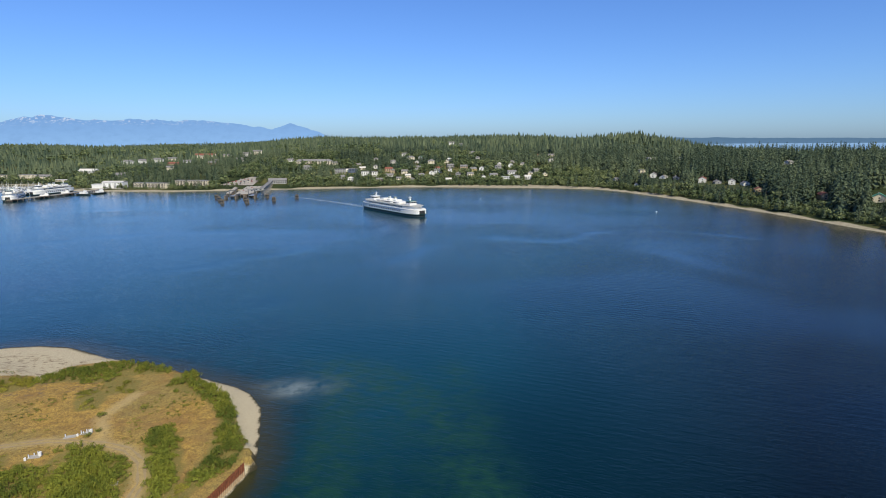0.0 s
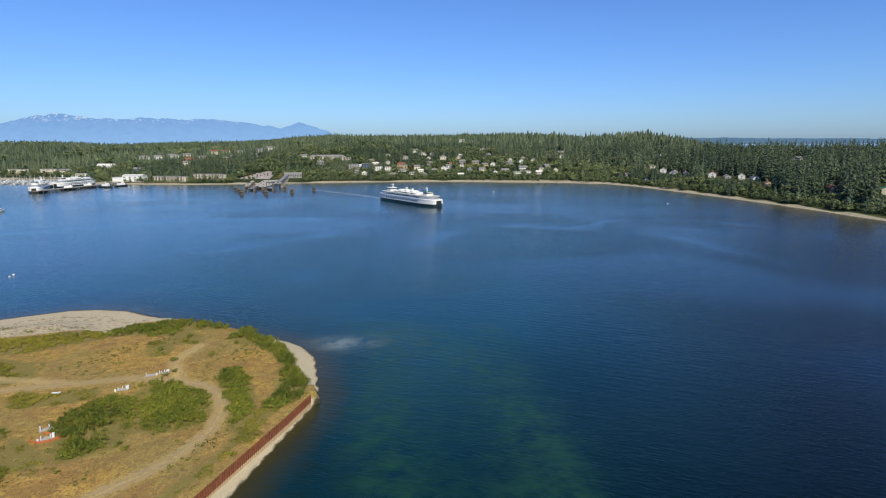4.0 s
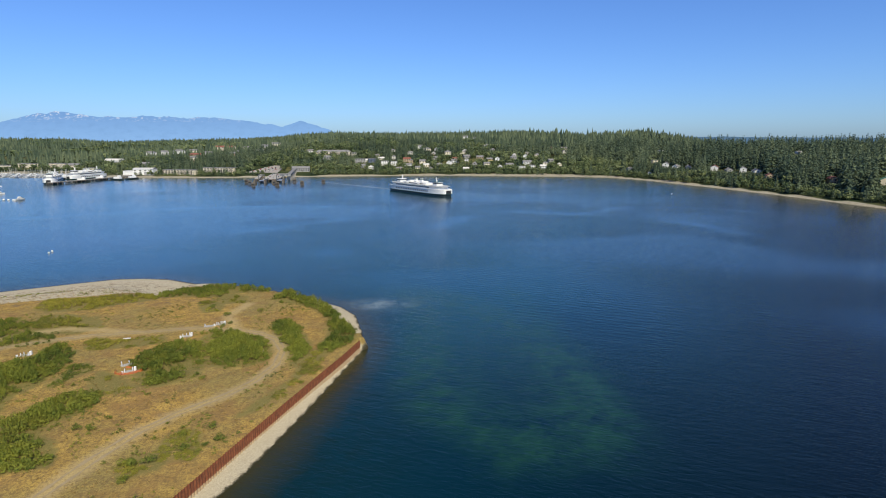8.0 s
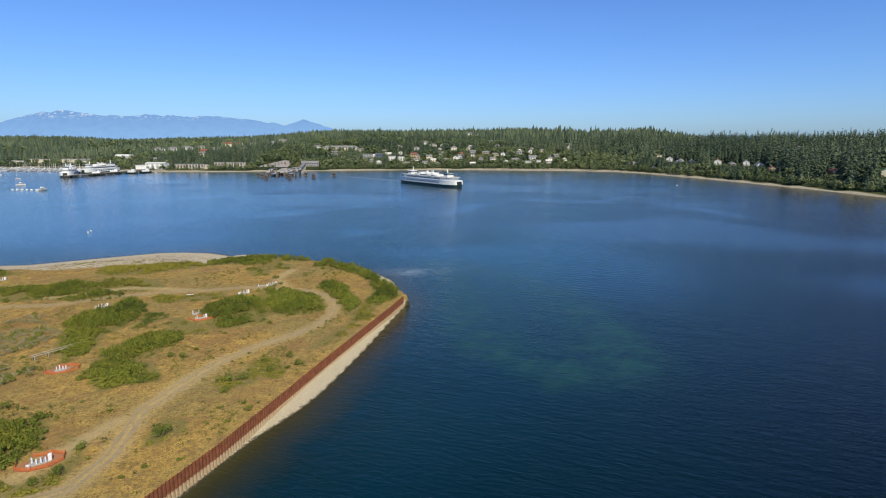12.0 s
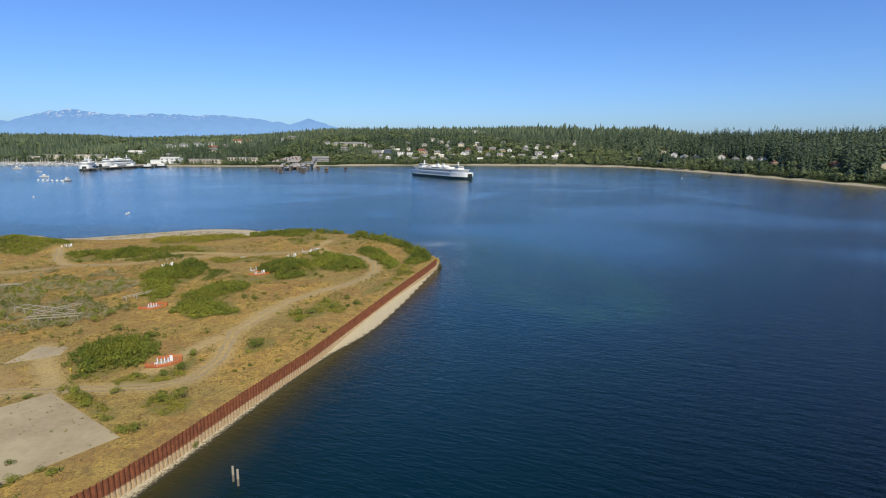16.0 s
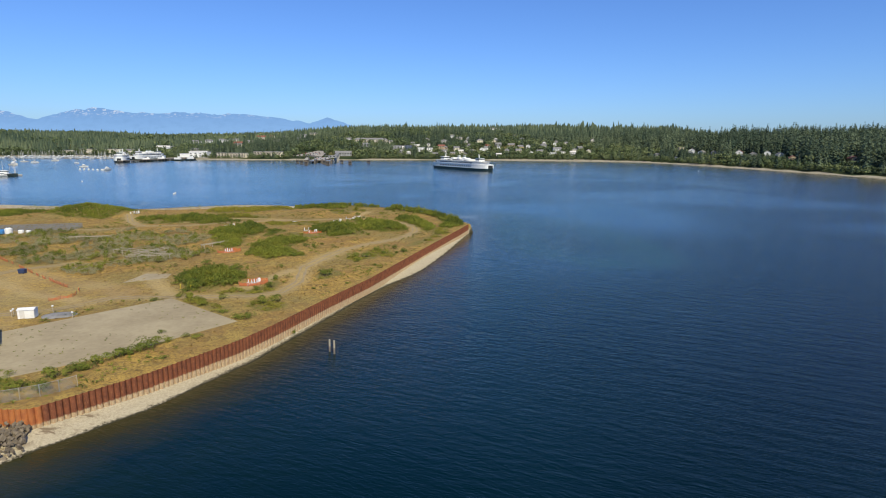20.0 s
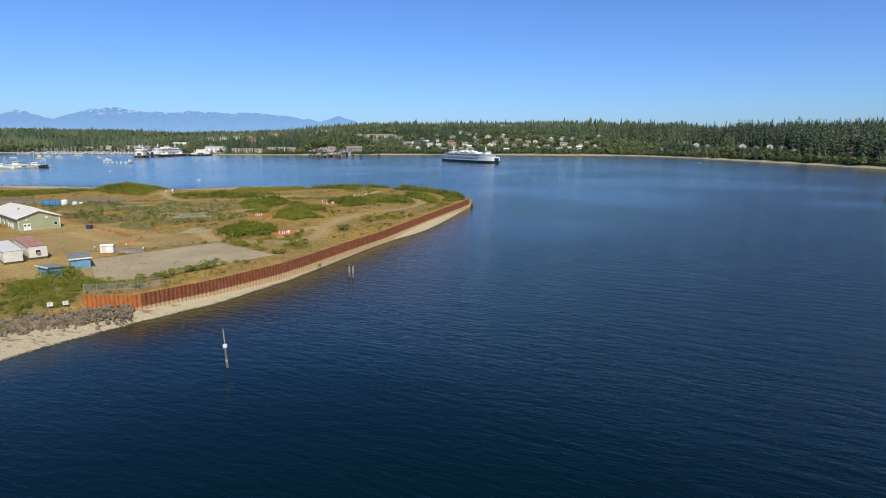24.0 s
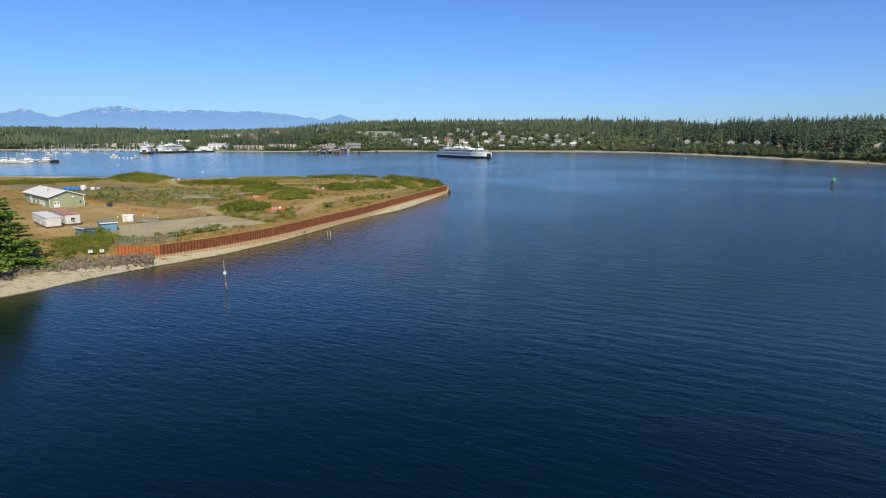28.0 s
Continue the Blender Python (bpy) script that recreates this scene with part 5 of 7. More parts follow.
def window_part(parent, m, w, h, frame_material=None):
    """A window: frame and a pane set back in it. m: at its middle, +y outwards."""
    bm = bmesh.new()
    t = 0.09
    box(bm, -w / 2, w / 2, -0.02, 0.05, -h / 2, -h / 2 + t)
    box(bm, -w / 2, w / 2, -0.02, 0.05, h / 2 - t, h / 2)
    box(bm, -w / 2, -w / 2 + t, -0.02, 0.05, -h / 2 + t, h / 2 - t)
    box(bm, w / 2 - t, w / 2, -0.02, 0.05, -h / 2 + t, h / 2 - t)
    fr = part("window", bm, frame_material or M_WHITE, parent)
    fr.matrix_basis = m
    part("pane", blk(-w / 2 + t, w / 2 - t, -0.02, 0.02, -h / 2 + t, h / 2 - t), M_GLASS, fr)
    return fr


def door_part(parent, m, w, h, material=None, lights=True):
    d = part("door", blk(-w / 2, w / 2, -0.03, 0.06, 0, h, bevel=0.015), material or M_WHITE, parent)
    d.matrix_basis = m
    if lights:
        part("door_glass", blk(-w * 0.25, w * 0.25, 0.05, 0.075, h * 0.58, h * 0.85), M_GLASS, d)
    part("handle", blk(w * 0.36, w * 0.42, 0.06, 0.12, h * 0.46, h * 0.52), M_STEEL, d)
    return d


def side_m(x, y, z, turn):
    return pose(x, y, z, 0, 0, turn)


def works_building():
    # x along the ridge, y across; origin at the middle of the floor
    L_, W_ = 33.0, 11.3
    turn = 139.0
    c = Vector((-146.2, 207.5, 0)).lerp(Vector((-138.5, 215.8, 0)), 0.5) + Vector((math.cos(radians(turn)), math.sin(radians(turn)), 0)) * L_ / 2
    ob = thing("works_building", "sage green gabled works building with pale metal roof", "building", pose(c.x, c.y, ground(c.x, c.y) - 0.1, 0, 0, turn))
    part("wall_shell", gable_walls(bmesh.new(), -L_ / 2, L_ / 2, -W_ / 2, W_ / 2, 0, 4.1, 1.95), M_SAGE, ob)
    part("plinth", blk(-L_ / 2 - 0.06, L_ / 2 + 0.06, -W_ / 2 - 0.06, W_ / 2 + 0.06, -0.4, 0.32), M_CONCRETE, ob)
    roof = part("roof", gable(bmesh.new(), -L_ / 2, L_ / 2, -W_ / 2, W_ / 2, 4.12, 1.95, 0.16, 0.6), M_ROOFPALE, ob)
    s = 1.95 / (W_ / 2)
    for i in range(25):
        x = -L_ / 2 - 0.5 + i * (L_ + 1.0) / 24
        for sg in (-1, 1):
            bm = bmesh.new()
            y0, y1 = sg * (W_ / 2 + 0.6), sg * 0.05
            tube(bm, (x, y0, 4.12 - 0.6 * s + 0.18), (x, y1, 4.12 + 1.95 + 0.15), 0.035, 0.035, 4)
            part("roof_seam", bm, M_ROOFPALE, roof)
    for sg in (-1, 1):
        part("corner_trim", blk(-L_ / 2 - 0.09, -L_ / 2 + 0.12, sg * W_ / 2 - 0.1, sg * W_ / 2 + 0.1, 0.3, 4.0), M_WHITE, ob)
        part("barge_board", rod((-L_ / 2 - 0.58, sg * (W_ / 2 + 0.6), 4.1 - 0.6 * s), (-L_ / 2 - 0.58, 0, 6.08), 0.12, n=4), M_WHITE, ob)
    part("gutter", rod((-L_ / 2 - 0.5, W_ / 2 + 0.62, 3.92), (L_ / 2 + 0.5, W_ / 2 + 0.62, 3.92), 0.09, n=6), M_WHITE, ob)
    # gable end faces -x; front long side faces +y
    e = -L_ / 2 - 0.02
    for y in (W_ / 2 - 1.75, W_ / 2 - 2.75):
        door_part(ob, side_m(e, y, 0.05, 90), 0.96, 2.15)
    window_part(ob, side_m(e, -W_ / 2 + 1.2, 1.6, 90), 1.0, 1.1)
    part("wall_lamp", blk(e - 0.25, e, W_ / 2 - 2.5, W_ / 2 - 2.0, 3.1, 3.5, bevel=0.03), M_WHITE, ob)
    part("vent", blk(e - 0.08, e, -W_ / 2 + 3.2, -W_ / 2 + 3.9, 3.4, 4.0, bevel=0.02), M_WHITE, ob)
    f = W_ / 2 + 0.02
    door_part(ob, side_m(7.5, f, 0.05, 0), 3.2, 3.2, M_WHITE, False)
    for x in (-10.4, -8.4, -3.5):
        door_part(ob, side_m(x, f, 0.05, 0), 0.95, 2.15)
    for x in (-6.0, -1.0, 2.5):
        window_part(ob, side_m(x, f, 1.7, 0), 1.4, 1.1)
    for x in (-9.4, -7.2, -4.8, 0.8):
        part("cabinet", blk(x - 0.25, x + 0.25, f, f + 0.25, 0.5, 1.7, bevel=0.02), M_WHITE, ob)
    part("roof_vent", blk(-3, -2.4, 1.8, 2.4, 5.2, 6.0, bevel=0.05), M_STEEL, ob)
    return ob


works_building()


def trailer(corner, turn, length, width, height, wall, roof, label, windows):
    """A site trailer on blocks: x along it, the end that faces the water at x=0."""
    z = ground(*corner)
    ob = thing("site_trailer", label, "trailer", pose(corner[0], corner[1], z, 0, 0, turn), group="site trailers")
    part("body", blk(0, length, -width, 0, 0.45, height, bevel=0.05), wall, ob)
    part("roof", blk(-0.12, length + 0.12, -width - 0.12, 0.12, height, height + 0.14, bevel=0.03), roof, ob)
    part("skirt", blk(0.1, length - 0.1, -width + 0.1, -0.1, -0.1, 0.45), M_DARKWOOD, ob)
    for x in windows:
        window_part(ob, side_m(x, 0.02, height * 0.58, 0), 1.1, 0.95)
    door_part(ob, side_m(length * 0.42, 0.02, 0.5, 0), 0.9, 2.0)
    part("steps", blk(length * 0.42 - 0.6, length * 0.42 + 0.6, 0.05, 0.95, -0.05, 0.4, bevel=0.02), M_TIMBER, ob)
    for k in range(9):
        x = (k + 0.5) * length / 9
        part("siding_batten", blk(x - 0.03, x + 0.03, 0, 0.03, 0.5, height - 0.05), wall, ob)
    return ob


M_DARKWOOD = plain("dark_skirting", (0.10, 0.085, 0.07), (0.06, 0.05, 0.04), 0.9)
trailer((-112.6, 157.3), 136, 17.0, 3.7, 3.0, M_OFFWHITE, M_ROOFPALE, "white site trailer with pale flat roof", (1.8, 4.4, 10.2, 13.8))
t2 = trailer((-110.5, 162.5), 136, 17.0, 3.8, 3.15, M_OFFWHITE, M_REDRUST, "white site trailer with rust red roof", (1.8, 4.6, 10.0, 13.6))
window_part(t2, side_m(-0.02, -1.9, 1.75, 90), 1.2, 1.2)
part("air_conditioner", blk(-0.35, 0, -2.3, -1.6, 1.2, 1.75, bevel=0.03), M_STEEL, t2, "grey air conditioner on the end wall")


def shed(x, y, turn, l, w, h, label):
    ob = thing("shed", label, "shed", pose(x, y, ground(x, y) - 0.05, 0, 0, turn), group="blue sheds")
    bm = bmesh.new()
    box(bm, 0, l, 0, w, 0, h)
    for v in bm.verts:
        if v.co.z > 0.1 and v.co.y > w / 2:
            v.co.z -= 0.35
    part("wall_shell", bm, M_BLUE, ob)
    bm = bmesh.new()
    box(bm, -0.3, l + 0.3, -0.35, w + 0.3, h, h + 0.12)
    for v in bm.verts:
        v.co.z -= 0.35 * (v.co.y / w)
    part("roof", bm, M_ROOFGREY, ob, "grey lean-to roof")
    for k in range(int(l / 0.6)):
        part("board_batten", blk(0.25 + k * 0.6, 0.31 + k * 0.6, -0.03, 0, 0.02, h - 0.05), M_BLUE, ob)
    part("fascia", blk(-0.3, l + 0.3, -0.40, -0.352, h - 0.14, h + 0.14), M_WHITE, ob)
    part("door", blk(l * 0.55, l * 0.55 + 1.0, -0.05, 0.0, 0.02, min(2.0, h - 0.2)), M_BLUE, ob)
    return ob


shed(-99.2, 149.4, -30, 4.7, 3.3, 2.15, "light blue timber shed with grey lean-to roof")
shed(-94.8, 153.6, 36, 3.8, 9.5, 2.5, "blue timber shed with long grey roof")


def hut():
    ob = thing("equipment_hut", "small white box hut in the works yard", "hut", pose(-99.1, 171.8, ground(-98, 172) - 0.03, 0, 0, 14))
    part("body", blk(0, 3.0, 0, 2.0, 0.1, 1.95, bevel=0.04), M_WHITE, ob)
    bm = bmesh.new()
    gable(bm, 0, 3.0, 0, 2.0, 1.95, 0.25, 0.06, 0.12)
    part("roof", bm, M_WHITE, ob)
    part("skid", blk(0.1, 2.9, 0.1, 1.9, -0.05, 0.1), M_TIMBER, ob)
    part("door", blk(0.4, 1.3, -0.04, 0, 0.15, 1.8, bevel=0.01), M_OFFWHITE, ob)


hut()


def well_station(x, y, turn, pipes, cabinet, orange, rng):
    """A monitoring well: pad, white guard pipes, a cabinet, and orange mesh round it where there is some."""
    words = "white pipes and cabinet of a monitoring well" + (" inside orange mesh fence" if orange else " on bare ground")
    ob = thing("monitoring_well", words, "well", pose(x, y, ground(x, y), 0, 0, turn), group="monitoring wells")
    part("pad", blk(-1.6, 1.6, -0.9, 0.9, -0.1, 0.12, bevel=0.03), M_CONCRETE, ob)
    for k in range(pipes):
        px, py, h = -1.2 + 2.0 * k / max(pipes - 1, 1), rng.uniform(-0.5, 0.5), rng.uniform(0.9, 1.35)
        p = part("guard_pipe", rod((px, py, 0.1), (px, py, h), 0.13, n=8), M_PIPE, ob)
        part("cap", rod((px, py, h), (px, py, h + 0.05), 0.15, 0.08, n=8), M_STEEL, p)
    if cabinet:
        part("cabinet", blk(1.15, 1.75, -0.35, 0.35, 0.1, 1.25, bevel=0.04), M_WHITE, ob)
        part("drum", rod((-1.7, -1.5, -0.02), (-1.7, -1.5, 0.8), 0.3, n=12), M_WHITE, ob)
    if orange:
        r = 3.4
        ring = [(r * math.cos(a) * 1.15, r * math.sin(a) * 0.75) for a in np.linspace(0.3, 0.3 + math.tau, 9)[:-1]]
        for i, (ax_, ay_) in enumerate(ring):
            part("stake", rod((ax_, ay_, -0.1), (ax_, ay_, 1.05), 0.03, n=5), M_TIMBER, ob)
            if i == 2:
                continue
            bx_, by_ = ring[(i + 1) % len(ring)]
            a, b = Vector((ax_, ay_, 0)), Vector((bx_, by_, 0))
            sag = rng.uniform(0.35, 0.75)
            bm = bmesh.new()
            for z0, z1 in ((0.05, 0.12), (0.2, 0.32), (0.4, 0.52), (0.6, 0.72), (0.8, 0.9)):
                n = Vector((b - a)).normalized().cross(Vector((0, 0, 1))) * 0.012
                c = a.lerp(b, 0.5)
                for p, q, s0, s1 in ((a, c, 1, sag), (c, b, sag, 1)):
                    vs = [bm.verts.new(v) for v in (p + n + Vector((0, 0, z0 * s0)), q + n + Vector((0, 0, z0 * s1)), q + n + Vector((0, 0, z1 * s1)), p + n + Vector((0, 0, z1 * s0)))]
                    ws = [bm.verts.new(v.co - 2 * n) for v in vs]
                    bm.faces.new(vs)
                    bm.faces.new(ws[::-1])
                    for e in range(4):
                        bm.faces.new((vs[e], ws[e], ws[(e + 1) % 4], vs[(e + 1) % 4]))
            part("orange_mesh", bm, M_ORANGE, ob, "sagging orange safety mesh")
        part("mulch", prism(bmesh.new(), [(x * 0.97, y * 0.97) for x, y in ring], -0.1, 0.05), M_REDSOIL, ob, "reddish bare soil")
    return ob


rng_w = np.random.RandomState(17)
for args in ((-49.5, 324, 5, 4, True, False), (-56.5, 311.5, 10, 3, True, False), (-62, 283.5, 20, 2, True, True), (-99.5, 297, 10, 3, True, False), (-60.3, 201.5, 30, 4, True, True),
             (-81, 243, 25, 4, False, True), (-158, 334, 10, 3, True, False), (-65, 288, 40, 2, False, False), (-29, 297, 15, 1, False, False), (-53, 322, 15, 1, False, False)):
    well_station(*args, rng_w)


def mesh_fence_line():
    line = [(-150, 234), (-134, 221), (-122, 211), (-107, 199), (-100, 194.5), (-98.5, 189), (-102, 185.5)]
    ob = thing("orange_fence", "long sagging orange safety mesh fence", "fence")
    rng = np.random.RandomState(4)
    pts, way = along(line, 2.4)
    for i in range(len(pts)):
        z = ground(*pts[i])
        part("stake", rod((*pts[i], z - 0.1), (*pts[i], z + 1.05), 0.03, n=5), M_TIMBER, ob)
        if i + 1 < len(pts):
            zb = ground(*pts[i + 1])
            a, b = Vector((*pts[i], z)), Vector((*pts[i + 1], zb))
            s = rng.uniform(0.1, 1.0)
            if s < 0.35:
                continue
            bm = bmesh.new()
            for z0 in (0.08, 0.26, 0.44, 0.62, 0.80):
                c = a.lerp(b, 0.5) + Vector((0, 0, z0 * s))
                tube(bm, a + Vector((0, 0, z0)), c, 0.035, n=4)
                tube(bm, c, b + Vector((0, 0, z0)), 0.035, n=4)
            part("mesh_panel", bm, M_ORANGE, ob)


mesh_fence_line()


def timber_frame(x, y, turn, n, span, depth, h):
    """Bleached posts and rails of an old walkway."""
    ob = thing("ruined_walkway", "bleached timber posts and rails of a ruined walkway", "frame", pose(x, y, ground(x, y), 0, 0, turn), group="ruined walkways")
    for i in range(n + 1):
        for yy in (0, depth):
            zz = ground(*(Matrix.Rotation(radians(turn), 2) @ Vector((i * span, yy)) + Vector((x, y)))) - ground(x, y)
            part("post", blk(i * span - 0.1, i * span + 0.1, yy - 0.1, yy + 0.1, zz - 0.2, h + (0.0 if yy else 0.15)), M_PALEWOOD, ob)
        part("cross_beam", blk(i * span - 0.08, i * span + 0.08, -0.3, depth + 0.3, h - 0.02, h + 0.16), M_PALEWOOD, ob)
    for yy in (0, depth):
        part("rail", blk(-0.4, n * span + 0.4, yy - 0.07, yy + 0.07, h + 0.14, h + 0.30), M_PALEWOOD, ob)
    return ob


timber_frame(-117, 240, -20, 5, 3.6, 3.0, 1.25)
timber_frame(-107, 229, 12, 4, 3.0, 2.4, 1.1)
timber_frame(-106, 234, 60, 3, 3.4, 2.0, 1.1)
timber_frame(-147, 263.5, 12, 4, 3.4, 1.2, 0.9)
timber_frame(-92, 250, 55, 4, 3.2, 1.4, 1.0)


def chain_fence():
    line = [(-79.5, 133.6), (-74.5, 134.2), (-70, 136.6), (-66.8, 140)]
    ob = thing("chain_link_fence", "low grey chain link fence behind the wall", "fence")
    pts, way = along(line, 2.35)
    for i, (x, y) in enumerate(pts):
        part("post", rod((x, y, G0 - 0.2), (x, y, G0 + 2.0), 0.045, n=6), M_PALEWOOD if i % 3 == 0 else M_STEEL, ob)
        if i + 1 < len(pts):
            a, b = Vector((x, y, G0)), Vector((*pts[i + 1], G0))
            part("top_rail", rod(a + Vector((0, 0, 1.9)), b + Vector((0, 0, 1.9)), 0.03, n=5), M_GREY, ob)
            bm = bmesh.new()
            for k in range(13):
                u = k / 12
                for s in (-1, 1):
                    p0, p1 = a.lerp(b, u), a.lerp(b, min(max(u + s * 0.5, 0), 1))
                    hgt = 1.85 * abs(min(max(u + s * 0.5, 0), 1) - u) / 0.5
                    if hgt > 0.1:
                        tube(bm, p0 + Vector((0, 0, 0.05)), p1 + Vector((0, 0, hgt)), 0.008, n=3)
                        tube(bm, p0 + Vector((0, 0, 1.85)), p1 + Vector((0, 0, 1.85 - hgt)), 0.008, n=3)
            part("mesh_panel", bm, M_GREY, ob)


chain_fence()


def sign_board(x, y, turn):
    ob = thing("notice_board", "white notice board on two short posts", "sign", pose(x, y, ground(x, y), 0, 0, turn), group="notice boards")
    for s in (-0.4, 0.4):
        part("post", rod((s, 0, -0.2), (s, 0, 1.1), 0.05, n=6), M_TIMBER, ob)
    b = part("board", blk(-0.65, 0.65, -0.08, -0.03, 0.75, 1.65, bevel=0.01), M_WHITE, ob)
    for z in (1.45, 1.25, 1.05):
        part("text_bar", blk(-0.45, 0.45, -0.088, -0.081, z, z + 0.06), M_BLACK, b)
    return ob


for x, y in ((-81.9, 127.6), (-80.2, 129.2)):
    sign_board(x, y, 25).scale = (0.68, 0.68, 0.8)


def tank_group():
    ob = thing("tarped_stack", "long stack under a bright blue tarpaulin", "stack", pose(-186, 274.5, ground(-184, 275) - 0.05, 0, 0, 3))
    bm = blk(0, 7.6, 0, 3.0, 0, 2.0, bevel=0.5)
    part("tarpaulin", bm, M_TARP, ob)
    for x in (1.2, 3.8, 6.4):
        part("strap", blk(x - 0.05, x + 0.05, -0.015, 3.015, 0.02, 2.03), M_BLACK, ob)
    for k, (x, y, r, h) in enumerate(((-177.6, 277.5, 1.3, 2.4), (-174.0, 279, 1.0, 1.4), (-171.5, 279.5, 0.9, 1.2))):
        t = thing("storage_tank", "white rounded plastic storage tank", "tank", pose(x, y, ground(x, y) - 0.03), group="storage tanks")
        bm = bmesh.new()
        tube(bm, (0, 0, 0), (0, 0, h * 0.8), r, r, 16)
        tube(bm, (0, 0, h * 0.8), (0, 0, h), r, r * 0.35, 16)
        part("shell", bm, M_WHITE, t)
        part("lid", rod((0, 0, h), (0, 0, h + 0.12), r * 0.3, n=12), M_BLACK, t)
    b = thing("blue_bin", "dark blue wheeled bin on dry ground", "bin", pose(-127.2, 213.1, ground(-127, 213)))
    part("body", blk(-0.8, 0.8, -0.5, 0.5, 0.1, 1.15, taper=-0.08), M_NAVY, b)
    part("lid", blk(-0.92, 0.92, -0.62, 0.62, 1.15, 1.24, bevel=0.02), M_NAVY, b)
    for x in (-0.6, 0.6):
        part("wheel", rod((x, -0.52, 0.1), (x, -0.42, 0.1), 0.1, n=10), M_BLACK, b)
    m = thing("tarped_mound", "low mound under grey sheeting beside the hut", "mound", pose(-92.5, 174.5, ground(-92, 174) - 0.1, 0, 0, 15))
    rng = np.random.RandomState(2)
    bm = bmesh.new()
    bmesh.ops.create_icosphere(bm, subdivisions=3, radius=1)
    for v in bm.verts:
        k = 1 + 0.12 * noise.noise(v.co * 2)
        v.co = Vector((v.co.x * 3.4 * k, v.co.y * 2.0 * k, max(v.co.z, -0.05) * 0.75 * k))
    part("sheeting", bm, M_ROOFGREY, m)
    for x, y, h in ((-101.5, 173.5, 1.3), (-103, 176, 0.9), (-95, 176.5, 1.5), (-88.5, 172.6, 1.2), (-77, 197, 0.9), (-74.2, 196.3, 0.9)):
        p = thing("marker_post", "short marker post with a bright cap", "post", pose(x, y, ground(x, y)), group="marker posts")
        part("stake", rod((0, 0, -0.2), (0, 0, h), 0.06, n=6), M_PALEWOOD if x < -80 else M_YELLOW, p)
        part("cap", blk(-0.16, 0.16, -0.16, 0.16, h, h + 0.3, bevel=0.03), M_WHITE if x < -80 else M_YELLOW, p)
    tab = thing("white_table", "low white box on dry ground", "box", pose(-75.4, 309.6, ground(-75.4, 309.6), 0, 0, 8))
    part("top", blk(-1.2, 1.2, -0.5, 0.5, 0.35, 0.5, bevel=0.02), M_WHITE, tab)
    for s in (-0.9, 0.9):
        part("leg", blk(s - 0.08, s + 0.08, -0.4, 0.4, -0.05, 0.35), M_TIMBER, tab)


tank_group()


# ================= piles, poles and rocks at the water =================
def pile_pair():
    for x, y, h in ((-34.2, 163.6, 2.5), (-33.1, 162.4, 2.7)):
        ob = thing("timber_pile", "weathered timber pile with bleached top in the water", "pile", pose(x, y, 0), group="pair of piles")
        part("shaft", rod((0, 0, -2), (0.03, 0, h * 0.45), 0.2, 0.19, 10), M_TIMBER, ob)
        part("top", rod((0.03, 0, h * 0.45), (0.05, 0, h), 0.19, 0.17, 10), M_PALEWOOD, ob, "bleached pale top")


pile_pair()


def water_pole():
    ob = thing("marker_pole", "leaning thin pole with a white box on a timber pile", "pole", pose(-43.1, 108, 0, 0, -3, 0))
    part("pile", rod((0, 0, -2), (0, 0, 2.7), 0.17, 0.15, 10), M_TIMBER, ob)
    part("tide_band", rod((0, 0, 0.9), (0, 0, 1.25), 0.18, 0.18, 10), M_PALEWOOD, ob)
    part("staff", rod((0.05, 0, 2.4), (0.05, 0, 5.9), 0.075, 0.06, 8), M_PALEWOOD, ob)
    part("box", blk(-0.22, 0.3, -0.22, 0.22, 3.05, 3.6, bevel=0.05), M_WHITE, ob, "white instrument box")


water_pole()


def day_mark(x, y, colour, shape, label):
    """A channel light: raking piles, platform, coloured board and lantern."""
    ob = thing("channel_marker", label, "marker", pose(x, y, 0, 0, 0, 25), group="channel markers")
    for a in range(4):
        c, s = math.cos(a * math.pi / 2 + 0.8), math.sin(a * math.pi / 2 + 0.8)
        part("pile", rod((c * 1.3, s * 1.3, -2), (c * 0.6, s * 0.6, 3.6), 0.2, 0.17, 8), M_TIMBER, ob)
    part("brace", rod((-0.8, -0.8, 1.2), (0.7, 0.7, 2.8), 0.1, n=6), M_TIMBER, ob)
    part("platform", blk(-1.1, 1.1, -1.1, 1.1, 3.6, 3.8), M_TIMBER, ob)
    for t in (0, 90):
        bm = bmesh.new()
        if shape == "square":
            box(bm, -1.0, 1.0, -1.06, -1.0, 3.9, 5.7)
        else:
            vs = [bm.verts.new(v) for v in ((-1.1, -1.06, 3.9), (1.1, -1.06, 3.9), (0, -1.06, 5.9), (-1.1, -1.0, 3.9), (1.1, -1.0, 3.9), (0, -1.0, 5.9))]
            for f in ((0, 1, 2), (5, 4, 3), (0, 3, 4, 1), (1, 4, 5, 2), (2, 5, 3, 0)):
                bm.faces.new([vs[i] for i in f])
        b = part("day_board", bm, colour, ob)
        b.rotation_euler = (0, 0, radians(t - 20))
    part("lantern", rod((0, 0, 3.8), (0, 0, 6.1), 0.09, 0.07, 8), M_WHITE, ob)


day_mark(237.5, 343, M_BRIGHTGREEN, "square", "green square channel marker on raking timber piles")
day_mark(455, 607, M_RED, "triangle", "red triangular channel marker on timber piles")


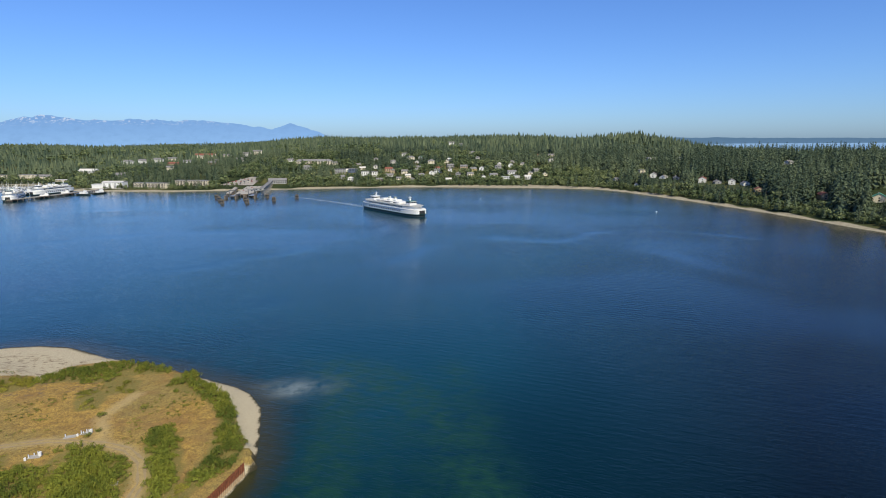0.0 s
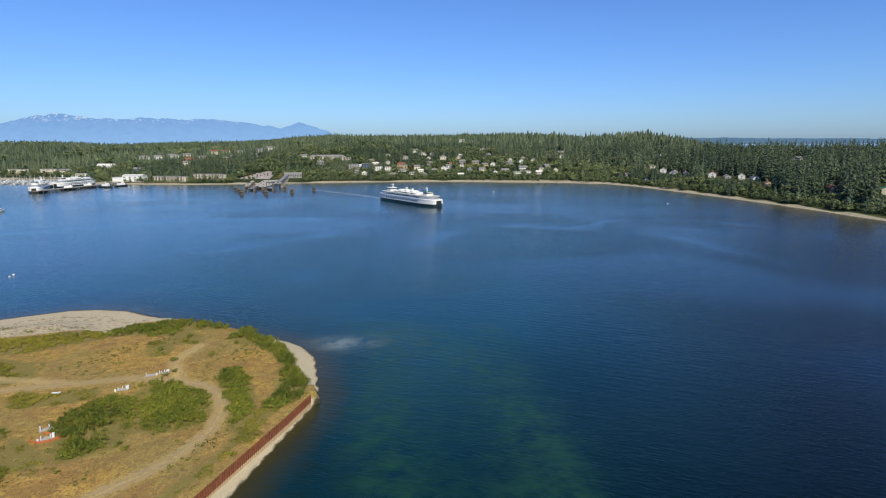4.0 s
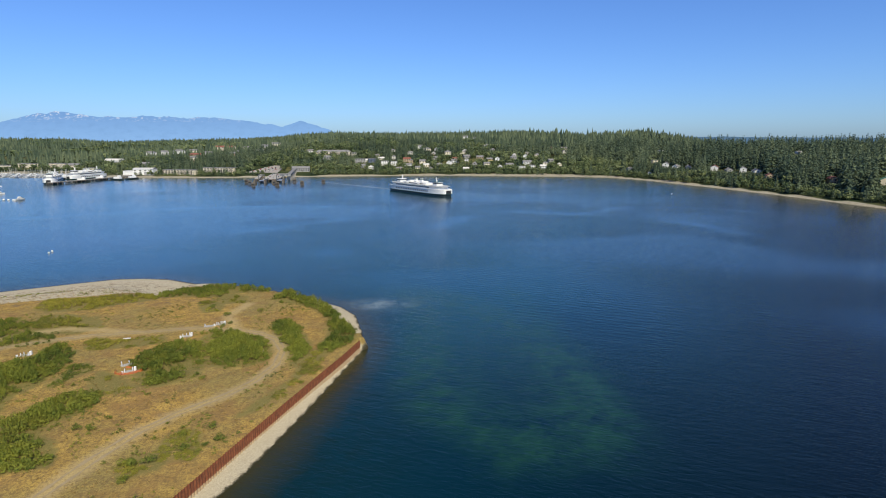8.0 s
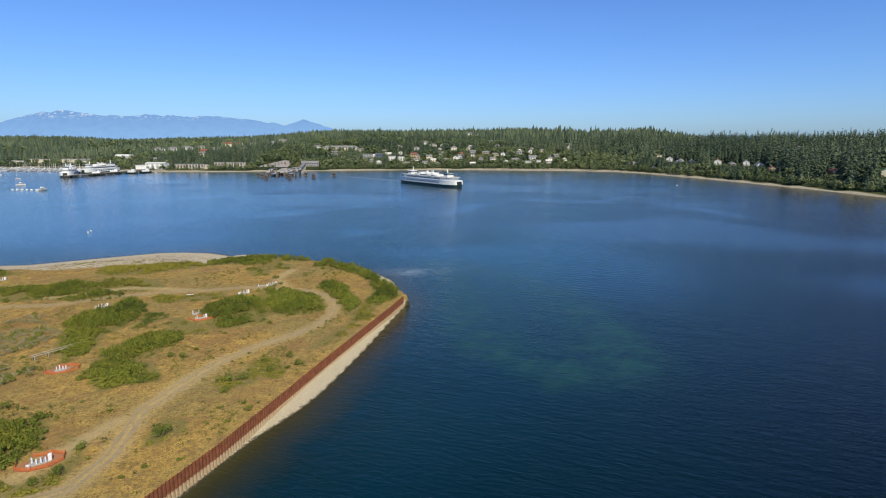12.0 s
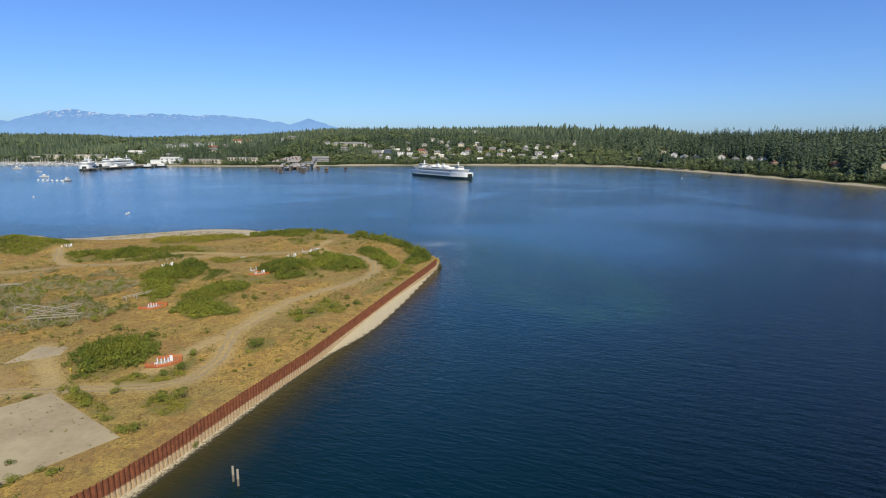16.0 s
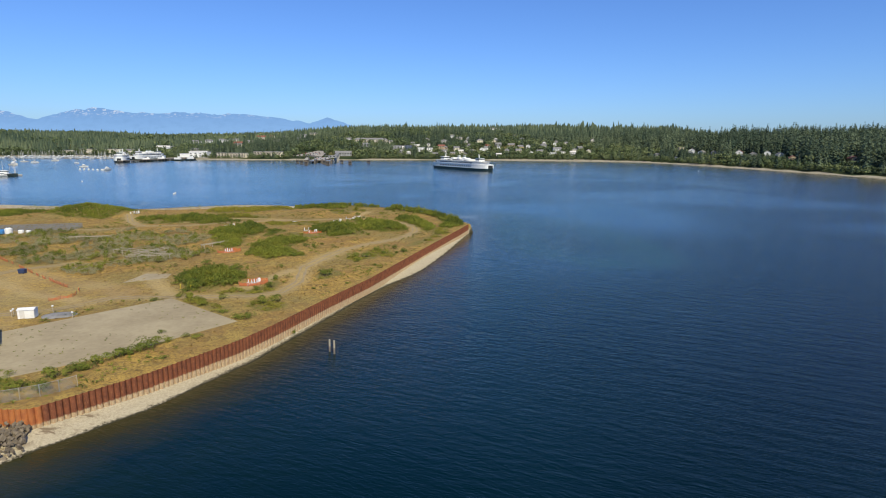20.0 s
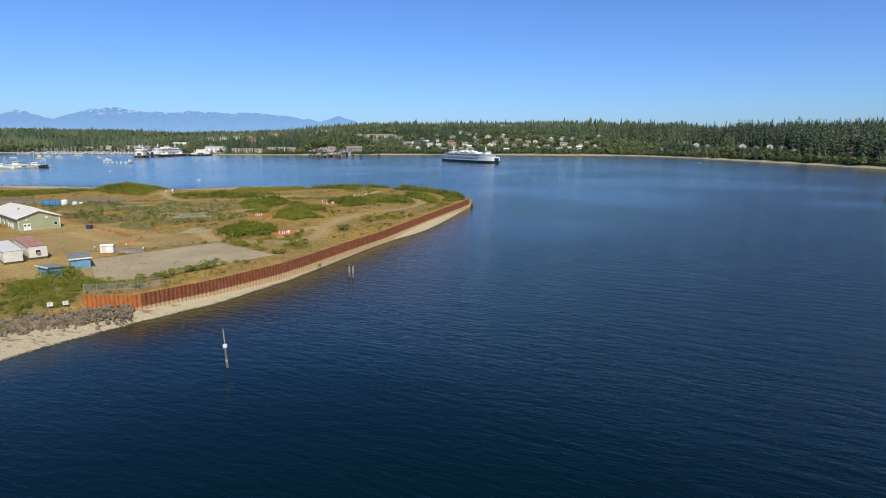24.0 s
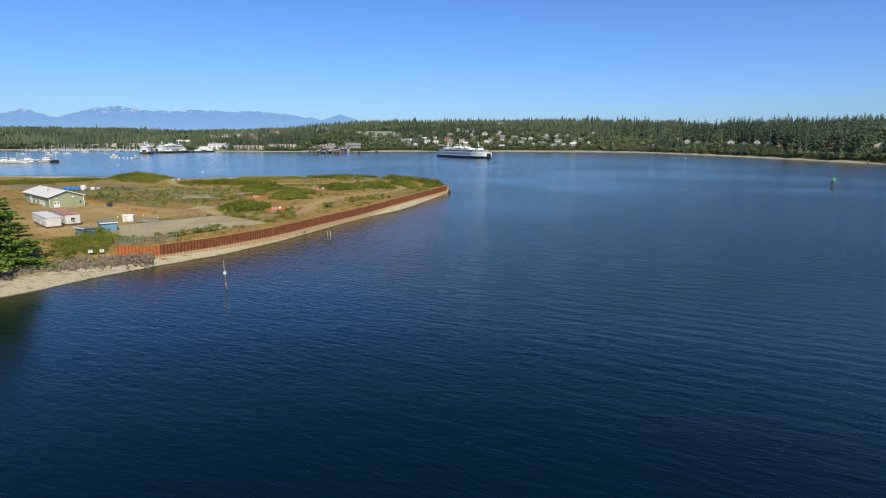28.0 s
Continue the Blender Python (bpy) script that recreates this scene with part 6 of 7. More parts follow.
def riprap():
    ob = thing("riprap", "bank of brown-grey broken riprap boulders above the beach", "rocks", kind="structure")
    rng = np.random.RandomState(6)
    shapes = []
    for k in range(7):
        bm = bmesh.new()
        for _ in range(11):
            d = Vector(rng.normal(size=3)).normalized()
            bm.verts.new(d * rng.uniform(0.8, 1.1))
        bmesh.ops.convex_hull(bm, input=bm.verts)
        for v in bm.verts:
            v.co.x *= 1.25
            v.co.z *= 0.8
        me = bpy.data.meshes.new("boulder")
        bm.to_mesh(me)
        bm.free()
        me.materials.append(M_STONE)
        shapes.append(me)
    line = [(-114, 97), (-105, 105.5), (-98, 111.5), (-92.6, 115.6), (-85, 121.2), (-78.4, 125.6), (-71.8, 129.4), (-69, 130.7)]
    pts, way = along(line, 0.2)

    def heap(p):
        """Stones piled against the foot of the wall."""
        return rng.uniform(0.1, 1.3) * max(0.0, 1 - math.hypot(p[0] + 72, p[1] - 131) / 9)

    for i in range(300):
        k = rng.randint(0, len(pts))
        u = rng.uniform(-3.0, 2.8)
        p = pts[k] + np.array([-way[k][1], way[k][0]]) * u
        r = rng.uniform(0.34, 0.78)
        z = ground(*p) + 0.12 * r + heap(p)
        o = new("boulder", shapes[rng.randint(0, 7)])
        o.matrix_basis = pose(p[0], p[1], z, rng.uniform(0, 360), rng.uniform(0, 360), rng.uniform(0, 360)) @ Matrix.Scale(r, 4)
        o.parent = ob

    # the smaller stones between and beyond, joined
    V, F, n = [], [], 0
    for i in range(2600):
        k = rng.randint(0, len(pts))
        u = rng.normal() * 1.5 - 0.2
        p = pts[k] + np.array([-way[k][1], way[k][0]]) * u
        me = shapes[rng.randint(0, 7)]
        r = rng.uniform(0.16, 0.46)
        m = pose(p[0], p[1], ground(*p) + 0.1 * r + heap(p), rng.uniform(0, 360), rng.uniform(0, 360), rng.uniform(0, 360)) @ Matrix.Scale(r, 4)
        V += [tuple(m @ v.co) for v in me.vertices]
        F += [tuple(j + n for j in q.vertices) for q in me.polygons]
        n += len(me.vertices)
    rest = link_mesh("small_stones", V, F, M_STONE, ob)
    tagged(rest, kind="stuff")


riprap()


# ================= ferries =================
def hull_outline(l, b, n=9, blunt=0.34):
    """Plan of a double-ended hull, counter-clockwise, bow at +x."""
    pts = []
    for k in range(n):
        u = k / (n - 1)
        pts.append((l / 2 - (1 - math.cos(u * math.pi / 2)) * l * 0.22, b / 2 * (blunt + (1 - blunt) * math.sin(u * math.pi / 2))))
    right = [(x, -y) for x, y in pts]
    top = [(x, y) for x, y in pts]
    left = [(-x, y) for x, y in reversed(pts)]
    left_low = [(-x, -y) for x, y in pts]
    return right[::-1] + top + left + left_low


def ferry(x, y, turn, l, b, label, stripe):
    """A double-ended car ferry: x along it, every deck a part."""
    ob = thing("car_ferry", label, "ferry", pose(x, y, 0, 0, 0, turn), group="ferries")
    base = hull_outline(l, b)
    inset = lambda k, e: [(px * (1 - e / l), py * (1 - k / b)) for px, py in base]
    part("hull", prism(bmesh.new(), inset(1.2, 3), -1.5, 2.6), M_DARK, ob, "dark green hull")
    part("rub_rail", prism(bmesh.new(), inset(-0.4, -0.4), 2.6, 3.1), stripe, ob)
    side = part("car_deck_side", prism(bmesh.new(), inset(0, 0), 3.1, 8.0), M_WHITE, ob)
    n = int(l * 0.62 / 4.2)
    port = blk(-1.1, 1.1, -0.06, 0.06, -0.75, 0.75, bevel=0.3).copy()
    me = bpy.data.meshes.new("car_deck_opening")
    port.to_mesh(me)
    port.free()
    me.materials.append(M_GLASS)
    for sg in (-1, 1):
        for k in range(n):
            o = new("car_deck_opening", me)
            o.parent = side
            o.location = ((k - (n - 1) / 2) * 4.2, sg * b / 2, 5.6)
    # shade inside each open deck end, put in as a closed black block
    for sg in (-1, 1):
        m = part("car_deck_mouth", blk(-0.5, 0.35, -b * 0.155, b * 0.155, 3.3, 7.2, bevel=0.3), M_BLACK, ob, "black block for the shade in the open car deck end")
        m.location = (sg * l / 2, 0, 0)
        part("end_rail", blk(sg * l / 2 - 0.3 + 0.6 * (sg > 0), sg * l / 2 + 0.3 + 0.6 * (sg > 0) - 0.5, -b * 0.17, b * 0.17, 3.0, 3.9), M_DARK, ob)
    part("passenger_deck_floor", prism(bmesh.new(), inset(-0.8, 2), 8.0, 8.35), M_WHITE, ob)
    cab = part("passenger_cabin", prism(bmesh.new(), inset(2.6, l * 0.13), 8.35, 11.6), M_WHITE, ob)
    nw = int(l * 0.72 / 2.4)
    wm = bpy.data.meshes.new("cabin_window")
    wb = blk(-0.85, 0.85, -0.05, 0.05, -0.65, 0.65, bevel=0.12)
    wb.to_mesh(wm)
    wb.free()
    wm.materials.append(M_GLASS)
    for sg in (-1, 1):
        for k in range(nw):
            xx = (k - (nw - 1) / 2) * 2.4
            if abs(xx) < l * 0.30:
                o = new("cabin_window", wm)
                o.parent = cab
                o.location = (xx, sg * (b / 2 - 1.3), 10.1)
    part("sun_deck", prism(bmesh.new(), inset(0.6, l * 0.08), 11.6, 12.0), M_DECK, ob, "grey sun deck")
    for sg in (-1, 1):
        rail = bmesh.new()
        box(rail, -l * 0.28, l * 0.28, sg * (b / 2 - 0.6) - 0.05, sg * (b / 2 - 0.6) + 0.05, 12.9, 13.05)
        for k in range(18):
            xx = -l * 0.28 + k * l * 0.56 / 17
            box(rail, xx - 0.06, xx + 0.06, sg * (b / 2 - 0.6) - 0.06, sg * (b / 2 - 0.6) + 0.06, 12.0, 12.9)
        part("deck_rail", rail, M_WHITE, ob)
    house = part("upper_house", blk(-l * 0.21, l * 0.21, -b * 0.30, b * 0.30, 12.0, 14.3, bevel=0.3), M_WHITE, ob)
    for sg in (-1, 1):
        part("window_band", blk(-l * 0.19, l * 0.19, sg * b * 0.30 - 0.04, sg * b * 0.30 + 0.04, 12.8, 13.7), M_GLASS, house)
    for k in (-0.13, -0.02, 0.09):
        part("engine_casing", blk(l * k - 3.4, l * k + 3.4, -b * 0.19, b * 0.19, 14.3, 16.1, bevel=0.35), M_WHITE, ob)
    for k in (-0.05, 0.05):
        f = part("funnel", blk(l * k - 2.0, l * k + 2.0, -1.6, 1.6, 16.1, 19.0, taper=0.35), M_WHITE, ob)
        part("funnel_band", blk(l * k - 1.85, l * k + 1.85, -1.45, 1.45, 17.6, 18.5, taper=0.08), stripe, f)
        part("exhaust", rod((l * k, 0, 19.0), (l * k, 0, 19.8), 0.5, 0.45, 8), M_BLACK, f)
    for sg in (-1, 1):
        px = sg * l * 0.325
        w = part("pilothouse", prism(bmesh.new(), [(px - 4, -b * 0.2), (px + 4, -b * 0.2), (px + 4.6, 0), (px + 4, b * 0.2), (px - 4, b * 0.2), (px - 4.6, 0)], 12.0, 16.6), M_WHITE, ob)
        part("bridge_window_band", prism(bmesh.new(), [(px - 4.08, -b * 0.205), (px + 4.08, -b * 0.205), (px + 4.7, 0), (px + 4.08, b * 0.205), (px - 4.08, b * 0.205), (px - 4.7, 0)], 14.7, 15.9), M_GLASS, w)
        part("roof", blk(px - 4.6, px + 4.6, -b * 0.22, b * 0.22, 16.6, 16.9, bevel=0.08), stripe if sg > 0 else M_WHITE, w)
        part("mast", rod((px - sg * 2, 0, 16.9), (px - sg * 2.6, 0, 22.6), 0.85, 0.3, 8), M_WHITE, ob)
        part("yard", rod((px - sg * 2.4, -2.4, 20.6), (px - sg * 2.4, 2.4, 20.6), 0.16, n=6), M_WHITE, ob)
        part("radar", blk(px - sg * 2 - 0.3, px - sg * 2 + 0.3, -1.4, 1.4, 18.4, 18.8, bevel=0.08), M_WHITE, ob)
    for sx in (-0.2, -0.1, 0.1, 0.2):
        for sg in (-1, 1):
            part("lifeboat", blk(l * sx - 2.6, l * sx + 2.6, sg * b * 0.40 - 0.9, sg * b * 0.40 + 0.9, 12.2, 13.6, bevel=0.4), M_WHITE, ob)
    return ob


TURN = math.degrees(math.atan2(-0.83, 0.56))
ferry(30, 873, TURN, 128, 25, "white and dark green car ferry under way in the harbour", M_GREEN)
ferry(-562, 1078, -68, 78, 20, "white car ferry moored bow-out at the yard pier", M_GREEN)
ferry(-560, 1172, 78, 85, 19, "white car ferry moored along the yard pier", M_GREEN)


def wake():
    """Foam trail behind the moving ferry, a low uneven ribbon."""
    a, b = Vector((-7, 926, 0)), Vector((-120, 1075, 0))
    n, V, F = 40, [], []
    side = (b - a).normalized().cross(Vector((0, 0, 1)))
    rng = np.random.RandomState(1)
    for k in range(n):
        u = k / (n - 1)
        c = a.lerp(b, u) + Vector((-18 * u * u, 8 * u * u, 0))
        w = 4.5 + 2.0 * rng.rand() - 3.2 * u
        V += [tuple(c + side * w) + tuple(), tuple(c - side * w)]
    V = [(x, y, 0.05) for x, y, z in V]
    F = [(2 * k, 2 * k + 1, 2 * k + 3, 2 * k + 2) for k in range(n - 1)]
    tagged(link_mesh("wake", V, F, M_WAKE), "thin pale foam trail behind the ferry", "wake", kind="stuff")


def make_wake_mat():
    k = Mat("wake_water", 0.3)
    n = k.noise(0.35, 4, 0.75)
    k.colour((0.62, 0.72, 0.76))
    k.put("Alpha", k.math("MULTIPLY", k.ramp(n, 0.40, 0.64), 0.6))
    return k.m


M_WAKE = make_wake_mat()
wake()


# ================= yard pier and ferry terminal =================
def pier(name, label, line, width, top, step):
    ob = thing(name, label, "pier", kind="structure")
    pts, way = along(line, step)
    for i in range(len(pts) - 1):
        a, b = Vector((*pts[i], 0)), Vector((*pts[i + 1], 0))
        w = (b - a).normalized()
        s = Vector((-w.y, w.x, 0)) * width / 2
        part("deck_bay", prism(bmesh.new(), [(v.x, v.y) for v in (a - s, b - s, b + s, a + s)], top - 0.5, top), M_CONCRETE, ob)
        part("pile_cap", prism(bmesh.new(), [(v.x, v.y) for v in (a - s - w * 0.5, a - s + w * 0.5, a + s + w * 0.5, a + s - w * 0.5)], top - 1.3, top - 0.5), M_TIMBER, ob)
        for k in (-0.95, -0.3, 0.3, 0.95):
            c = a + s * k
            part("pile", rod((c.x, c.y, -3), (c.x, c.y, top - 1.3), 0.45, n=6), M_TIMBER, ob)
        part("kerb", prism(bmesh.new(), [(v.x, v.y) for v in (a - s, b - s, b - s * 0.96, a - s * 0.96)], top, top + 0.5), M_TIMBER, ob)
    return ob


pier("yard_pier", "long concrete pier on dark timber piles", [(-545, 1040), (-520, 1130), (-500, 1245)], 12, 3.6, 9)
pier("terminal_trestle", "wide ferry trestle on dark timber piles", [(-214, 1085), (-238, 1258)], 28, 4.6, 9)
pier("side_trestle", "narrow trestle on timber piles beside the terminal", [(-243, 1105), (-268, 1240)], 8, 4.2, 9)


def dolphin(x, y, n):
    ob = thing("mooring_dolphin", "cluster of dark timber fender piles in the water", "dolphin", pose(x, y, 0), group="mooring dolphins")
    rng = np.random.RandomState(int(abs(x)))
    for k in range(n):
        a = math.tau * k / n
        r = 3.2 if k % 2 else 1.9
        part("pile", rod((r * math.cos(a), r * math.sin(a) * 0.7, -3), (r * 0.7 * math.cos(a), r * 0.5 * math.sin(a), 6.0 + rng.uniform(-0.8, 0.8)), 0.42, 0.38, 7), M_TIMBER, ob)
    part("platform", blk(-2.6, 2.6, -1.7, 1.7, 4.4, 4.8), M_TIMBER, ob)
    part("fender", blk(-2.2, 2.2, -2.1, -1.9, 2.4, 4.0), M_BLACK, ob)


for x, y, n in ((-218, 990, 12), (-183, 992, 12), (-150, 1015, 12), (-123, 1052, 10), (-234, 1030, 8), (-196, 1032, 8), (-205, 1060, 9), (-172, 1068, 9), (-248, 1060, 8), (-228, 1075, 8)):
    dolphin(x, y, n)


def transfer_span(x, y):
    ob = thing("transfer_span", "steel vehicle ramp with hoisting towers", "ramp", pose(x, y, 0), group="vehicle ramps")
    part("ramp_deck", blk(-4, 4, -26, 0, 3.2, 4.2), M_STEEL, ob)
    for sx in (-5, 5):
        part("tower", blk(sx - 0.5, sx + 0.5, -24, -23, -2, 13), M_DARKSTEEL, ob)
        part("truss", blk(sx - 0.25, sx + 0.25, -26, 0, 4.2, 6.0), M_DARKSTEEL, ob)
        part("wing_wall", blk(sx - 1.2 + (3 if sx > 0 else -3), sx + 1.2 + (3 if sx > 0 else -3), -38, -26, -2, 5.4), M_TIMBER, ob)
    part("head_beam", blk(-5.5, 5.5, -24.2, -22.8, 12.0, 13.2), M_DARKSTEEL, ob)


M_DARKSTEEL = plain("dark_steel", (0.16, 0.17, 0.17), (0.10, 0.10, 0.10), 0.6, 0.3)
transfer_span(-224, 1086)
transfer_span(-196, 1090)


def walkway(a, b, za, zb, w, label):
    """A roofed overhead walkway on bents."""
    a, b = Vector((*a, za)), Vector((*b, zb))
    ob = thing("overhead_walkway", label, "walkway")
    u = (b - a)
    s = Vector((-u.y, u.x, 0)).normalized() * w / 2
    h = Vector((0, 0, 3.2))
    bm = bmesh.new()
    lo = [bm.verts.new(v) for v in (a - s, b - s, b + s, a + s)]
    hi = [bm.verts.new(v + h) for v in (a - s, b - s, b + s, a + s)]
    bm.faces.new(lo[::-1])
    bm.faces.new(hi)
    for i in range(4):
        bm.faces.new((lo[i], lo[(i + 1) % 4], hi[(i + 1) % 4], hi[i]))
    body = part("enclosure", bm, M_GREY, ob)
    for sg in (-1, 1):
        bm = bmesh.new()
        p, q, r0, r1 = a + s * 1.15 * sg + h * 0.98, b + s * 1.15 * sg + h * 0.98, a + h * 1.35, b + h * 1.35
        vs = [bm.verts.new(v) for v in (p, q, r1, r0)]
        ws = [bm.verts.new(v + Vector((0, 0, 0.2))) for v in (p, q, r1, r0)]
        bm.faces.new(vs)
        bm.faces.new(ws[::-1])
        for i in range(4):
            bm.faces.new((vs[i], ws[i], ws[(i + 1) % 4], vs[(i + 1) % 4]))
        part("roof_slope", bm, M_ROOFGREY, ob)
    n = int(u.length / 5)
    for k in range(n):
        c = a.lerp(b, (k + 0.5) / n)
        for sg in (-1, 1):
            d = c + s * sg * 1.01 + Vector((0, 0, 1.9))
            w_ = part("window", blk(-1.5, 1.5, -0.06, 0.06, -0.6, 0.6), M_GLASS, body)
            w_.matrix_basis = Matrix.Translation(d) @ Matrix.Rotation(math.atan2(u.y, u.x), 4, "Z")
        if k % 3 == 1:
            for sg in (-0.8, 0.8):
                e = c + s * sg
                part("column", rod((e.x, e.y, -2), (e.x, e.y, c.z), 0.5, n=8), M_CONCRETE, ob)
    return ob


walkway((-208, 1256), (-190, 1110), 11, 8, 6, "long grey roofed overhead walkway to the ferry")
walkway((-190, 1110), (-202, 1104), 8, 8, 6, "short grey boarding bridge at the slip")


def big_house(name, x, y, turn, l, w, storeys, wall, roof, kind, label, category="building", group="", balconies=False, step=3.3):
    """A building of several storeys with its own windows, roof and door; the front faces -y."""
    z = land_at(x, y)
    ob = thing(name, label, category, pose(x, y, z, 0, 0, turn), group=group)
    h = 2.9 * storeys
    rise = 0
    if kind == "gable":
        rise = w * 0.28
        part("wall_shell", gable_walls(bmesh.new(), -l / 2, l / 2, -w / 2, w / 2, -3, h, rise), wall, ob)
        part("roof", gable(bmesh.new(), -l / 2, l / 2, -w / 2, w / 2, h + 0.02, rise, 0.25, 0.5), roof, ob)
    elif kind == "hip":
        part("wall_shell", blk(-l / 2, l / 2, -w / 2, w / 2, -3, h), wall, ob)
        bm = bmesh.new()
        e = [bm.verts.new(v) for v in ((-l / 2 - 0.5, -w / 2 - 0.5, h), (l / 2 + 0.5, -w / 2 - 0.5, h), (l / 2 + 0.5, w / 2 + 0.5, h), (-l / 2 - 0.5, w / 2 + 0.5, h))]
        k = max(l / 2 - w / 2, 0.2)
        r = [bm.verts.new(v) for v in ((-k, 0, h + w * 0.3), (k, 0, h + w * 0.3))]
        for f in ((e[0], e[1], r[1], r[0]), (e[1], e[2], r[1]), (e[2], e[3], r[0], r[1]), (e[3], e[0], r[0]), (e[3], e[2], e[1], e[0])):
            bm.faces.new(f)
        part("roof", bm, roof, ob)
    else:
        part("wall_shell", blk(-l / 2, l / 2, -w / 2, w / 2, -3, h), wall, ob)
        part("roof", blk(-l / 2 - 0.4, l / 2 + 0.4, -w / 2 - 0.4, w / 2 + 0.4, h, h + 0.5, bevel=0.05), roof, ob)
    n = max(2, int(l / step))
    for s in range(storeys):
        for k in range(n):
            xx = (k - (n - 1) / 2) * l / n
            win = new("window", WIN_MESH)
            win.parent = ob
            win.matrix_basis = Matrix.Translation((xx, -w / 2 - 0.01, 2.9 * s + 1.6))
            if balconies and k % 2 == 0:
                part("balcony", BALCONY(xx, -w / 2, 2.9 * s + 0.25), M_DARKWOOD, ob)
        for sg in (-1, 1):
            win = new("window", WIN_MESH)
            win.parent = ob
            win.matrix_basis = pose(sg * (l / 2 + 0.01), 0, 2.9 * s + 1.6, 0, 0, 90 * sg)
    part("door", blk(l * 0.1 - 0.6, l * 0.1 + 0.6, -w / 2 - 0.08, -w / 2 - 0.02, -0.3, 2.1), M_DARKWOOD, ob)
    if kind != "flat" and l < 30:
        part("chimney", blk(l * 0.22 - 0.5, l * 0.22 + 0.5, 0.6, 1.6, h + rise * 0.5, h + rise + 1.2), M_CONCRETE, ob)
    return ob


def BALCONY(x, y, z):
    bm = box(bmesh.new(), x - 1.5, x + 1.5, y - 1.4, y, z - 0.15, z)
    box(bm, x - 1.5, x + 1.5, y - 1.4, y - 1.3, z, z + 1.0)
    return bm


def window_mesh():
    bm = bmesh.new()
    box(bm, -0.85, 0.85, -0.05, 0.02, -0.75, 0.75)
    me = bpy.data.meshes.new("window")
    bm.to_mesh(me)
    bm.free()
    me.materials.append(M_GLASS)
    return me


WIN_MESH = window_mesh()
big_house("waterfront_apartments", *APARTMENTS[0], M_CREAM, M_ROOFGREY, "flat", "cream three-storey waterfront apartments with dark balconies", "apartments", "waterfront apartments", True)
big_house("waterfront_apartments", *APARTMENTS[1], M_CREAM, M_ROOFGREY, "flat", "cream waterfront apartments stepping up the bank", "apartments", "waterfront apartments", True)
big_house("hillside_hotel", *HOTEL, M_CREAM, M_ROOFGREY, "hip", "long cream building with pale roof among trees", "building", balconies=True)
big_house("terminal_building", -200, 1272, 4, 34, 14, 2, M_GREY, M_ROOFGREY, "gable", "grey gabled ferry terminal building", "terminal")


def yard_shed():
    z = max(land_at(-492, 1240), 3.6)
    ob = thing("boat_yard_shed", "large white stepped shed at the ferry yard", "shed", pose(-503, 1248, 3.4, 0, 0, -4))
    part("platform", blk(-32, 32, -14, 12, -5, 0), M_CONCRETE, ob)
    a = part("main_hall", blk(-8, 30, -9, 9, 0, 11), M_WHITE, ob)
    part("main_roof", gable(bmesh.new(), -8, 30, -9, 9, 11, 1.8, 0.3, 0.6), M_ROOFPALE, ob)
    part("low_hall", blk(-28, -8, -8, 8, 0, 7), M_WHITE, ob)
    part("low_roof", blk(-28.5, -7.8, -8.5, 8.5, 7, 7.4), M_ROOFPALE, ob)
    for x in (-4, 6, 16, 26):
        part("hall_door", blk(x - 2.5, x + 2.5, -9.1, -9.0, 0.05, 5.5), M_GREY, a)
        part("window", blk(x - 2, x + 2, -9.08, -9.0, 7.2, 8.6), M_GLASS, a)


yard_shed()


def holding_lot():
    """Asphalt slope behind the terminal, with parked cars."""
    V, F, nx, ny = [], [], 16, 24
    for j in range(ny):
        for i in range(nx):
            x, y = -304 + i * 4.2 * (1 - 0.026 * j) + 1.6 * j, 1246 + j * 4
            V.append((x, y, max(land_at(x, y) + 0.9, 4.4)))
    F = [(j * nx + i, j * nx + i + 1, (j + 1) * nx + i + 1, (j + 1) * nx + i) for j in range(ny - 1) for i in range(nx - 1)]
    tagged(link_mesh("holding_lot", V, F, M_LOT), "sloping grey vehicle holding lot at the terminal", "road", kind="structure")


M_LOT = plain("lot_asphalt", (0.34, 0.31, 0.27), (0.26, 0.24, 0.21), 0.9, scale=0.1)
holding_lot()


def car(x, y, z, turn, paint, label):
    ob = thing("car", label, "car", pose(x, y, z, 0, 0, turn), group="cars at the terminal")
    part("body", blk(-2.2, 2.2, -0.9, 0.9, 0.35, 0.95, bevel=0.12), paint, ob)
    part("cabin", blk(-1.3, 1.0, -0.8, 0.8, 0.95, 1.5, taper=0.2), M_GLASS, ob)
    for wx in (-1.35, 1.35):
        for s in (-0.9, 0.9):
            part("wheel", rod((wx, s - 0.1, 0.33), (wx, s + 0.1, 0.33), 0.33, n=8), M_BLACK, ob)
    return ob


def park_cars():
    kinds = [(M_WHITE, "white parked car on asphalt"), (M_GREY, "grey parked car on asphalt"), (M_NAVY, "dark blue parked car on asphalt"), (M_RED, "red parked car on asphalt")]
    bases, rng = {}, np.random.RandomState(12)
    for i in range(28):
        x, y = -296 + (i % 6) * 7.5 + 4 * (i // 6) + rng.uniform(-1, 1), 1254 + (i // 6) * 13 + rng.uniform(-2, 2)
        z = max(land_at(x, y) + 0.9, 4.4) + 0.02
        k = rng.randint(0, 4)
        if k in bases:
            copy_thing(bases[k], pose(x, y, z, 0, 0, 88))
        else:
            bases[k] = car(x, y, z, 88, *kinds[k])
    for i in range(10):
        copy_thing(bases[i % 4] if i % 4 in bases else bases[0], pose(-226 + (i % 3) * 8 - i * 1.8, 1110 + i * 13, 4.62, 0, 0, 98))


park_cars()


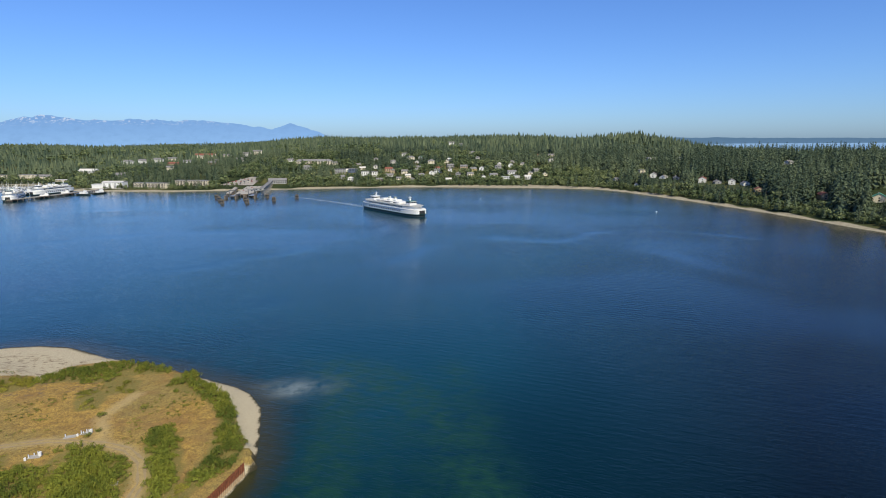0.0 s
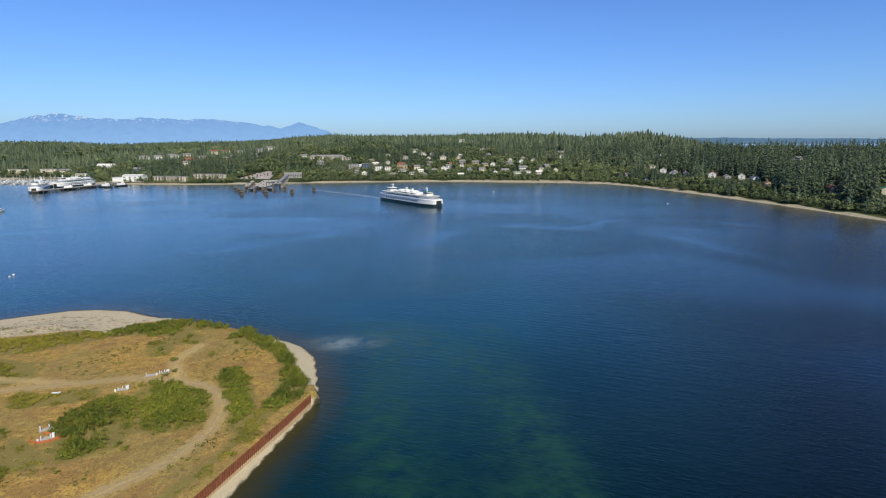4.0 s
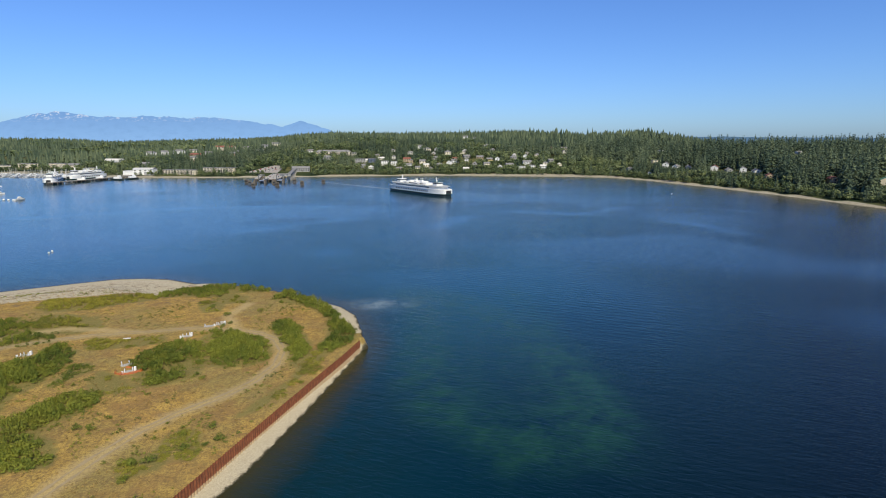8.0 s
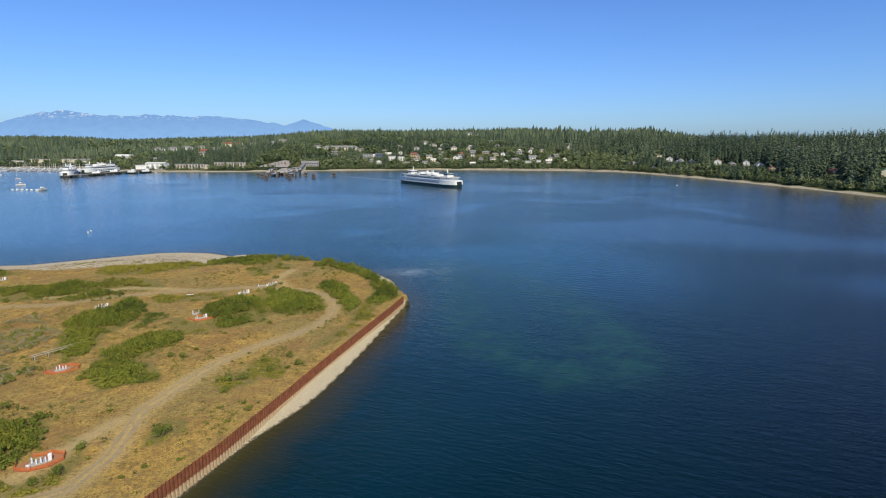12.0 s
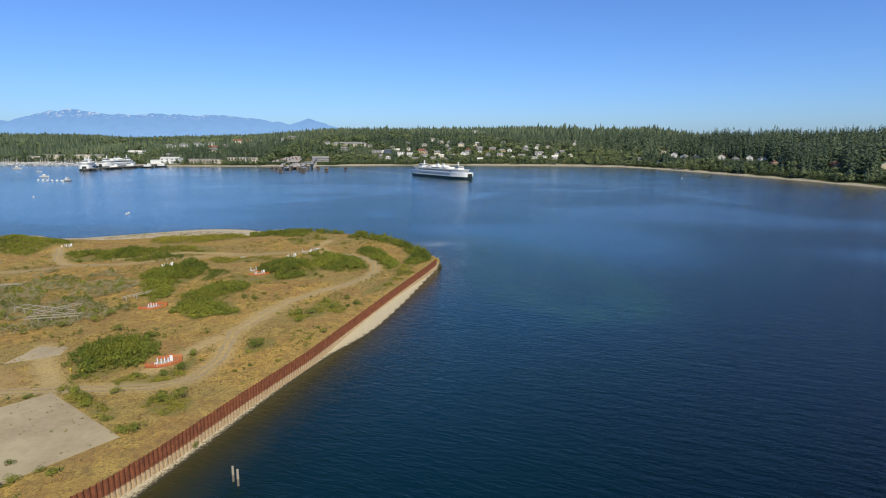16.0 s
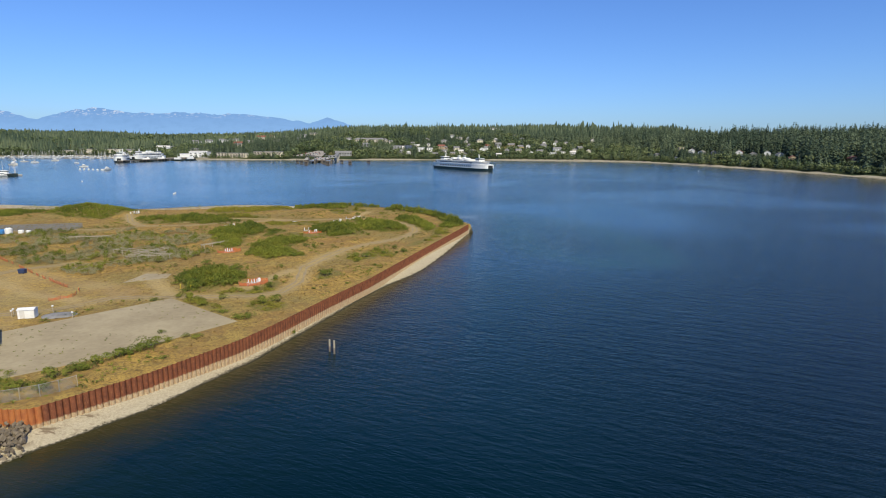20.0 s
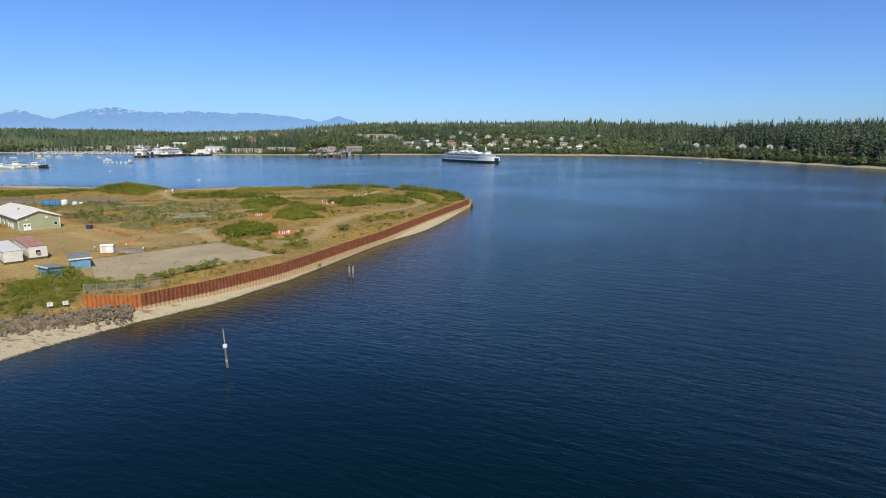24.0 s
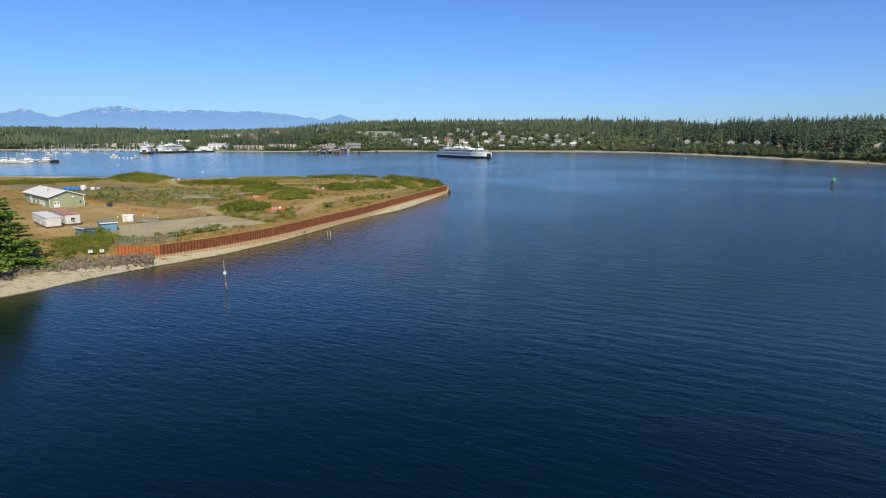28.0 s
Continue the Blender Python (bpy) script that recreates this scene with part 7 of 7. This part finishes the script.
# ================= boats and buoys =================
def boat_hull(l, b, h):
    """A small hull with a raked, pointed bow at +x."""
    bm = bmesh.new()
    stations = ((-0.5, 0.42, 0.0), (-0.2, 0.5, 0.0), (0.15, 0.46, 0.03), (0.38, 0.25, 0.12), (0.5, 0.02, 0.22))
    rows = []
    for u, w, up in stations:
        rows.append([bm.verts.new((u * l, s * w * b * k, z * h + up * h * (z > 0.5))) for s, k, z in ((-1, 1, 1), (-1, 0.7, 0.1), (0, 0, -0.35), (1, 0.7, 0.1), (1, 1, 1))])
    for a, c in zip(rows, rows[1:]):
        for i in range(4):
            bm.faces.new((a[i], a[i + 1], c[i + 1], c[i]))
        bm.faces.new((a[4], a[0], c[0], c[4]))
    bm.faces.new(rows[0])
    return bm


def sailboat(paint, label, l=10.0):
    ob = thing("sailboat", label, "boat", group="moored sailboats")
    part("hull", boat_hull(l, l * 0.31, l * 0.13), paint, ob)
    part("cabin", blk(-l * 0.12, l * 0.2, -l * 0.09, l * 0.09, l * 0.12, l * 0.185, taper=0.12), M_WHITE, ob)
    part("mast", rod((l * 0.08, 0, l * 0.12), (l * 0.08, 0, l * 1.32), 0.20, 0.13, 6), M_OFFWHITE, ob)
    part("boom", rod((l * 0.08, 0, l * 0.28), (-l * 0.36, 0, l * 0.27), 0.14, n=6), M_BLUE, ob, "boom with blue sail cover")
    for s in (-1, 1):
        part("stay", rod((l * 0.08, 0, l * 1.26), (s * l * 0.47, 0, l * 0.15), 0.03, n=3), M_STEEL, ob)
    return ob


def motorboat(paint, label, l=11.0):
    ob = thing("motor_cruiser", label, "boat", group="moored motor boats")
    part("hull", boat_hull(l, l * 0.34, l * 0.15), paint, ob)
    part("cabin", blk(-l * 0.2, l * 0.2, -l * 0.12, l * 0.12, l * 0.13, l * 0.30, taper=0.3), M_WHITE, ob)
    part("window_band", blk(-l * 0.19, l * 0.195, -l * 0.122, l * 0.122, l * 0.20, l * 0.255, taper=0.05), M_GLASS, ob)
    part("flybridge", blk(-l * 0.12, l * 0.06, -l * 0.09, l * 0.09, l * 0.30, l * 0.37, taper=0.1), M_WHITE, ob)
    part("antenna", rod((-l * 0.1, 0, l * 0.37), (-l * 0.14, 0, l * 0.62), 0.05, n=4), M_STEEL, ob)
    return ob


def fill_marina():
    rng = np.random.RandomState(9)
    sails = [sailboat(M_WHITE, "white moored sailboat with bare mast"), sailboat(M_OFFWHITE, "off-white moored sailboat with bare mast"), sailboat(M_OFFWHITE, "cream moored sailboat with bare mast", 12)]
    motors = [motorboat(M_WHITE, "white moored motor cruiser"), motorboat(M_OFFWHITE, "cream moored motor cruiser", 13)]
    spots = []
    for row in range(4):
        for k in range(38):
            x = -905 + k * 7.9 + rng.uniform(-1.5, 1.5)
            y = 1225 + row * 27 - 0.10 * (x + 760) + rng.uniform(-1, 1)
            if rng.rand() < 0.82 and signed(np.array([x]), np.array([y]), SHORE)[0] < -14:
                spots.append((x, y, rng.choice([80, 260]) + rng.uniform(-4, 4), rng.rand() < 0.68))
    for k in range(13):
        spots.append((-520 + k * 4.6, 632 + k * 4.2 + (k % 2) * 12, rng.choice([35, 215]) + rng.uniform(-5, 5), k % 3 != 1))
    spots += [(-513, 885, 20, False), (-670, 965, 160, False), (-691, 1043, 10, True), (-769, 1104, 150, False), (-697, 1106, 15, False), (-649, 935, 0, False), (-668, 1010, 40, False), (-720, 1060, 200, True), (-600, 1010, 160, True), (-740, 1000, 20, True)]
    used = set()
    for x, y, a, sail in spots:
        kinds = sails if sail else motors
        i = rng.randint(0, len(kinds))
        s = rng.uniform(0.85, 1.2)
        m = pose(x, y, 0, 0, 0, a)
        if id(kinds[i]) in used:
            copy_thing(kinds[i], m)
        else:
            kinds[i].matrix_basis = m
            used.add(id(kinds[i]))
    for row in range(4):
        pier("marina_float", "long low marina float between moored boats", [(-915, 1239 + row * 27 + 15.5 - 6), (-610, 1239 + row * 27 - 15 - 6)], 2.4, 0.6, 44)
    pier("fishing_float", "low float with moored fishing boats", [(-530, 632), (-462, 690)], 3.0, 0.8, 12)


fill_marina()


def workboat(x, y, turn, paint, word):
    ob = thing("fishing_vessel", f"old {word}-hulled fishing vessel with white wheelhouse", "boat", pose(x, y, 0, 0, 0, turn), group="fishing vessels")
    part("hull", boat_hull(26, 7.0, 2.6), paint, ob)
    part("bulwark", blk(-12.5, 6, -3.0, 3.0, 2.55, 2.9), M_WHITE, ob)
    w = part("wheelhouse", blk(-3, 4, -2.2, 2.2, 2.9, 6.2, taper=0.2), M_WHITE, ob)
    part("window_band", blk(-2.9, 3.92, -2.12, 2.12, 4.7, 5.5, taper=0.06), M_GLASS, w)
    for x, h in ((-6, 14), (6, 11)):
        part("mast", rod((x, 0, 2.5), (x, 0, h), 0.22, 0.12, 6), M_PALEWOOD, ob)
    part("derrick", rod((-6, 0, 4), (-12, 0, 10), 0.14, n=6), M_PALEWOOD, ob)


for spot in ((-474, 678, 12, M_DARK, "dark"), (-494, 652, 12, M_WHITE, "white"), (-512, 662, 20, M_OFFWHITE, "cream"), (-505, 690, 8, M_WHITE, "white"), (-533, 650, 15, M_WHITE, "white")):
    workboat(*spot)


def yard_tug(x, y, turn):
    ob = thing("workboat", "small white workboat beside the yard pier", "boat", pose(x, y, 0, 0, 0, turn), group="yard workboats")
    part("hull", boat_hull(24, 7, 2.4), M_DARK, ob)
    part("cabin", blk(-6, 6, -2.6, 2.6, 2.3, 5.6, bevel=0.2), M_WHITE, ob)
    part("wheelhouse", blk(1, 5, -2, 2, 5.6, 8.0, taper=0.2), M_WHITE, ob)
    part("mast", rod((0, 0, 8), (0, 0, 12), 0.15, n=6), M_WHITE, ob)


for spot in ((-492, 1142, -10), (-531, 1102, 20), (-526, 1150, 8), (-590, 1140, 70), (-600, 1178, 160), (-478, 1165, 60)):
    yard_tug(*spot)


def buoy(x, y, r, label):
    ob = thing("buoy", label, "buoy", pose(x, y, 0), group="white buoys")
    bm = bmesh.new()
    bmesh.ops.create_uvsphere(bm, u_segments=14, v_segments=9, radius=r)
    for v in bm.verts:
        v.co.z = v.co.z * 0.85 + r * 0.35
    part("float", bm, M_WHITE, ob)
    part("collar", rod((0, 0, r * 0.3), (0, 0, r * 0.5), r * 1.02, n=14), M_BLUE, ob, "blue band")
    part("ring", rod((0, 0, r * 1.1), (0, 0, r * 1.6), 0.08, n=6), M_STEEL, ob)


for k in range(6):
    buoy(-474 + k * 6.6, 811 - k * 1.6, 1.5, "large white mooring float in a row")
for x, y, r in ((-346, 603, 0.8), (-207, 487, 0.7), (356, 834, 0.8), (160, 1010, 0.7), (-206, 482, 0.6)):
    buoy(x, y, r, "small white mooring buoy on blue water")
m0 = motorboat(M_WHITE, "white cruiser anchored near the row of floats", 12)
m0.matrix_basis = pose(-436, 806, 0, 0, 0, 70)


# ================= houses of the far town =================
def build_town():
    words = {id(M_WHITE): "white", id(M_CREAM): "cream", id(M_OFFWHITE): "off-white", id(M_TAN): "tan", id(M_GREY): "grey", id(M_YELLOWSIDING): "yellow", id(M_SLATE): "slate blue"}
    tops = {id(M_ROOFGREY): "grey", id(M_ROOFRED): "red", id(M_ROOFGREEN): "green", id(M_ROOFPALE): "pale"}
    for x, y, turn, l, w, s, wall, roof, kind in TOWN:
        label = f"{words[id(wall)]} {('one', 'two', 'three')[s - 1]}-storey house with {tops[id(roof)]} {kind} roof among trees"
        big_house("house", x, y, turn, l, w, s, wall, roof, kind, label, "house", "houses of the far town")


build_town()


# ================= single trees along the far beach =================
def shore_trees():
    rng = np.random.RandomState(33)
    bases = []
    for i in range(4):
        for make, bark_h, mat, name, label in ((lambda: broad_shape(rng, 260, 0.052), 0.5, M_BROAD, "shore_tree", "rounded green broadleaf tree above the beach"),
                                               (lambda: fir_shape(rng, 240, 0.034), 0.9, M_CONIFER, "fir_tree", "tall dark fir above the beach")):
            ob = thing(name, label, "tree", group="trees along the far beach")
            part("trunk", rod((0, 0, -0.03), (0, 0, bark_h), 0.022, 0.006, 7), M_BARK, ob)
            v, f = make()
            c = array_mesh("crown", v, f, mat, {"tint": np.full(len(v), rng.uniform(0.2, 1))})
            c.parent = ob
            bases.append((ob, name))
    pts, way = along(SHORE[7:26], 9.0)
    used = set()
    for i in range(len(pts)):
        inland = np.array([-way[i][1], way[i][0]])
        p = pts[i] + inland * rng.uniform(8, 24)
        if any(math.hypot(p[0] - h[0], p[1] - h[1]) < h[2] * 0.8 for h in HOUSES) or (-262 < p[0] < -165):
            continue
        if view_cap(np.array([p[0]]), np.array([p[1]]))[0] < land_at(*p) + 7:
            continue
        if -160 < p[0] < 330 and p[1] > 1150 and rng.rand() < 0.5:
            continue
        fir = rng.rand() < (0.3 if p[1] < 1000 else 0.12)
        k = rng.choice([j for j, (o, n) in enumerate(bases) if (n == "fir_tree") == fir])
        h = rng.uniform(14, 24) if fir else rng.uniform(6, 12)
        w = h if fir else h * rng.uniform(1.0, 1.4)
        m = pose(p[0], p[1], land_at(*p) - 0.2, 0, 0, rng.uniform(0, 360)) @ Matrix.Diagonal((w, w, h, 1))
        if k in used:
            ob = copy_thing(bases[k][0], m)
            ob.scale = m.to_scale()
        else:
            bases[k][0].matrix_basis = m
            used.add(k)


shore_trees()
